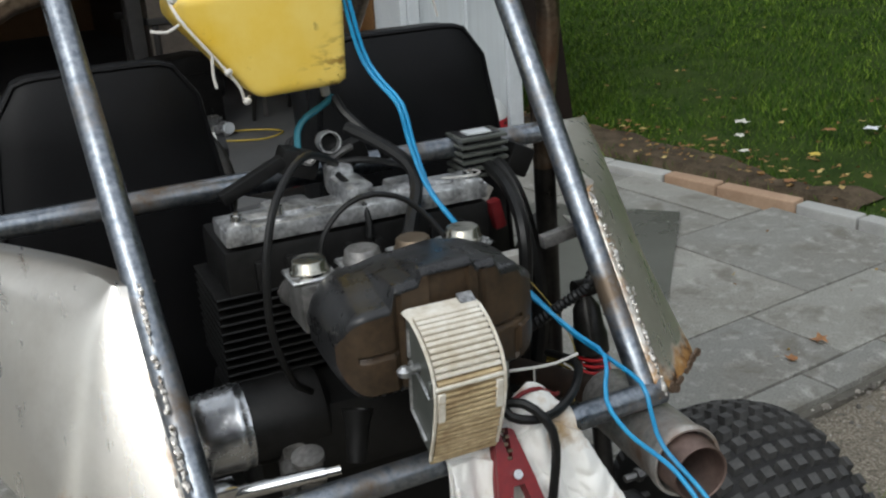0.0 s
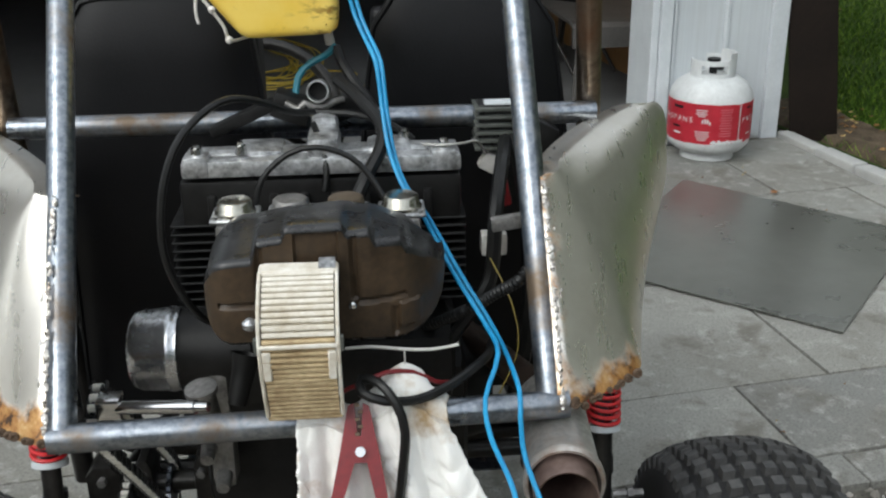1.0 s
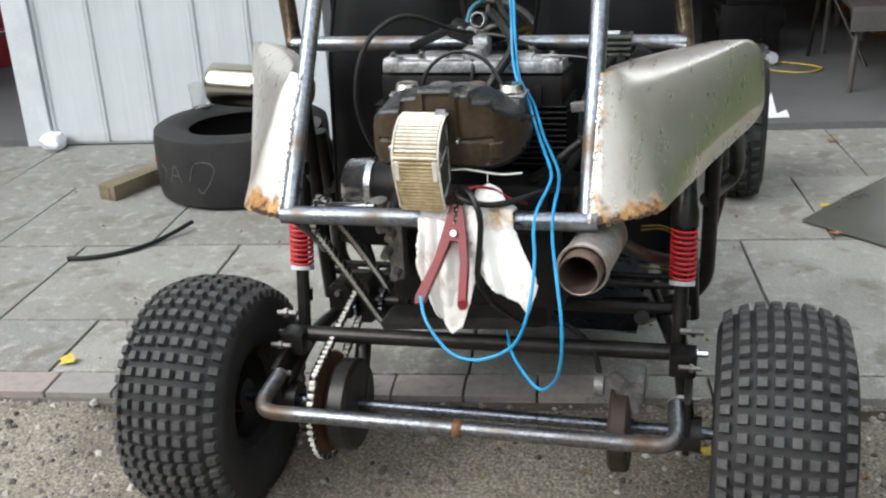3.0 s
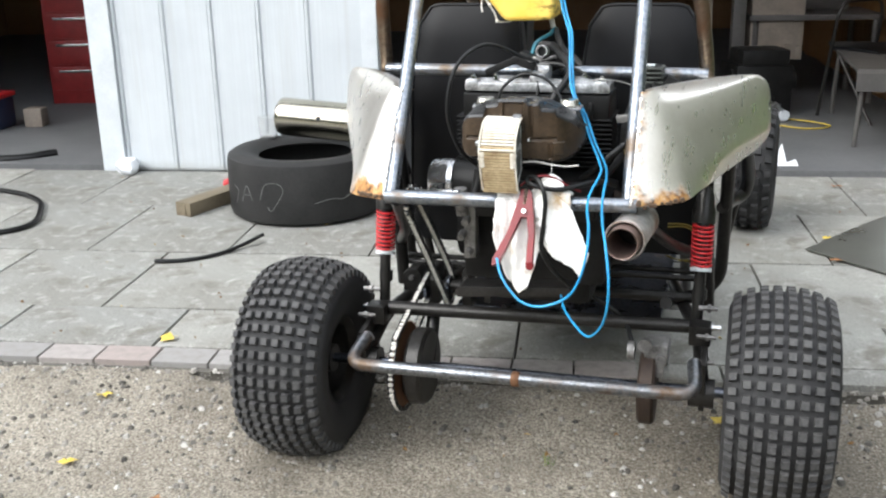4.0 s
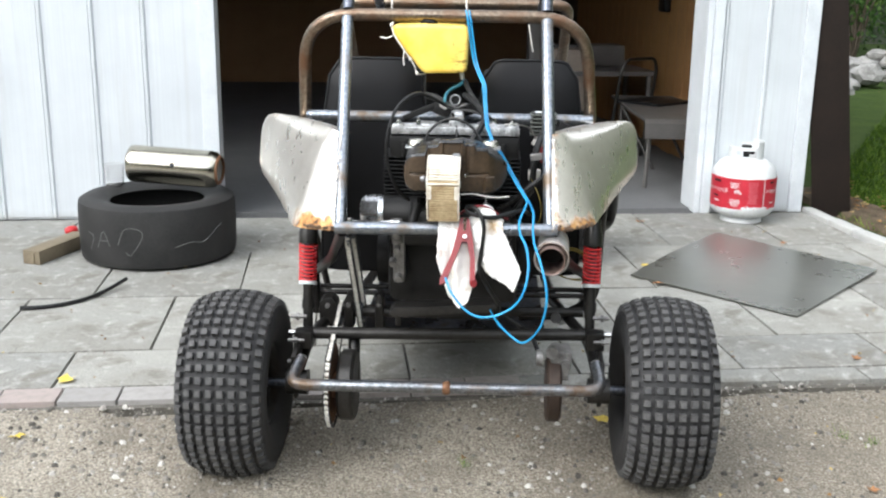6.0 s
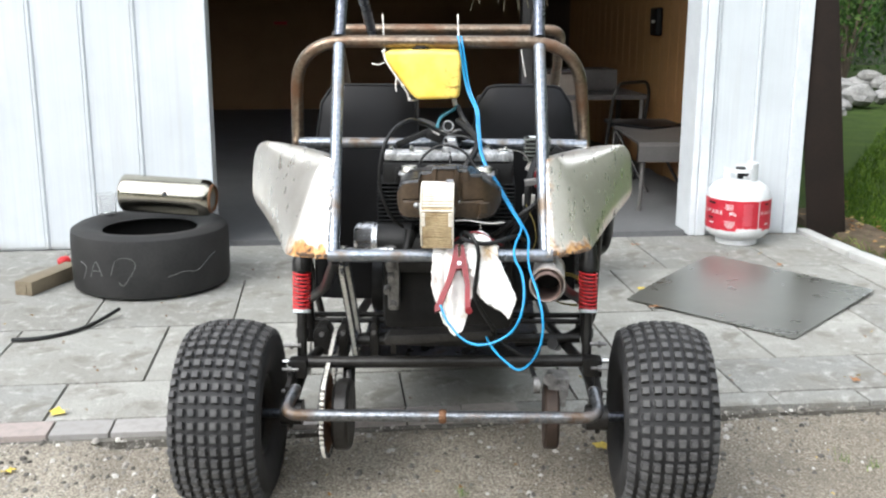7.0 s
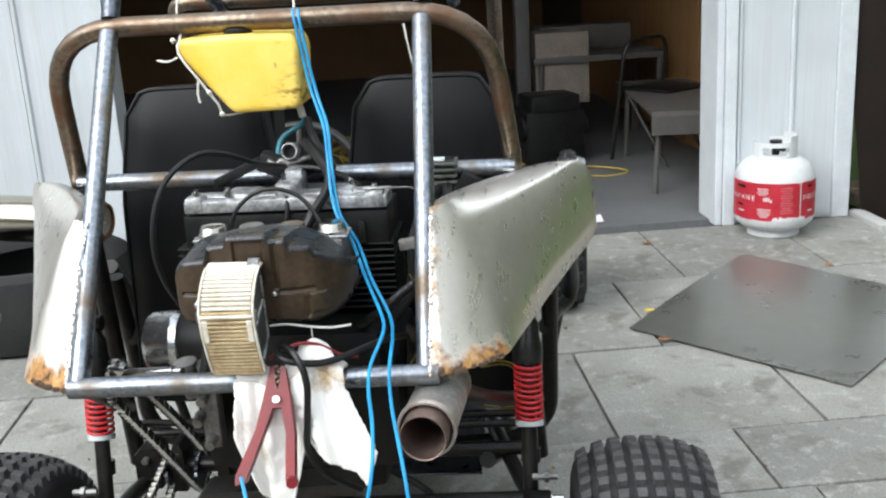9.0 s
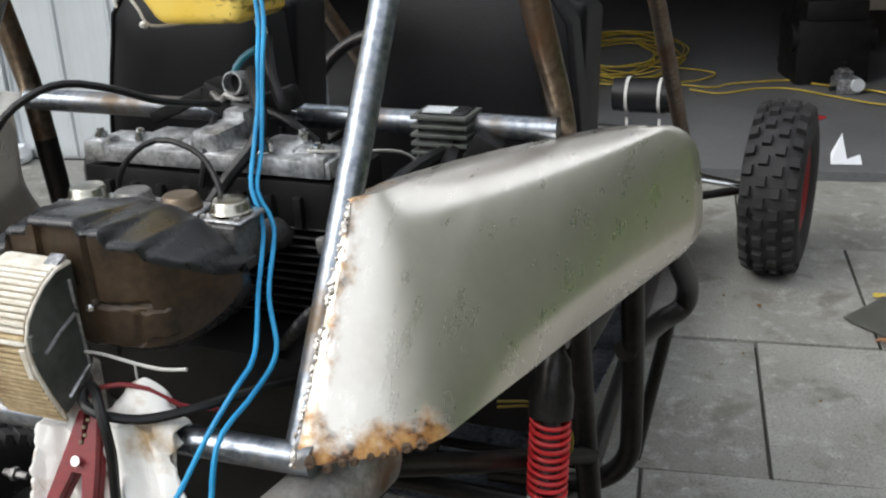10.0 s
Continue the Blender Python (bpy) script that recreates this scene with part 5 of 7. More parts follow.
wire("thin_wire", [(0.030, 0.0, 0.692), (0.050, -0.016, 0.710), (0.075, -0.010, 0.717), (0.100, 0.0, 0.711), (0.124, 0.012, 0.692), (0.145, 0.04, 0.675)], 0.0024, M["clamp"], buggy, "dark red wire")
wire("battery_lead", [(0.20, 0.16, 0.66), (0.185, 0.07, 0.690), (0.165, 0.03, 0.696), (0.140, 0.0, 0.695), (0.105, -0.024, 0.693), (0.071, -0.038, 0.701), (0.050, -0.032, 0.708), (0.050, -0.020, 0.716), (0.066, -0.030, 0.717), (0.082, -0.045, 0.702), (0.090, -0.050, 0.672), (0.085, -0.050, 0.615), (0.082, -0.046, 0.575), (0.10, -0.03, 0.53), (0.13, 0.05, 0.46)], 0.0050, H, buggy, "black battery lead")
wire("coil_lead", [(0.03, 0.34, 0.935), (0.058, 0.30, 0.918), (0.080, 0.27, 0.896), (0.080, 0.25, 0.874), (0.062, 0.225, 0.846), (0.042, 0.205, 0.812), (0.030, 0.20, 0.795)], 0.0080, H, buggy, "thick black breather hose")
bm = bmesh.new()
sweep(bm, smooth_path([(0.12, 0.20, 0.66), (0.172, 0.142, 0.711), (0.198, 0.122, 0.737), (0.222, 0.104, 0.760), (0.236, 0.112, 0.776)], 0.0012), 0.0062, 10, True, lambda t: 1 + 0.16 * math.sin(2 * math.pi * 34 * t))
part("conduit", bm, H, buggy, "black corrugated wiring conduit")
wire("throttle_cable", [(-0.10, 0.16, 0.69), (-0.128, 0.12, 0.73), (-0.148, 0.095, 0.80), (-0.146, 0.092, 0.865), (-0.130, 0.105, 0.918), (-0.105, 0.128, 0.946), (-0.078, 0.155, 0.956), (-0.050, 0.192, 0.944), (-0.022, 0.235, 0.922), (0.0, 0.31, 0.902)], 0.0042, H, buggy, "looping black cable")
wire("choke_cable", [(-0.066, 0.19, 0.815), (-0.055, 0.195, 0.855), (-0.025, 0.20, 0.882), (0.008, 0.20, 0.889), (0.045, 0.20, 0.876), (0.070, 0.19, 0.850), (0.086, 0.175, 0.822)], 0.0034, H, buggy, "looping black cable")
wire("fuel_hose", [(0.0, 0.34, 0.895), (0.05, 0.33, 0.893), (0.095, 0.32, 0.88), (0.12, 0.32, 0.862)], 0.0045, H, buggy)
wire("plug_cap", [(0.0, 0.30, 0.89), (0.012, 0.26, 0.87), (0.015, 0.245, 0.845), (0.012, 0.24, 0.825)], 0.004, H, buggy)
bm = bmesh.new()
lathe(bm, [(0.0118, -0.012), (0.0138, -0.012), (0.0138, 0.012), (0.0118, 0.012)], frame_to((0.006, 0.345, 0.920), (-0.06, -0.6, 1.06)), 28, True)
clampring = part("intake_stub", bm, M["cast"], buggy, "open bright metal pipe stub")
# black plug fills the stub and stands in for the shade inside
bm = bmesh.new()
lathe(bm, [(0.004, -0.03), (0.0116, -0.03), (0.0116, 0.0), (0.004, 0.0)], frame_to((0.006, 0.347, 0.9198), (-0.06, -0.6, 1.06)), 20)
part("bore", bm, E, clampring, "black plug for the shade inside the pipe")
bm = bmesh.new()
sweep(bm, smooth_path([(-0.035, 0.35, 0.905), (-0.02, 0.345, 0.898), (-0.012, 0.345, 0.905), (0.0, 0.345, 0.900), (0.012, 0.345, 0.900), (0.024, 0.345, 0.906), (0.036, 0.35, 0.908)], 0.005), 0.0045, 8)
part("pipe_clamp", bm, M["grimy_cast"], buggy)
bm = bmesh.new()
box(bm, (-0.03, 0.37, 0.895), (0.05, 0.04, 0.035), pose(0, 0, 0, 0, 20, 0), bevel=0.008)
box(bm, (0.035, 0.38, 0.89), (0.06, 0.03, 0.03), pose(0, 0, 0, 0, -18, 0), bevel=0.008)
part("ignition_coil", bm, E, buggy)
block("coil_mount", (-0.09, 0.36, 0.885), (0.09, 0.02, 0.016), E, buggy, 0.004, "", pose(0, 0, 0, 0, -24, 0))


# seats
def seat(x0, x1):
    bm = bmesh.new()
    n, rows = 14, 14
    grid = {}
    for side in (0, 1):
        for j in range(rows + 1):
            v = j / rows
            z = 0.40 + 0.605 * v
            half = (x1 - x0) / 2 * (1.20 - 0.20 * min(1, max(0, (z - 0.80) / 0.2)))
            corner = 0.0 if v < 0.925 else 0.024 * ((v - 0.925) / 0.075) ** 2.2
            for i in range(n + 1):
                uu = i / n * 2 - 1
                x = (x0 + x1) / 2 + uu * (half - corner)
                puff = 0.020 * (1 - abs(uu) ** 5) * (1 - max(0, 2 * v - 1) ** 7)
                y = 0.57 + 0.10 * (1.005 - z) * 0.2 + (z - 0.80) * 0.12
                zz = z - (0.007 * abs(uu) ** 8 if v > 0.8 else 0)
                grid[side, j, i] = bm.verts.new((x, y - puff if side == 0 else y + 0.055 + puff * 0.5, zz))
    for j in range(rows):
        for i in range(n):
            bm.faces.new((grid[0, j, i], grid[0, j, i + 1], grid[0, j + 1, i + 1], grid[0, j + 1, i]))
            bm.faces.new((grid[1, j, i + 1], grid[1, j, i], grid[1, j + 1, i], grid[1, j + 1, i + 1]))
        for i in (0, n):
            bm.faces.new((grid[0, j, i], grid[0, j + 1, i], grid[1, j + 1, i], grid[1, j, i]))
    for i in range(n):
        for j in (0, rows):
            bm.faces.new((grid[0, j, i], grid[0, j, i + 1], grid[1, j, i + 1], grid[1, j, i]))
    edge = [grid[0, j, 0].co.copy() for j in range(rows + 1)] + [grid[0, rows, i].co.copy() for i in range(1, n + 1)] + [grid[0, j, n].co.copy() for j in range(rows - 1, -1, -1)]
    ob = part("seat", bm, M["vinyl"], buggy, "black vinyl bucket seat back")
    bm = bmesh.new()
    sweep(bm, edge, 0.0042, 6)
    part("piping", bm, M["vinyl"], ob)
    bm = bmesh.new()
    box(bm, ((x0 + x1) / 2, 0.80, 0.50), (x1 - x0 + 0.05, 0.42, 0.10), bevel=0.03, seg=3)
    part("cushion", bm, M["vinyl"], ob)
    for x in (x0 + 0.012, x1 - 0.012):
        bm = bmesh.new()
        box(bm, (x, 0.685, 0.70), (0.040, 0.11, 0.54), pose(0, 0, 0, -7, 0, 0), bevel=0.016, seg=3)
        part("bolster", bm, M["vinyl"], ob)


seat(-0.358, -0.105)
seat(0.082, 0.335)

# front of the buggy
bm = bmesh.new()
r_ = 0.15
pts = [(r_ * math.cos(2 * math.pi * k / 40), 0, r_ * math.sin(2 * math.pi * k / 40)) for k in range(41)]
sweep(bm, pts, 0.012, 10)
for q in (90, 210, 330):
    cyl(bm, (0, 0, 0), (0.145 * math.cos(radians(q)), 0, 0.145 * math.sin(radians(q))), 0.008, None, 8)
steer = part("steering_wheel", bm, K, buggy, "small black steering wheel")
steer.matrix_basis = pose(-0.14, 1.02, 0.712, -22, 0, 0)
tube("steering_column", [(-0.14, 1.03, 0.71), (-0.12, 1.7, 0.40)], 0.011, K, buggy)
for s in (-1, 1):
    tube("nose_tube", [(s * 0.375, 0.99, 0.70), (s * 0.25, 1.55, 0.50), (s * 0.16, 2.30, 0.36)], 0.014, K, buggy, "", 0.1)
    tube("suspension_arm", [(s * 0.18, 2.05, 0.22), (s * 0.43, 2.20, 0.235)], 0.012, K, buggy)
    tube("suspension_arm", [(s * 0.18, 2.36, 0.22), (s * 0.43, 2.22, 0.235)], 0.012, K, buggy)
    tube("tie_rod", [(s * 0.12, 2.10, 0.30), (s * 0.42, 2.14, 0.26)], 0.007, M["chrome"], buggy, "bright steel tie rod")
tube("nose_cross_tube", [(-0.16, 2.30, 0.36), (0.16, 2.30, 0.36)], 0.014, K, buggy)
tube("dash_tube", [(-0.378, 0.985, 0.70), (0.378, 0.985, 0.70)], 0.013, M["steel_dark"], buggy)
bm = bmesh.new()
box(bm, (0, 1.45, 0.185), (0.56, 1.7, 0.004), bevel=0.001, seg=1)
part("floor_pan", bm, M["steel_dark"], buggy)
bm = bmesh.new()
cyl(bm, (0.06, 2.12, 0.51), (0.22, 2.12, 0.51), 0.046)
cyl(bm, (0.08, 2.12, 0.51), (0.20, 2.12, 0.51), 0.048)
part("headlamp_pod", bm, M["hose"], buggy, "glossy black cylindrical pod strapped to the nose")
for x in (0.10, 0.19):
    bm = bmesh.new()
    lathe(bm, [(0.048, -0.004), (0.051, -0.004), (0.051, 0.004), (0.048, 0.004)], pose(x, 2.12, 0.51, 0, 90, 0), 24, True)
    box(bm, (x, 2.10, 0.40), (0.008, 0.004, 0.10), bevel=0.001, seg=1)
    part("strap", bm, M["dull_white"], buggy)


def front_wheel(x, y, z, r, w, steer_deg):
    hub = bmesh.new()
    cyl(hub, (-w * 0.35, 0, 0), (w * 0.35, 0, 0), 0.03)
    wheel = part("front_wheel", hub, K, buggy, "narrow knobbly front wheel with a red rim")
    wheel.matrix_basis = pose(x, y, z, 0, 0, steer_deg)
    tyre = part("tyre", make_tyre(r, w, 0.125), M["rubber"], wheel)

    def crown(px):
        q = min(1.0, abs(px) / (w * 0.5))
        return r * (0.953 - 0.085 * q ** 3)

    lug = bmesh.new()
    for j in range(26):
        for c in range(4):
            px = (c - 1.5) * w * 0.245
            add_lug(lug, crown, 2 * math.pi * (j + (0.5 if c % 2 else 0.0)) / 26, px, w * 0.17, 2 * math.pi / 26 * 0.52, r * 0.05)
    tagged(part("tread", lug, M["rubber"], tyre, smooth=False), kind="stuff")
    rim = bmesh.new()
    lathe(rim, [(0.03, -0.01), (0.112, -0.02), (0.120, -w * 0.34), (0.130, -w * 0.38), (0.126, -w * 0.40), (0.114, -w * 0.33), (0.112, w * 0.33), (0.126, w * 0.40), (0.130, w * 0.38), (0.120, w * 0.34), (0.03, 0.01)], pose(0, 0, 0, 0, 90, 0), 40, True)
    part("rim", rim, M["red_dark"], wheel)


front_wheel(0.515, 2.20, 0.246, 0.246, 0.16, -4)
front_wheel(-0.49, 2.20, 0.246, 0.246, 0.16, -4)

# ---- loose things on the buggy ----
AT = pose(0.768, 0.90, 0, 0, 0, YAW)

# yellow fuel tank slung from the roof tube
bm = bmesh.new()
out = [(-0.150, 1.106), (-0.152, 1.082), (-0.128, 1.052), (-0.078, 0.990), (-0.066, 0.983), (0.030, 0.986), (0.040, 0.994), (0.044, 1.085), (0.036, 1.106), (-0.06, 1.109)]
extrude_outline(bm, out, 0.215, 0.325, 0.013, 4)
fuel = thing("fuel_tank", "stained yellow plastic fuel tank slung on white cord", "fuel tank", AT @ pose(-0.006, 0.108, 0.005))
part("body", bm, M["yellow_tank"], fuel)
bm = bmesh.new()
lathe(bm, [(0.012, 0.0), (0.022, 0.0), (0.023, 0.004), (0.023, 0.020), (0.020, 0.023), (0.006, 0.024)], pose(-0.060, 0.255, 1.094), 26)
part("filler_cap", bm, M["hose"], fuel, "black filler cap")
bm = bmesh.new()
cyl(bm, (0.025, 0.275, 0.986), (0.028, 0.278, 0.965), 0.006)
part("outlet", bm, M["dull_white"], fuel)
C = M["cloth"]
wire("cord", [(-0.160, 0.268, 1.197), (-0.157, 0.262, 1.165), (-0.156, 0.250, 1.145), (-0.153, 0.248, 1.112), (-0.149, 0.212, 1.085), (-0.115, 0.208, 1.035), (-0.092, 0.209, 1.000), (-0.088, 0.22, 0.982), (-0.07, 0.27, 0.978)], 0.0019, C, fuel, "knotted white cord")
wire("cord", [(0.034, 0.268, 1.197), (0.035, 0.262, 1.165), (0.036, 0.252, 1.145), (0.041, 0.240, 1.11), (0.046, 0.232, 1.07)], 0.0019, C, fuel, "knotted white cord")
wire("cord", [(-0.150, 0.210, 1.078), (-0.165, 0.205, 1.072), (-0.182, 0.206, 1.075)], 0.0018, C, fuel)
wire("cord", [(-0.120, 0.206, 1.04), (-0.122, 0.203, 1.02), (-0.120, 0.204, 1.005)], 0.0018, C, fuel)
wire("cord", [(0.20, 0.345, 1.105), (0.205, 0.34, 1.075), (0.213, 0.338, 1.035)], 0.0018, C, fuel)
for k, (x, z) in enumerate(((-0.153, 1.105), (-0.104, 1.02), (-0.087, 0.985))):
    bm = bmesh.new()
    lathe(bm, [(0.001, -0.006), (0.0042, -0.003), (0.0042, 0.003), (0.001, 0.006)], pose(x, 0.207, z, 70, 20, 0), 10)
    part("knot", bm, C, fuel)

# fuel line from the tank down to the pipe stub
fl = thing("fuel_line", "thin teal and black fuel line below the yellow tank", "hose", AT)
wire("clear_line", [(0.028, 0.378, 0.968), (0.015, 0.39, 0.955), (-0.005, 0.39, 0.945), (-0.02, 0.385, 0.93), (-0.025, 0.375, 0.905)], 0.0045, M["teal"], fl)
wire("black_line", [(0.030, 0.38, 0.968), (0.036, 0.37, 0.950), (0.05, 0.35, 0.93), (0.07, 0.33, 0.905), (0.075, 0.335, 0.89)], 0.0065, H, fl)

# doubled blue jumper wire
jw = thing("blue_wire", "doubled bright blue wire draped over the roll hoop and engine", "wire", AT)
wire("strand", [(0.022, 0.385, 1.128), (0.028, 0.360, 1.147), (0.033, 0.340, 1.130), (0.050, 0.330, 1.031), (0.063, 0.312, 0.994), (0.077, 0.282, 0.966), (0.082, 0.266, 0.921), (0.088, 0.238, 0.875), (0.101, 0.205, 0.842), (0.124, 0.184, 0.808), (0.153, 0.118, 0.765), (0.181, 0.058, 0.730), (0.188, 0.012, 0.720), (0.172, -0.015, 0.685), (0.173, -0.054, 0.664), (0.186, -0.120, 0.648), (0.190, -0.170, 0.612), (0.180, -0.190, 0.565), (0.155, -0.178, 0.524), (0.106, -0.172, 0.500), (0.062, -0.165, 0.506), (0.023, -0.145, 0.543), (0.006, -0.115, 0.572)], 0.0026, M["blue"], jw)
wire("strand", [(0.030, 0.388, 1.126), (0.036, 0.360, 1.147), (0.041, 0.340, 1.130), (0.057, 0.332, 1.030), (0.070, 0.312, 0.993), (0.083, 0.282, 0.966), (0.087, 0.266, 0.921), (0.094, 0.242, 0.869), (0.106, 0.208, 0.838), (0.130, 0.195, 0.804), (0.160, 0.126, 0.762), (0.188, 0.085, 0.722), (0.199, 0.025, 0.711), (0.203, -0.035, 0.704), (0.202, -0.052, 0.682), (0.205, -0.070, 0.647), (0.220, -0.125, 0.610), (0.232, -0.165, 0.560), (0.230, -0.160, 0.505), (0.216, -0.128, 0.452), (0.186, -0.090, 0.412), (0.156, -0.060, 0.420), (0.126, -0.020, 0.438), (0.11, 0.03, 0.45)], 0.0026, M["blue"], jw)

# white rag over the lower bar
def rag_drop(t):
    """How far the cloth hangs below the bar, across its width."""
    marks = [(0.0, 0.06), (0.06, 0.10), (0.16, 0.158), (0.28, 0.186), (0.40, 0.165), (0.47, 0.10), (0.52, 0.075), (0.58, 0.09), (0.75, 0.115), (0.92, 0.140), (1.0, 0.09)]
    for (a, da), (b, db) in zip(marks, marks[1:]):
        if t <= b:
            return da + (db - da) * (t - a) / (b - a)
    return marks[-1][1]


rag = thing("rag", "white terry rag stained brown hung over the lower bar", "rag", AT)
nu, nv = 96, 60
grid = []
for j in range(nv + 1):
    v = j / nv
    row = []
    for i in range(nu + 1):
        q = i / nu
        drop = rag_drop(q)
        top_x, low_x = -0.016 + 0.150 * q, -0.016 + 0.194 * q ** 1.05
        if v < 0.30:                                  # behind and over the bar
            a = math.pi * (1 - v / 0.30)
            y, z = -0.001 + 0.020 * math.cos(math.pi - a) * -1, 0.660 + 0.020 * math.sin(a)
            z -= max(0, (0.08 - v)) * 0.5
            x = top_x
        else:
            w = (v - 0.30) / 0.70
            x = top_x + (low_x - top_x) * w
            y, z = -0.022 - 0.018 * w, 0.662 - drop * w
        fold = math.sin(q * 21 + 0.8 * math.sin(v * 3)) * 0.007 + math.sin(q * 47 + 2.0) * 0.0025
        y -= (fold + 0.006) * min(1.0, v * 1.6)
        z += (0.010 * math.sin(q * 9 + 1) + 0.030 * math.exp(-((q - 0.68) / 0.22) ** 2)) * max(0.0, 1 - abs(v - 0.20) * 4)
        nz = noise.noise((q * 14, v * 14, 3)) * 0.0035
        row.append(Vector((x + nz, y + nz, z + (0.003 * noise.noise((q * 60, v * 3, 8)) if j == nv else 0))))
    grid.append(row)
for i0, i1 in ((0, nu // 2), (nu // 2, nu)):
    bm = bmesh.new()
    vs = [[bm.verts.new(p) for p in row[i0:i1 + 1]] for row in grid]
    for a, b in zip(vs, vs[1:]):
        for i in range(i1 - i0):
            bm.faces.new((a[i], a[i + 1], b[i + 1], b[i]))
    mod = part("lobe", bm, M["rag"], rag).modifiers.new("thick", "SOLIDIFY")
    mod.thickness = 0.004
    mod.offset = 0

# red spring clamp gripping the rag
cl = thing("cable_clamp", "dark red jumper clamp gripping the white rag", "clamp", AT @ pose(0.046, -0.030, 0.668) @ pose(0, 0, 0, -30) @ pose(-0.051, 0.045, -0.668))
bm = bmesh.new()
for off in (-0.050, -0.041):
    outl = [(0.040, 0.690), (0.046, 0.692), (0.049, 0.660), (0.052, 0.660), (0.055, 0.692), (0.061, 0.688), (0.070, 0.640), (0.076, 0.600), (0.078, 0.536), (0.070, 0.530), (0.065, 0.538), (0.064, 0.600), (0.057, 0.634), (0.045, 0.634), (0.036, 0.608), (0.010, 0.536), (-0.003, 0.532), (-0.003, 0.545), (0.022, 0.605), (0.031, 0.645)]
    vs = [bm.verts.new((x, off, z)) for x, z in outl]
    vs2 = [bm.verts.new((x, off + 0.007, z)) for x, z in outl]
    bm.faces.new(vs)
    bm.faces.new(vs2[::-1])
    for i in range(len(vs)):
        j = (i + 1) % len(vs)
        bm.faces.new((vs[i], vs2[i], vs2[j], vs[j]))
bmesh.ops.recalc_face_normals(bm, faces=bm.faces)
part("handle", bm, M["clamp"], cl, smooth=False)
bm = bmesh.new()
cyl(bm, (0.051, -0.056, 0.645), (0.051, -0.030, 0.645), 0.005, None, 16)
part("rivet", bm, M["chrome"], cl)
bm = bmesh.new()
for k in range(5):
    box(bm, (0.0505 + (0.0015 if k % 2 else -0.0015), -0.046, 0.662 + k * 0.007), (0.005, 0.010, 0.004), bevel=0.0008, seg=1)
part("teeth", bm, M["rust_cap"], cl)
bm = bmesh.new()
cyl(bm, (0.074, -0.045, 0.538), (0.074, -0.052, 0.534), 0.008, None, 14)
part("tip", bm, M["clamp"], cl)

# ---- around the buggy ----
# propane cylinder
TX, TY = 2.765, 3.635
tank = thing("propane_cylinder", "white propane cylinder with a scuffed red label beside the wall", "gas cylinder", pose(TX, TY, 0.0, 0, 0, 22))
bm = bmesh.new()
R = 0.166
lathe(bm, [(0.05, 0.024), (0.10, 0.026), (0.138, 0.040), (0.160, 0.062), (R, 0.085), (R, 0.250), (0.160, 0.275), (0.140, 0.305), (0.105, 0.328), (0.05, 0.338)], None, 48)
part("vessel", bm, M["enamel"], tank)
bm = bmesh.new()
lathe(bm, [(0.104, 0.0), (0.108, 0.0), (0.104, 0.045), (0.100, 0.045)], None, 40, True)
part("foot_ring", bm, M["enamel"], tank)
bm = bmesh.new()
for a0, a1, z0, z1 in ((-230, 60, 0.318, 0.346), (-230, -172, 0.344, 0.398), (-100, 60, 0.344, 0.402), (-174, -98, 0.380, 0.398), (-95, 20, 0.400, 0.424)):
    n = 26
    ring = []
    for k in range(n + 1):
        q = radians(a0 + (a1 - a0) * k / n)
        ring.append([bm.verts.new((rr * math.cos(q), rr * math.sin(q), z)) for rr, z in ((0.083, z0), (0.089, z0), (0.088, z1), (0.081, z1))])
    for p, q in zip(ring, ring[1:]):
        for i in range(4):
            bm.faces.new((p[i], p[(i + 1) % 4], q[(i + 1) % 4], q[i]))
    bm.faces.new(ring[0])
    bm.faces.new(ring[-1][::-1])
part("collar", bm, M["enamel"], tank)
bm = bmesh.new()
cyl(bm, (0, 0, 0.335), (0, 0, 0.385), 0.016)
cyl(bm, (0, 0, 0.365), (0, -0.045, 0.368), 0.012)
lathe(bm, [(0.006, 0.0), (0.026, 0.002), (0.026, 0.014), (0.006, 0.016)], pose(0, 0, 0.385), 20)
part("valve", bm, M["hose"], tank, "black valve knob")
bm = bmesh.new()
for a, b, z0, z1 in ((-232, 60, 0.070, 0.252),):
    n = 40
    rows = []
    for k in range(n + 1):
        q = radians(a + (b - a) * k / n)
        jag = 0.008 * noise.noise((k * 0.7, a, 1)) + (0.018 * abs(noise.noise((k * 1.3, 7, 2))) if k > 12 else 0.0)
        rows.append([bm.verts.new(((R + 0.0012) * math.cos(q), (R + 0.0012) * math.sin(q), z)) for z in (max(0.086, z0) + jag, 0.15, 0.2, min(z1, 0.246) - jag * 0.3)])
    for p, q in zip(rows, rows[1:]):
        for i in range(3):
            bm.faces.new((p[i], q[i], q[i + 1], p[i + 1]))
label = part("label", bm, M["label_red"], tank, "worn red warning label with pale lines of print")


def curved_bar(bm, ang, z, width, h):
    k = max(2, int(width / 0.02))
    vs = [[bm.verts.new(((R + 0.0026) * math.cos(ang + width / R * (i / k - 0.5)), (R + 0.0026) * math.sin(ang + width / R * (i / k - 0.5)), z + s * h / 2)) for s in (-1, 1)] for i in range(k + 1)]
    for p, q in zip(vs, vs[1:]):
        bm.faces.new((p[0], q[0], q[1], p[1]))


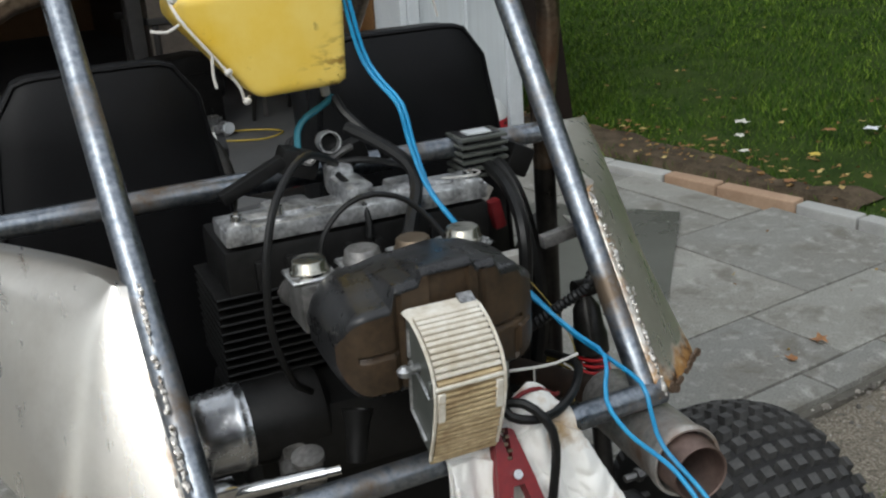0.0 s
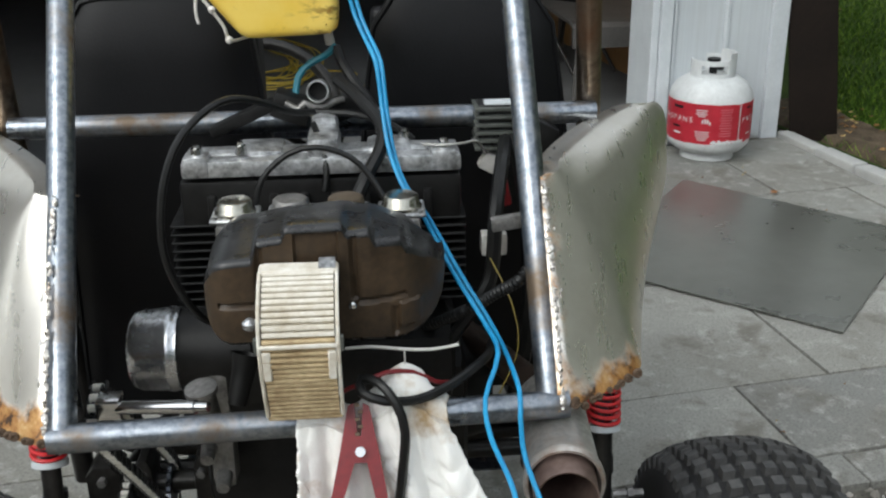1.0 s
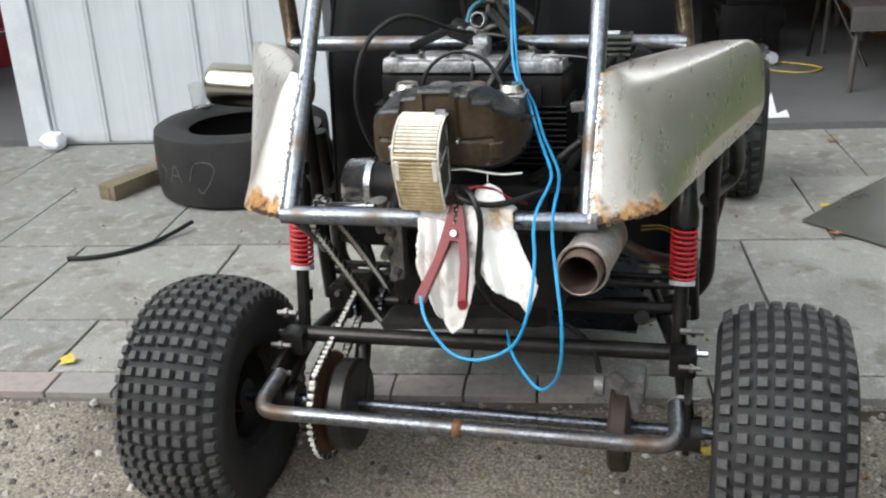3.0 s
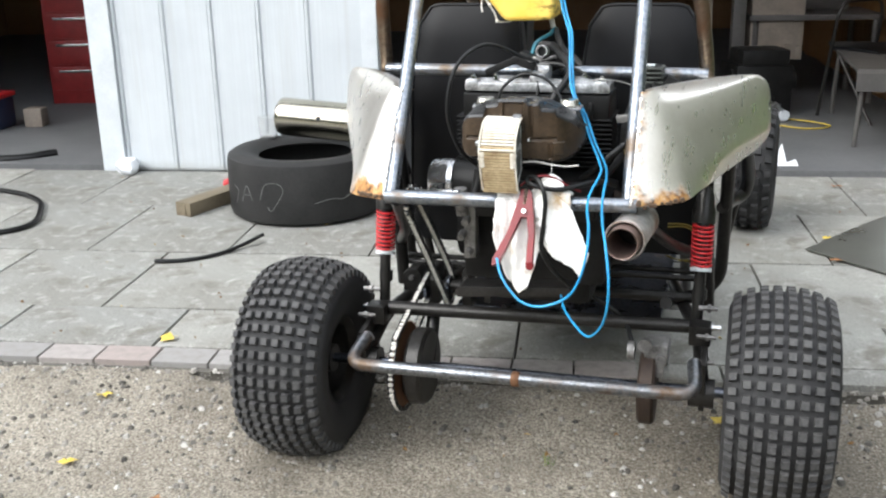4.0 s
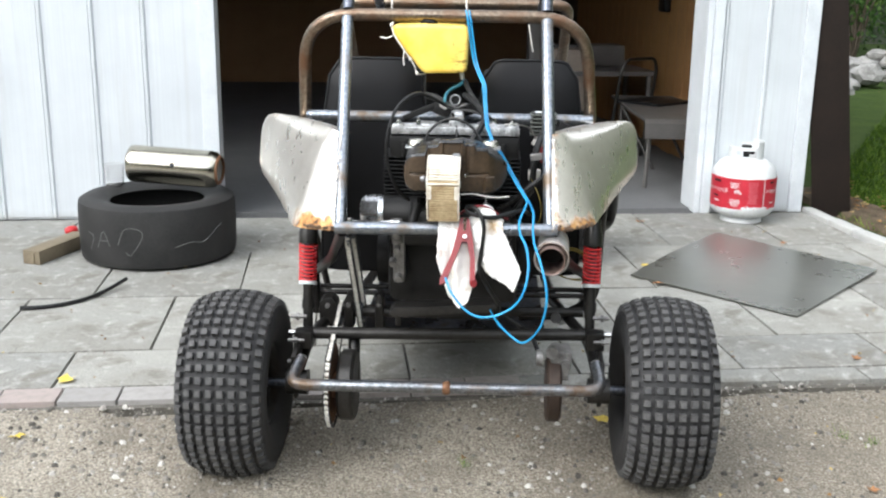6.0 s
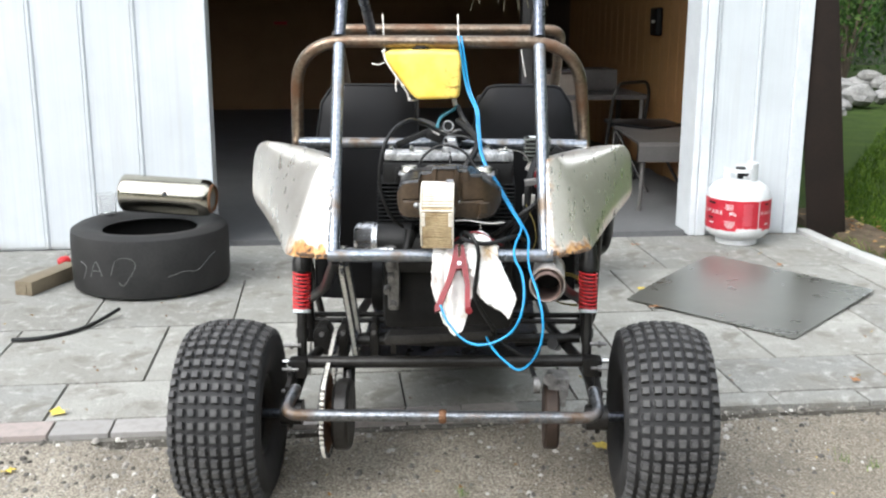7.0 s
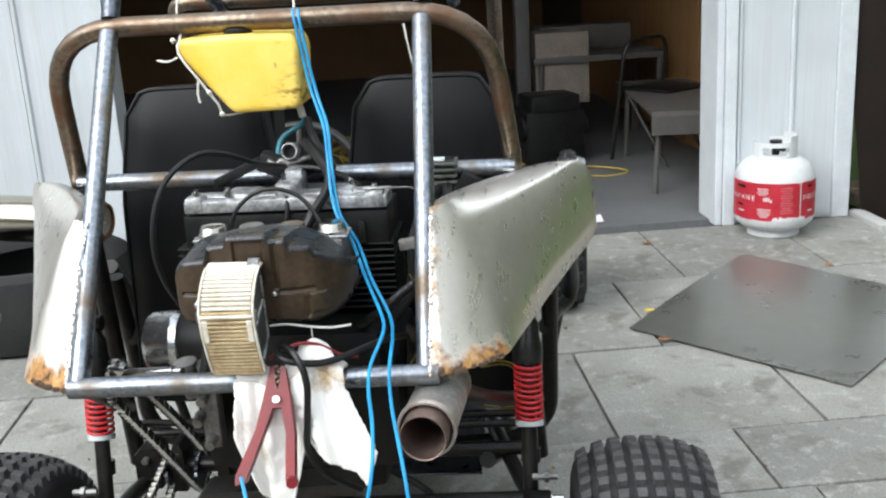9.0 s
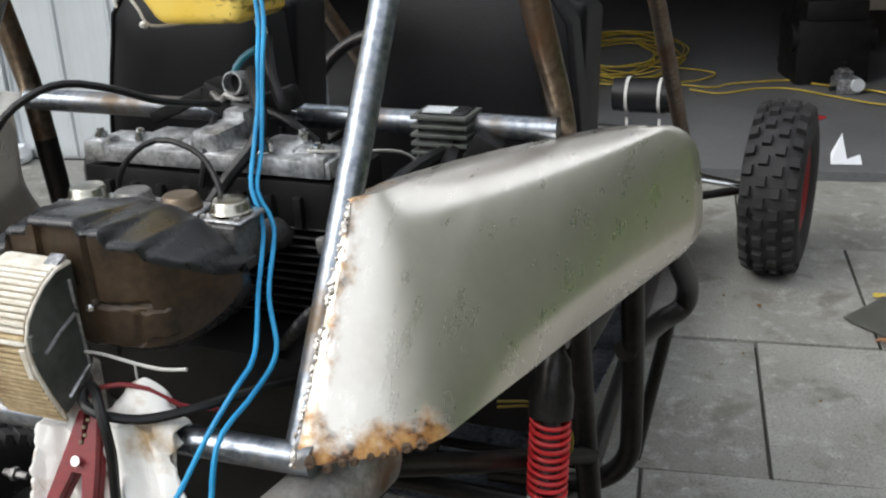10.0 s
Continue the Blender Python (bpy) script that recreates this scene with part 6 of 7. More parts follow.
def letter(bm, ch, ang, z, size):
    """One raised capital standing on the label."""
    cu = bpy.data.curves.new("letter", "FONT")
    cu.body, cu.size, cu.align_x, cu.resolution_u = ch, size, "CENTER", 2
    ob = bpy.data.objects.new("letter", cu)
    me = bpy.data.meshes.new_from_object(ob)
    first = len(bm.verts)
    bm.from_mesh(me)
    bm.verts.ensure_lookup_table()
    for v in bm.verts[first:]:
        q = ang + v.co.x / R
        v.co = ((R + 0.0028) * math.cos(q), (R + 0.0028) * math.sin(q), z + v.co.y)
    bpy.data.objects.remove(ob)
    bpy.data.meshes.remove(me)
    bpy.data.curves.remove(cu)


bm = bmesh.new()
rnd = random.Random(5)
for start in (-220, -91):   # the word round the label
    for k, ch in enumerate("PROPANE"):
        letter(bm, ch, radians(start + k * 9.0), 0.170, 0.030)
for k, w in enumerate((0.046, 0.040, 0.046, 0.030)):   # lines of small print
    curved_bar(bm, radians(-152), 0.222 - 0.008 * k, w, 0.0032)
for k, w in enumerate((0.056, 0.050, 0.056, 0.044, 0.034)):
    curved_bar(bm, radians(-150), 0.135 - 0.008 * k, w, 0.0030)
for k in range(4):
    curved_bar(bm, radians(-150 + k * 3.2), 0.176 + rnd.uniform(-0.005, 0.005), 0.006, rnd.uniform(0.006, 0.018))
for k in range(14):   # border strip
    curved_bar(bm, radians(-98), 0.095 + 0.0105 * (k + 0.5), 0.0045, 0.0105)
for k in range(16):   # torn lower edge
    curved_bar(bm, radians(-136 + k * 3), 0.094 + 0.007 * noise.noise((k * 0.8, 3, 5)), 0.012, 0.010 + 0.012 * abs(noise.noise((k * 0.9, 1, 8))))
curved_bar(bm, radians(-188), 0.120, 0.036, 0.007)
curved_bar(bm, radians(-78), 0.120, 0.030, 0.006)
tagged(part("print", bm, M["enamel"], label, "pale unreadable print", False), kind="stuff")
bm = bmesh.new()
for a, z, w, h in ((-188, 0.225, 0.05, 0.012), (-190, 0.146, 0.04, 0.008), (-80, 0.226, 0.03, 0.009)):
    curved_bar(bm, radians(a), z, w, h)
tagged(part("print", bm, M["hose"], label, "dark unreadable print", False), kind="stuff")

bm = bmesh.new()
for k in range(11):
    curved_bar(bm, radians(-119), 0.226 - 0.0105 * k, 0.050 - 0.012 * (k % 3 == 2), 0.0030)
tagged(part("print", bm, M["pink_print"], label, "faded pink print", False), kind="stuff")

# steel sheet lying on the paving
bm = bmesh.new()
cor = [Vector((1.825, 2.628, 0.008)), Vector((2.284, 2.035, 0.004)), Vector((2.935, 2.585, 0.014)), Vector((2.505, 3.33, 0.006))]
n = 12
lay = []
for z in (0.0, 0.0035):
    lay.append([[bm.verts.new(cor[0].lerp(cor[3], i / n).lerp(cor[1].lerp(cor[2], i / n), j / n) + Vector((0, 0, z + 0.010 * math.sin(math.pi * i / n) * (1 - j / n)))) for i in range(n + 1)] for j in range(n + 1)])
for j in range(n):
    for i in range(n):
        for L in lay:
            bm.faces.new((L[j][i], L[j][i + 1], L[j + 1][i + 1], L[j + 1][i]))
for k in range(n):
    for a, b in (((0, k), (0, k + 1)), ((n, k), (n, k + 1)), ((k, 0), (k + 1, 0)), ((k, n), (k + 1, n))):
        bm.faces.new((lay[0][a[0]][a[1]], lay[0][b[0]][b[1]], lay[1][b[0]][b[1]], lay[1][a[0]][a[1]]))
solo("steel_sheet", bm, M["plate"], "dark grey oily steel sheet lying on the pavers", "metal sheet")

# worn racing tyre with a steel canister on it
bm = bmesh.new()
w, r, hole = 0.280, 0.342, 0.205
prof = [(hole, -w * 0.40), (hole + 0.02, -w * 0.44), (r * 0.80, -w * 0.495), (r * 0.92, -w * 0.49), (r * 0.985, -w * 0.44), (r, -w * 0.34), (r * 1.004, 0.0), (r, w * 0.34), (r * 0.985, w * 0.44), (r * 0.92, w * 0.49), (r * 0.80, w * 0.495), (hole + 0.02, w * 0.44), (hole, w * 0.40), (hole + 0.03, w * 0.36), (r * 0.88, w * 0.40), (r * 0.95, 0), (r * 0.88, -w * 0.40), (hole + 0.03, -w * 0.36)]
lathe(bm, prof, None, 72, True)
old = thing("racing_tyre", "worn slick black tyre lying flat with chalk scribbles", "tyre", pose(-0.205, 3.22, w * 0.5, 0, 0, 0))
part("carcass", bm, M["rubber_old"], old)


def chalk(pts):
    """A chalk line on the tyre's side: (angle, height) pairs."""
    bm = bmesh.new()
    P = []
    for a, z in pts:
        rr = r * 1.006 - 0.10 * max(0, abs(z) - 0.085) ** 1.5
        P.append((rr * math.cos(radians(a)), rr * math.sin(radians(a)), z))
    sweep(bm, smooth_path(P, 0.01), 0.0016, 5)
    part("chalk_line", bm, M["chalk"], old)


chalk([(-112, -0.02), (-107, 0.045), (-97, 0.05), (-94, 0.015), (-103, -0.065), (-106, -0.05)])
chalk([(-130, -0.04), (-124, 0.03), (-119, -0.03)])
chalk([(-127, -0.01), (-121, -0.008)])
chalk([(-140, 0.02), (-134, 0.0), (-138, -0.055)])
chalk([(-72, -0.035), (-60, -0.02), (-50, -0.025), (-38, 0.02), (-32, 0.035)])

can = thing("steel_canister", "polished steel canister resting on the worn tyre", "canister", pose(0, 0, 0))
a, b = Vector((-0.322, 3.31, 0.398)), Vector((0.078, 3.21, 0.378))
L = (b - a).length
bm = bmesh.new()
lathe(bm, [(0.05, 0.004), (0.078, 0.0), (0.083, 0.006), (0.084, 0.02), (0.084, L - 0.05), (0.080, L - 0.022), (0.064, L - 0.004), (0.03, L)], frame_to(a, b), 48)
part("shell", bm, M["stainless"], can)
bm = bmesh.new()
lathe(bm, [(0.004, -0.002), (0.013, 0.0), (0.011, 0.008), (0.004, 0.010)], frame_to((-0.128, 3.185, 0.408), (-0.148, 3.10, 0.450)), 14)
part("bung", bm, M["hose"], can)
bm = bmesh.new()
lathe(bm, [(0.060, 0.0), (0.066, 0.0), (0.063, 0.008), (0.056, 0.010)], frame_to(b - (b - a).normalized() * 0.006, b + (b - a)), 30, True)
part("end_ring", bm, M["rust"], can)

# wooden block with a red tool behind it
bm = bmesh.new()
box(bm, (0, 0, 0.033), (0.085, 0.36, 0.062), bevel=0.004)
box(bm, (0.01, -0.178, 0.03), (0.012, 0.012, 0.045), bevel=0.002)
solo("wood_block", bm, M["wood"], "short weathered timber block on the pavers", "wood block", pose(-0.655, 3.22, 0, 0, 0, -24))
bm = bmesh.new()
cyl(bm, (-0.05, 0, 0.02), (0.05, 0.03, 0.02), 0.018)
solo("grey_tube", bm, M["grey_paint"], "short grey tube offcut on the pavers", "tube", pose(-0.60, 3.42, 0))

# hoses on the paving
def hose(name, pts, r, mat, label, category="hose"):
    bm = bmesh.new()
    sweep(bm, smooth_path(pts, 0.02), r, 8)
    return solo(name, bm, mat, label, category)


hose("rubber_strip", [(-0.62, 2.42, 0.008), (-0.53, 2.43, 0.007), (-0.43, 2.485, 0.007), (-0.35, 2.58, 0.012), (-0.275, 2.70, 0.03)], 0.008, M["hose"], "short black rubber hose on the pavers")
hose("air_hose", [(-2.6, 3.60, 0.012), (-2.0, 3.52, 0.012), (-1.69, 3.42, 0.012), (-1.50, 3.27, 0.012), (-1.40, 3.08, 0.012), (-1.345, 2.90, 0.012), (-1.40, 2.78, 0.012), (-1.60, 2.70, 0.012), (-2.1, 2.68, 0.012)], 0.012, M["hose"], "black air hose looped on the pavers")
hose("hose_end", [(-2.7, 4.08, 0.022), (-2.2, 4.10, 0.022), (-2.02, 4.14, 0.022), (-1.88, 4.26, 0.026)], 0.020, M["hose"], "black hose with a steel end by the door")
bm = bmesh.new()
rnd = random.Random(3)
bmesh.ops.create_icosphere(bm, subdivisions=3, radius=0.06)
for v in bm.verts:
    v.co *= 1 + 0.35 * noise.noise(v.co * 28)
    v.co.z = max(v.co.z * 0.8, -0.035)
solo("crumpled_wrap", bm, M["paper"], "crumpled white plastic at the door casing", "plastic wrap", pose(-1.30, 3.87, 0.036))
bm = bmesh.new()
lathe(bm, [(0.028, 0.0), (0.040, 0.0), (0.046, 0.10), (0.044, 0.10), (0.036, 0.006)], None, 20, True)
solo("clear_cup", bm, M["clear"], "empty clear plastic cup on the tyre", "cup", pose(-0.42, 3.42, w * 0.985))

# leaning dark board at the garage corner
bm = bmesh.new()
box(bm, (0, 0, 0.85), (0.20, 0.018, 1.75), bevel=0.003)
solo("leaning_board", bm, M["dark_board"], "dark brown board leaning at the garage corner", "board", pose(3.34, 3.74, -0.01, 0, -6.5, -22))

# kerb strip beside the paving
kerb = tagged(new("kerb", None), "pale stone and brick edging between paving and lawn", "kerb", kind="structure")
pts_k = [(3.19, 3.80), (3.185, 3.30), (3.235, 2.80), (3.275, 2.35), (3.285, 1.95), (3.27, 1.52)]
path = smooth_path([(x, y, 0) for x, y in pts_k], 0.05)
acc, last = 0.0, path[0]
kk = 0
for p in path[1:]:
    if (p - last).length > (0.21, 0.30)[kk % 2 == 0]:
        d = p - last
        bm = bmesh.new()
        box(bm, (0, 0, 0), (d.length - 0.012, random.uniform(0.065, 0.08), 0.07), bevel=0.008)
        brickish = 2.30 < p.y < 2.85
        ob = part("kerb_stone", bm, M["orange_brick"] if brickish else M["kerb"], kerb, smooth=False)
        c = (p + last) / 2
        ob.matrix_basis = pose(c.x + 0.035, c.y, -0.012 + random.uniform(-0.004, 0.006), 0, 0, math.degrees(math.atan2(d.y, d.x)))
        last = p
        kk += 1

# ---- inside the garage ----
G = M["grey_paint"]
bench = thing("bench", "low grey bench with splayed steel legs on the garage floor", "bench", pose(2.50, 4.42, 0.012, 0, 0, -8))
bm = bmesh.new()
prof_b = [(0.0, 0.30), (0.0, 0.395), (0.02, 0.412), (0.06, 0.418), (1.30, 0.418), (1.30, 0.400), (0.07, 0.400), (0.03, 0.392), (0.02, 0.30)]
lo = [bm.verts.new((-0.02, y, z)) for y, z in prof_b]
hi = [bm.verts.new((0.50, y, z)) for y, z in prof_b]
bm.faces.new(lo)
bm.faces.new(hi[::-1])
for i in range(len(prof_b)):
    j = (i + 1) % len(prof_b)
    bm.faces.new((lo[i], lo[j], hi[j], hi[i]))
part("top", bm, G, bench, smooth=False)
for x, y, dx in ((0.02, 0.04, -0.02), (0.46, 0.04, 0.02), (0.02, 1.05, -0.02), (0.46, 1.05, 0.02)):
    tube("leg", [(x, y, 0.40), (x + dx, y - 0.02, 0.0)], 0.014, G, bench)
work = thing("work_table", "grey steel work table with a raised back in the dark garage", "table", pose(2.20, 5.75, 0.012))
bm = bmesh.new()
box(bm, (0.40, 0.35, 0.56), (0.85, 0.60, 0.035), bevel=0.004)
box(bm, (0.40, 0.55, 0.66), (0.60, 0.25, 0.16), bevel=0.01)
part("top", bm, G, work)
for x in (0.02, 0.78):
    for y in (0.08, 0.62):
        tube("leg", [(x, y, 0.55), (x, y, 0.0)], 0.02, G, work)
mach = thing("machine", "dark oily machine under the work table", "machine", pose(2.18, 5.52, 0.012, 0, 0, 8))
block("body", (0, 0, 0.16), (0.36, 0.34, 0.32), E, mach, 0.02)
block("cover", (0, -0.05, 0.36), (0.30, 0.26, 0.10), E, mach, 0.02)
bm = bmesh.new()
cyl(bm, (-0.2, -0.1, 0.22), (0.2, -0.1, 0.22), 0.07)
part("motor", bm, E, mach)
small = thing("small_engine", "small pale engine casting with a finned head on the garage floor", "engine part", pose(2.24, 5.18, 0.012, 0, 0, 12))
block("crankcase", (0, 0, 0.038), (0.115, 0.10, 0.076), M["cast"], small, 0.012)
for k in range(4):
    block("fin", (-0.018, -0.01, 0.082 + 0.008 * k), (0.072, 0.064, 0.003), M["cast"], small, 0.001)
block("head", (-0.018, -0.01, 0.099), (0.046, 0.044, 0.042), M["grimy_cast"], small, 0.006)
bm = bmesh.new()
cyl(bm, (0.036, -0.066, 0.046), (0.036, 0.04, 0.046), 0.031)
part("flywheel_cover", bm, M["white"], small)
bm = bmesh.new()
cyl(bm, (-0.018, -0.01, 0.118), (-0.018, -0.012, 0.150), 0.005, None, 8)
cyl(bm, (-0.062, -0.03, 0.030), (-0.085, -0.035, 0.030), 0.012, None, 14)
part("spark_plug", bm, M["hose"], small)
bm = bmesh.new()
box(bm, (0, 0, 0.65), (0.085, 0.085, 1.30), bevel=0.008)
box(bm, (0, 0, 0.02), (0.20, 0.20, 0.04), bevel=0.006)
solo("post", bm, G, "grey steel post standing in the garage", "post", pose(2.11, 5.85, 0.012))
bm = bmesh.new()
box(bm, (0, 0, 0.22), (0.34, 0.30, 0.44), bevel=0.01)
for k in range(5):
    box(bm, (-0.14 + 0.07 * k, -0.15, 0.06), (0.04, 0.02, 0.06 + 0.02 * (k % 2)), bevel=0.004)
solo("carton", bm, M["carton"], "grey-brown torn carton beside the work table", "box", pose(2.36, 5.98, 0.30))
chair = thing("folding_chair", "dark folding chair against the plywood", "chair", pose(2.80, 5.30, 0.012, 0, 0, 30))
tube("back_tube", [(-0.18, 0.2, 0.0), (-0.18, 0.1, 0.62), (-0.14, 0.09, 0.70), (0.14, 0.09, 0.70), (0.18, 0.1, 0.62), (0.18, 0.2, 0.0)], 0.012, K, chair, "", 0.06)
block("seat", (0, -0.05, 0.42), (0.36, 0.36, 0.03), M["vinyl"], chair, 0.01)
for s in (-1, 1):
    tube("front_leg", [(s * 0.17, 0.10, 0.42), (s * 0.17, -0.22, 0.0)], 0.011, K, chair)
M["plank"] = simple("varnished_planks", (0.20, 0.10, 0.035), (0.34, 0.19, 0.075), (0.5, 0.7), 0.0, 3, 60)
plank_bm = bmesh.new()
box(plank_bm, (0, 0, 1.2), (0.018, 0.185, 2.4), bevel=0.003, seg=1)
plank_mesh = finish("plank", plank_bm, M["plank"], False)
for k in range(22):
    ob = new("plank", plank_mesh)
    ob.matrix_basis = pose(3.040, 0.80 + 0.19 * k, 0.02 + random.uniform(-0.01, 0.01), 0, 0, random.uniform(-0.4, 0.4))
    ob.parent = wall_side
cap = thing("hanging_cap", "black cloth cap with pale print hung on the planks", "cap", pose(3.080, 5.88, 1.02, 0, 0, -2))
bm = bmesh.new()
box(bm, (0, 0, 0.09), (0.05, 0.17, 0.20), bevel=0.022, seg=3)
part("crown", bm, M["vinyl"], cap)
block("print", (-0.027, 0, 0.09), (0.003, 0.07, 0.022), M["dull_white"], cap, 0.001)
bm = bmesh.new()
box(bm, (0, 0, 0), (0.15, 0.03, 0.035), bevel=0.006)
solo("reflector", bm, M["red"], "small red bar reflector on the back wall", "reflector", pose(0.345, 10.865, 1.01, 0, 0, -2))
stalks = thing("dried_stalks", "bundle of pale dried stalks hung from the garage ceiling", "dried plants", pose(1.88, 5.5, 0))
rnd_s = random.Random(8)
for k in range(11):
    x0, x1 = rnd_s.uniform(-0.05, 0.05), rnd_s.uniform(-0.28, 0.30)
    wire("stalk", [(x0, 0, 2.9), (x0 * 1.2, 0.02, 2.2), (x1 * 0.6, rnd_s.uniform(-0.1, 0.1), 1.6), (x1, rnd_s.uniform(-0.15, 0.15), rnd_s.uniform(1.18, 1.26))], 0.0035, M["straw"], stalks, "", 6, 0.08)
# coiled yellow cord
rnd = random.Random(11)
pts = []
for k in range(150):
    q = k * 0.42
    rr = 0.30 + 0.10 * math.sin(k * 0.31)
    pts.append((1.17 + rr * 0.9 * math.cos(q) + rnd.uniform(-0.03, 0.03), 6.04 + rr * 1.9 * math.sin(q) + rnd.uniform(-0.03, 0.03), 0.024 + 0.0002 * k))
pts += [(x, y, 0.022) for x, y in ((1.32, 5.78), (1.46, 5.74), (1.66, 5.59), (1.58, 5.42), (1.45, 5.34), (1.63, 5.25), (1.74, 5.34), (2.02, 5.41), (2.14, 5.32), (2.42, 5.14), (2.52, 4.98), (2.37, 4.90), (2.18, 5.05), (2.00, 5.22), (1.84, 5.22), (1.66, 5.12), (1.52, 5.20))]
hose("extension_cord", pts, 0.0045, M["cord_yellow"], "tangled yellow extension cord on the garage floor", "cord")
bm = bmesh.new()
v = [bm.verts.new(p) for p in ((0, 0, 0.004), (0.11, 0.02, 0.004), (0.10, 0.10, 0.02), (0.055, 0.055, 0.012), (0.03, 0.14, 0.09), (-0.005, 0.06, 0.03))]
bm.faces.new((v[0], v[1], v[2], v[3]))
bm.faces.new((v[0], v[3], v[4], v[5]))
sheet = solo("paper", bm, M["paper"], "folded white paper on the garage threshold", "paper", pose(1.995, 3.97, 0.012, 0, 0, -10), smooth=False)
sheet.modifiers.new("thick", "SOLIDIFY").thickness = 0.001
bm = bmesh.new()
box(bm, (0, 0, 0.004), (0.10, 0.05, 0.006), bevel=0.002, seg=1)
solo("red_scrap", bm, M["red"], "flat red plastic scrap on the garage floor", "scrap", pose(2.034, 4.697, 0.012, 0, 0, -35))
chest = thing("tool_chest", "dark red metal tool chest in the second bay", "tool chest", pose(-2.42, 6.2, 0.012, 0, 0, 4))
block("body", (0, 0, 0.53), (0.62, 0.42, 1.06), M["red_dark"], chest, 0.01)
for k in range(5):
    d = block("drawer", (0, -0.213, 0.18 + 0.185 * k), (0.56, 0.012, 0.165), M["red_dark"], chest, 0.004)
    block("handle", (0, -0.226, 0.235 + 0.185 * k), (0.46, 0.014, 0.016), M["chrome"], d, 0.003)
bm = bmesh.new()
box(bm, (0, 0, 0.10), (0.30, 0.22, 0.20), bevel=0.03)
bin_ = solo("storage_tub", bm, M["navy"], "dark blue tub with a red lid on the garage floor", "tub", pose(-2.72, 5.05, 0.012))
block("lid", (0, 0, 0.21), (0.32, 0.24, 0.03), M["red"], bin_, 0.01, "red lid")
bm = bmesh.new()
box(bm, (0, 0, 0.06), (0.12, 0.10, 0.12), bevel=0.01)
solo("carton", bm, M["carton"], "small brown carton on the garage floor", "box", pose(-2.42, 5.12, 0.012))

# small red lamp lying behind the wood block
lamp = thing("red_lamp", "small red plastic lamp lying beside the wood block", "lamp", pose(-0.643, 3.47, 0.0, 0, 0, 25))
bm = bmesh.new()
lathe(bm, [(0.004, -0.030), (0.018, -0.026), (0.024, -0.010), (0.024, 0.010), (0.017, 0.026), (0.004, 0.032)], pose(0, 0, 0.048, 0, 84, 0), 22)
part("lens", bm, M["red"], lamp)
bm = bmesh.new()
box(bm, (0, 0, 0.014), (0.050, 0.030, 0.028), bevel=0.006)
cyl(bm, (-0.02, 0, 0.016), (-0.060, -0.01, 0.012), 0.010)
part("base", bm, M["hose"], lamp, "black plastic base")

# ---- gravel, leaves, grass and far greenery ----
def scatter_mesh(name, verts, faces, mat, label, category, smooth=False):
    me = bpy.data.meshes.new(name)
    me.from_pydata(verts, [], faces)
    me.materials.append(mat)
    if smooth:
        for p in me.polygons:
            p.use_smooth = True
    return tagged(new(name, me), label, category, kind="stuff")


rnd = random.Random(21)
verts, faces = [], []
for k in range(30000):
    x, y = rnd.uniform(-2.2, 4.2), 1.50 - 2.6 * rnd.random() ** 1.5
    y += SKEW * x
    if noise.noise((x * 1.3, y * 1.3, 9)) < rnd.uniform(-0.75, 0.35):
        continue
    s = 0.0026 + 0.010 * rnd.random() ** 4.0
    h = s * rnd.uniform(0.5, 0.9)
    z = ground_height(x, y) + h * 0.3
    b = len(verts)
    a0 = rnd.uniform(0, 6.28)
    for j in range(5):
        a = a0 + j * 1.2566
        rr = s * rnd.uniform(0.75, 1.2)
        verts.append((x + rr * math.cos(a), y + rr * math.sin(a), z - h * 0.5))
    for j in range(4):
        a = a0 + 0.4 + j * 1.5708
        rr = s * rnd.uniform(0.4, 0.7)
        verts.append((x + rr * math.cos(a), y + rr * math.sin(a), z + h * rnd.uniform(0.4, 0.6)))
    faces.append((b + 5, b + 6, b + 7, b + 8))
    for j in range(5):
        t0, t1 = b + 5 + (j * 4) // 5, b + 5 + ((j + 1) * 4 // 5) % 4
        faces.append((b + j, b + (j + 1) % 5, t1, t0) if t0 != t1 else (b + j, b + (j + 1) % 5, t0))
scatter_mesh("gravel", verts, faces, M["stones"], "loose grey gravel scattered over the dirt", "gravel")


def leaf(bm, x, y, z, s, a, lobes=5):
    """A curled fallen leaf."""
    c = bm.verts.new((x, y, z + 0.004))
    ring = []
    for k in range(lobes * 2):
        q = a + math.pi * k / lobes
        rr = s * (1.0 if k % 2 else 0.55) * rnd.uniform(0.85, 1.15)
        ring.append(bm.verts.new((x + rr * math.cos(q), y + rr * 0.8 * math.sin(q), z + rnd.uniform(0.001, 0.012))))
    for k in range(len(ring)):
        bm.faces.new((c, ring[k], ring[(k + 1) % len(ring)]))


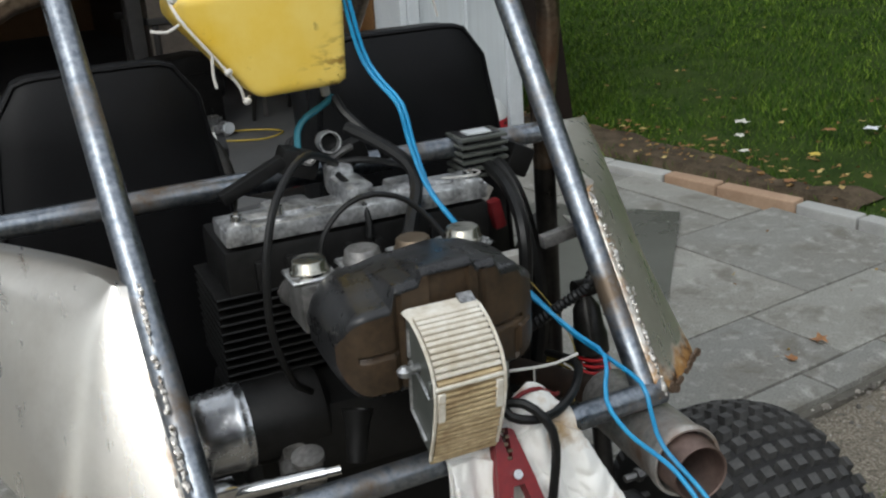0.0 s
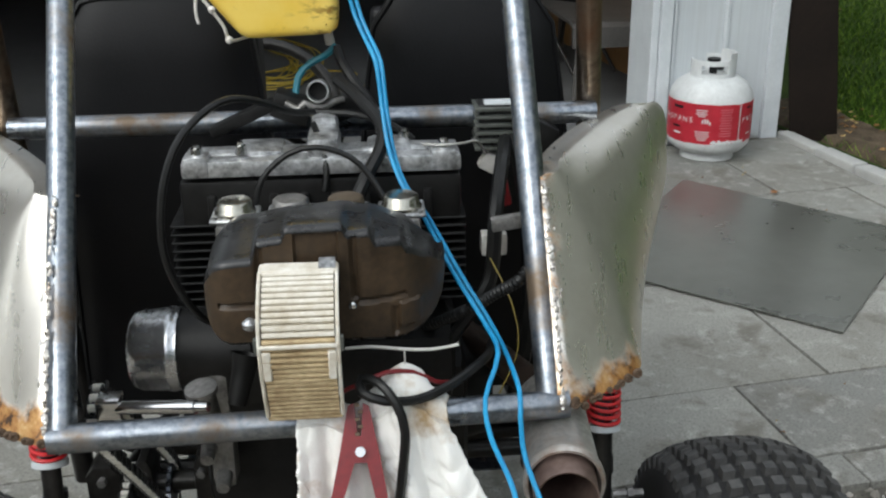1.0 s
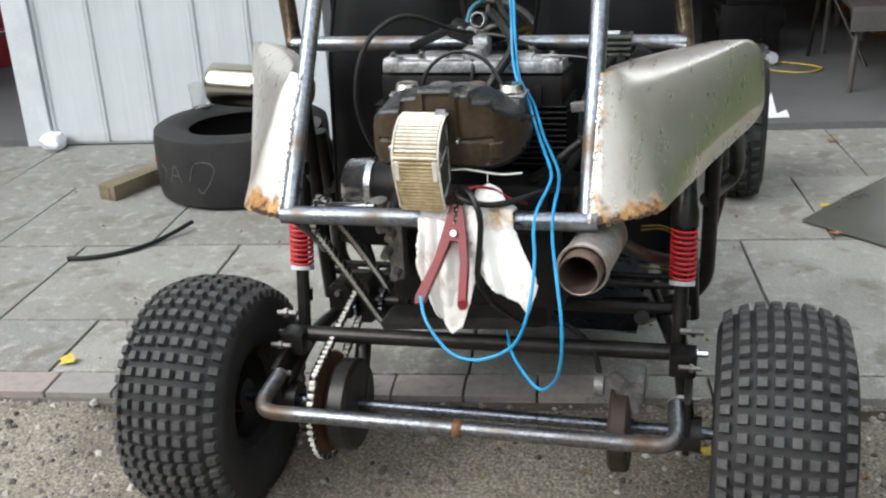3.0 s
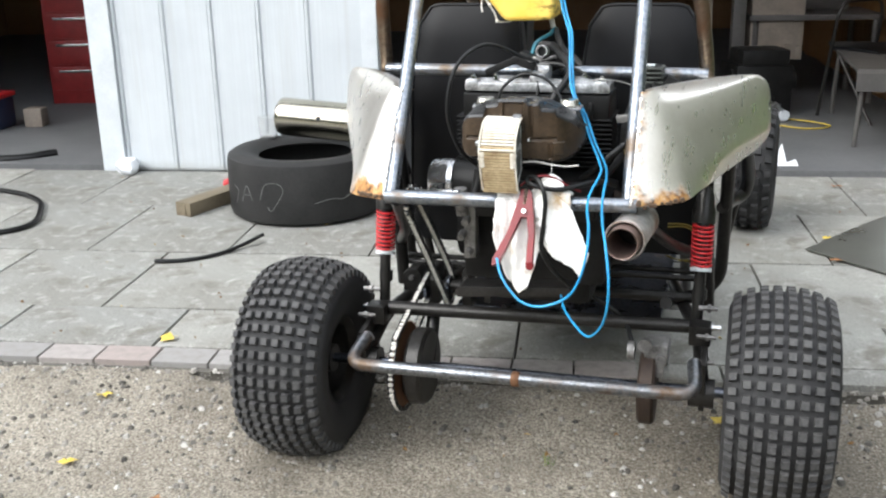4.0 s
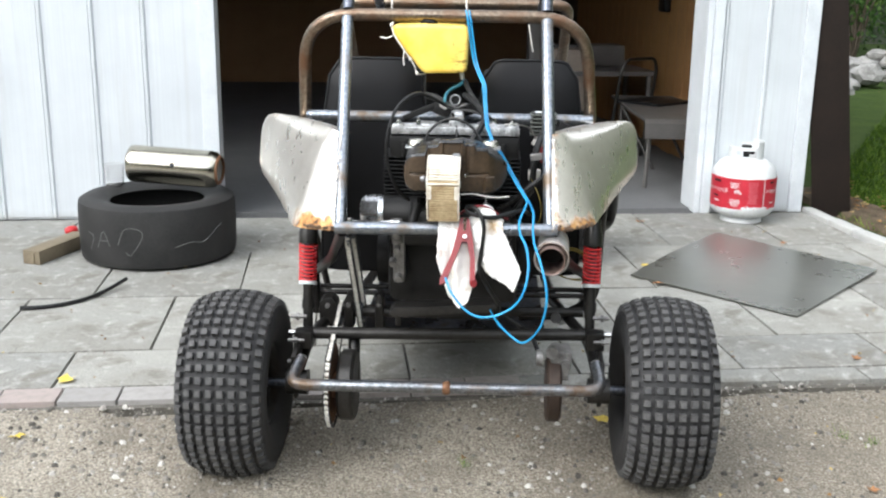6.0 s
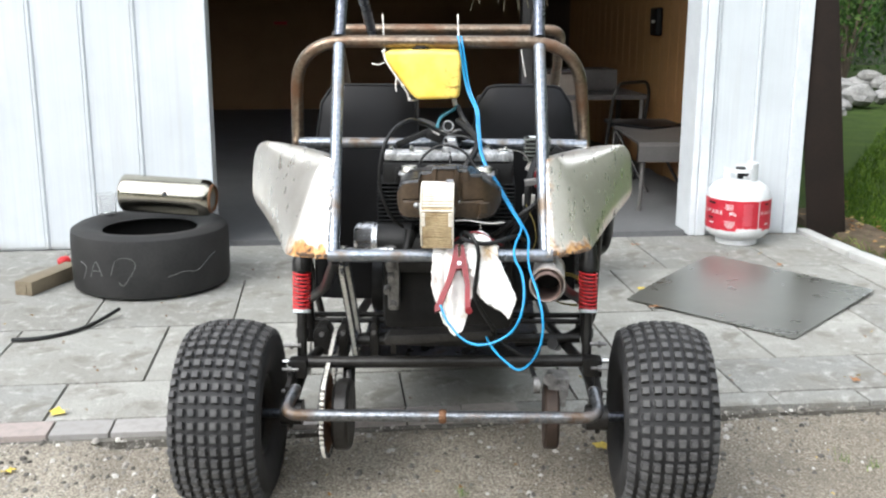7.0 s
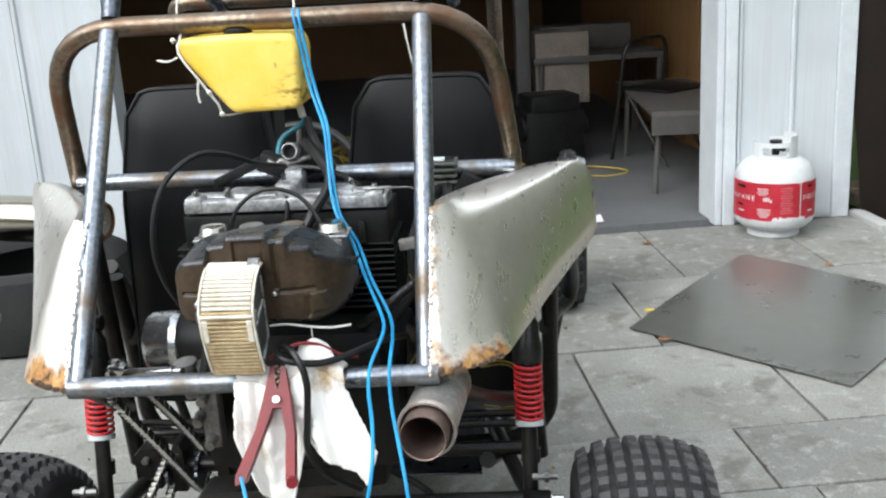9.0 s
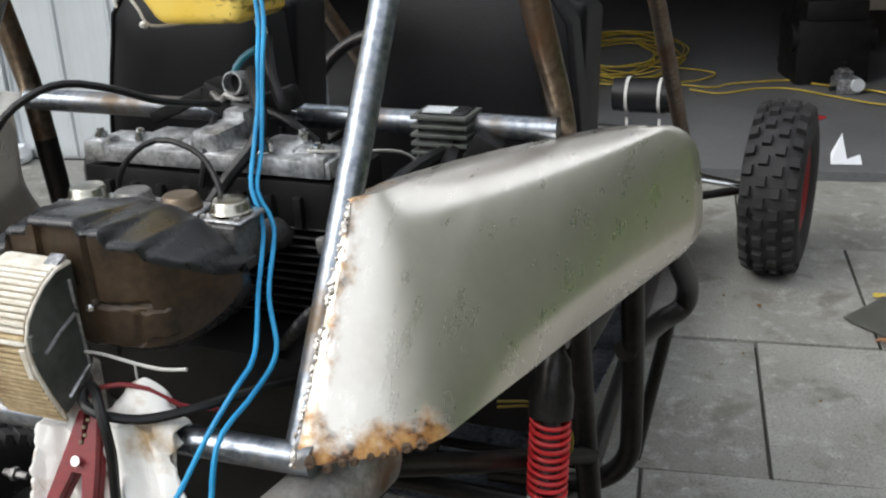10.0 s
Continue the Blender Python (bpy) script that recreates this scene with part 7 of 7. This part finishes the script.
for x, y, s, mat in ((-0.30, 1.685, 0.035, "yellow_leaf"), (-0.37, 1.35, 0.026, "yellow_leaf"), (-0.34, 1.05, 0.024, "yellow_leaf"), (-0.06, 0.91, 0.024, "brown_leaf"), (1.94, 2.78, 0.022, "yellow_leaf"), (2.19, 3.60, 0.03, "brown_leaf"), (1.90, 2.50, 0.028, "brown_leaf"), (2.05, 2.62, 0.02, "yellow_leaf"), (2.42, 1.62, 0.03, "brown_leaf"), (2.28, 1.60, 0.022, "brown_leaf"), (1.35, 0.80, 0.024, "yellow_leaf"), (1.93, 0.88, 0.022, "brown_leaf"), (3.0, 1.7, 0.024, "brown_leaf"), (2.75, 3.1, 0.02, "brown_leaf"), (1.30, 1.28, 0.03, "yellow_leaf"), (3.75, 3.15, 0.042, "brown_leaf"), (3.84, 2.67, 0.04, "yellow_leaf"), (4.21, 2.87, 0.045, "brown_leaf"), (3.46, 2.51, 0.035, "brown_leaf"), (4.09, 3.26, 0.05, "pale_leaf"), (3.88, 3.10, 0.032, "pale_leaf"), (3.70, 2.92, 0.034, "pale_leaf")):
    bm = bmesh.new()
    z = 0.03 if x > 3.4 else 0.004 if y > 1.5 + SKEW * x else ground_height(x, y) + 0.004
    leaf(bm, 0, 0, 0, s, rnd.uniform(0, 6))
    solo("fallen_leaf", bm, M[mat], f"curled {mat.split('_')[0]} fallen leaf on the ground", "leaf", pose(x, y, z), group="fallen leaves")

bm = bmesh.new()
for k in range(150):
    x, y = 3.42 + 1.6 * rnd.random() ** 2.0, rnd.uniform(0.4, 4.6)
    if rnd.random() < 0.3:
        x, y = rnd.uniform(3.5, 8.5), rnd.uniform(0.5, 11)
    leaf(bm, x, y, 0.01 + 0.015 * rnd.random(), rnd.uniform(0.010, 0.026), rnd.uniform(0, 6), 4)
for k in range(150):
    x, y = rnd.uniform(3.36, 3.75), rnd.uniform(2.3, 4.3)
    leaf(bm, x, y, 0.035 + 0.012 * rnd.random(), rnd.uniform(0.008, 0.024), rnd.uniform(0, 6), 4)
tagged(part("leaf_litter", bm, M["dry_leaf"], None, smooth=False), "dry leaves scattered along the lawn edge", "leaf litter", kind="stuff")
bm = bmesh.new()
for k in range(130):
    x = rnd.uniform(0.5, 3.2)
    leaf(bm, x, rnd.uniform(0.2, 1.55) + SKEW * x, ground_height(x, 1.0) + 0.03, rnd.uniform(0.004, 0.012), rnd.uniform(0, 6), 3)
tagged(part("dirt_litter", bm, M["dry_leaf"], None, smooth=False), "dry leaf scraps in the gravel", "leaf litter", kind="stuff")

bm = bmesh.new()
for k in range(110):
    x, y = rnd.uniform(-1.3, 3.1), rnd.uniform(1.65, 3.8)
    leaf(bm, x, y + SKEW * x, 0.002, rnd.uniform(0.003, 0.009), rnd.uniform(0, 6), 3)
tagged(part("paving_litter", bm, M["dry_leaf"], None, smooth=False), "tiny dry leaf scraps on the pavers", "leaf litter", kind="stuff")

verts, faces = [], []
for k in range(120000):
    d = rnd.random() ** 1.8
    x, y = 3.36 + 6.5 * d, rnd.uniform(0.2, 4.0 + 9 * d)
    bare = noise.noise((x * 0.9, y * 0.9, 5)) + min(0.0, (x - 3.9)) * 1.1
    if bare < rnd.uniform(-0.75, -0.25):
        continue
    if in_bed(x, y) and rnd.random() < 0.9:
        continue
    tuft = noise.noise((x * 3, y * 3, 1)) + 0.6 * noise.noise((x * 9, y * 9, 6))
    h = rnd.uniform(0.012, 0.036) * (1.0 + 0.9 * max(-0.6, tuft)) * (1 + 0.4 * d)
    a, w2 = rnd.uniform(0, 6.28), rnd.uniform(0.0015, 0.003) * (1 + 2.0 * d)
    dx, dy = math.cos(a) * w2, math.sin(a) * w2
    q = rnd.uniform(0, 6.28)
    lx, ly = math.cos(q) * h * rnd.uniform(0.2, 1.5), math.sin(q) * h * rnd.uniform(0.2, 1.5)
    b = len(verts)
    verts += [(x - dx, y - dy, -0.01), (x + dx, y + dy, -0.01), (x + lx, y + ly, h)]
    faces.append((b, b + 1, b + 2))
scatter_mesh("grass", verts, faces, M["grass"], "short green lawn grass in the shade", "grass")

# stones and shrubs at the far side of the lawn
for k in range(26):
    bm = bmesh.new()
    s = rnd.uniform(0.07, 0.20)
    bmesh.ops.create_icosphere(bm, subdivisions=2, radius=s)
    off = Vector((rnd.random() * 9, rnd.random() * 9, k))
    for v in bm.verts:
        v.co *= 1 + 0.4 * noise.noise(v.co * (1.2 / s) + off)
        v.co.z *= 0.7
    t = k / 25
    solo("boulder", bm, M["boulder"], "pale grey field stone in a loose heap", "stone", pose(6.7 + 2.4 * t + rnd.uniform(-0.3, 0.3), 10.2 + 2.6 * t + rnd.uniform(-0.6, 0.6), s * 0.35 + 0.05 * (k % 3), 0, 0, rnd.uniform(0, 360)), group="stones in the heap", smooth=False)


def shrub(x, y, h, wdt, n, seed):
    r = random.Random(seed)
    base = thing("shrub", "dense dark green shrub beyond the lawn", "shrub", pose(x, y, 0))
    bm = bmesh.new()
    tips = []
    for k in range(9):
        a = r.uniform(0, 6.28)
        tip = Vector((math.cos(a) * wdt * r.uniform(0.2, 0.8), math.sin(a) * wdt * r.uniform(0.2, 0.8), h * r.uniform(0.5, 0.95)))
        sweep(bm, smooth_path([(0, 0, 0), tip * 0.4 + Vector((0, 0, h * 0.1)), tip], 0.2), 0.03, 6, True, lambda t: 1 - 0.8 * t)
        tips.append(tip)
    part("branchwork", bm, M["bark"], base)
    vs, fs = [], []
    for k in range(n):
        c = r.choice(tips) * r.uniform(0.35, 1.1)
        p = c + Vector((r.gauss(0, 1), r.gauss(0, 1), r.gauss(0, 0.8))) * wdt * 0.24
        if p.z < 0.03:
            continue
        q = Euler((r.uniform(0, 6), r.uniform(0, 6), r.uniform(0, 6))).to_matrix()
        s = r.uniform(0.03, 0.07)
        b = len(vs)
        vs += [tuple(p + q @ Vector(o) * s) for o in ((-1, 0, 0), (0, -0.45, 0.1), (1, 0, 0), (0, 0.45, 0.1))]
        fs.append((b, b + 1, b + 2, b + 3))
    me = bpy.data.meshes.new("foliage")
    me.from_pydata(vs, [], fs)
    me.materials.append(M["leaves"])
    ob = new("foliage", me)
    ob.parent = base


for k, (x, y, h, wd) in enumerate(((7.0, 13.5, 2.6, 1.6), (9.5, 14.5, 3.2, 2.0), (12.0, 15, 3.4, 2.2), (14.5, 14, 3.0, 2.1), (5.2, 15.5, 3.0, 1.9), (16.5, 11.5, 3.2, 2.2), (18, 8, 3.2, 2.3), (18.5, 4, 3.4, 2.4), (10.8, 17, 4.4, 2.6), (7.2, 17.5, 4.4, 2.6))):
    shrub(x, y, h, wd, 5200, k)


bm = bmesh.new()
leaf(bm, 0, 0, 0, 0.05, 0.4, 4)
solo("paper_scrap", bm, M["paper"], "small white paper scrap on the lawn", "paper", pose(4.35, 2.75, 0.03))

# weeds in the gravel
for x, y, h in ((1.98, 1.14, 0.035), (0.86, 1.11, 0.028), (2.05, 1.10, 0.022)):
    bm = bmesh.new()
    for k in range(26):
        q, lean, hh = rnd.uniform(0, 6.28), rnd.uniform(0.2, 1.3), h * rnd.uniform(0.5, 1.0)
        px, py = rnd.gauss(0, 0.010), rnd.gauss(0, 0.010)
        tip = (px + math.cos(q) * hh * lean, py + math.sin(q) * hh * lean, hh)
        bm.faces.new([bm.verts.new(p) for p in ((px - 0.0012 * math.sin(q), py + 0.0012 * math.cos(q), -0.004), (px + 0.0012 * math.sin(q), py - 0.0012 * math.cos(q), -0.004), tip)])
    solo("weed_tuft", bm, M["grass"], "small green weed tuft growing in the gravel", "weed", pose(x, y, ground_height(x, y)), group="weeds in the gravel", smooth=False)
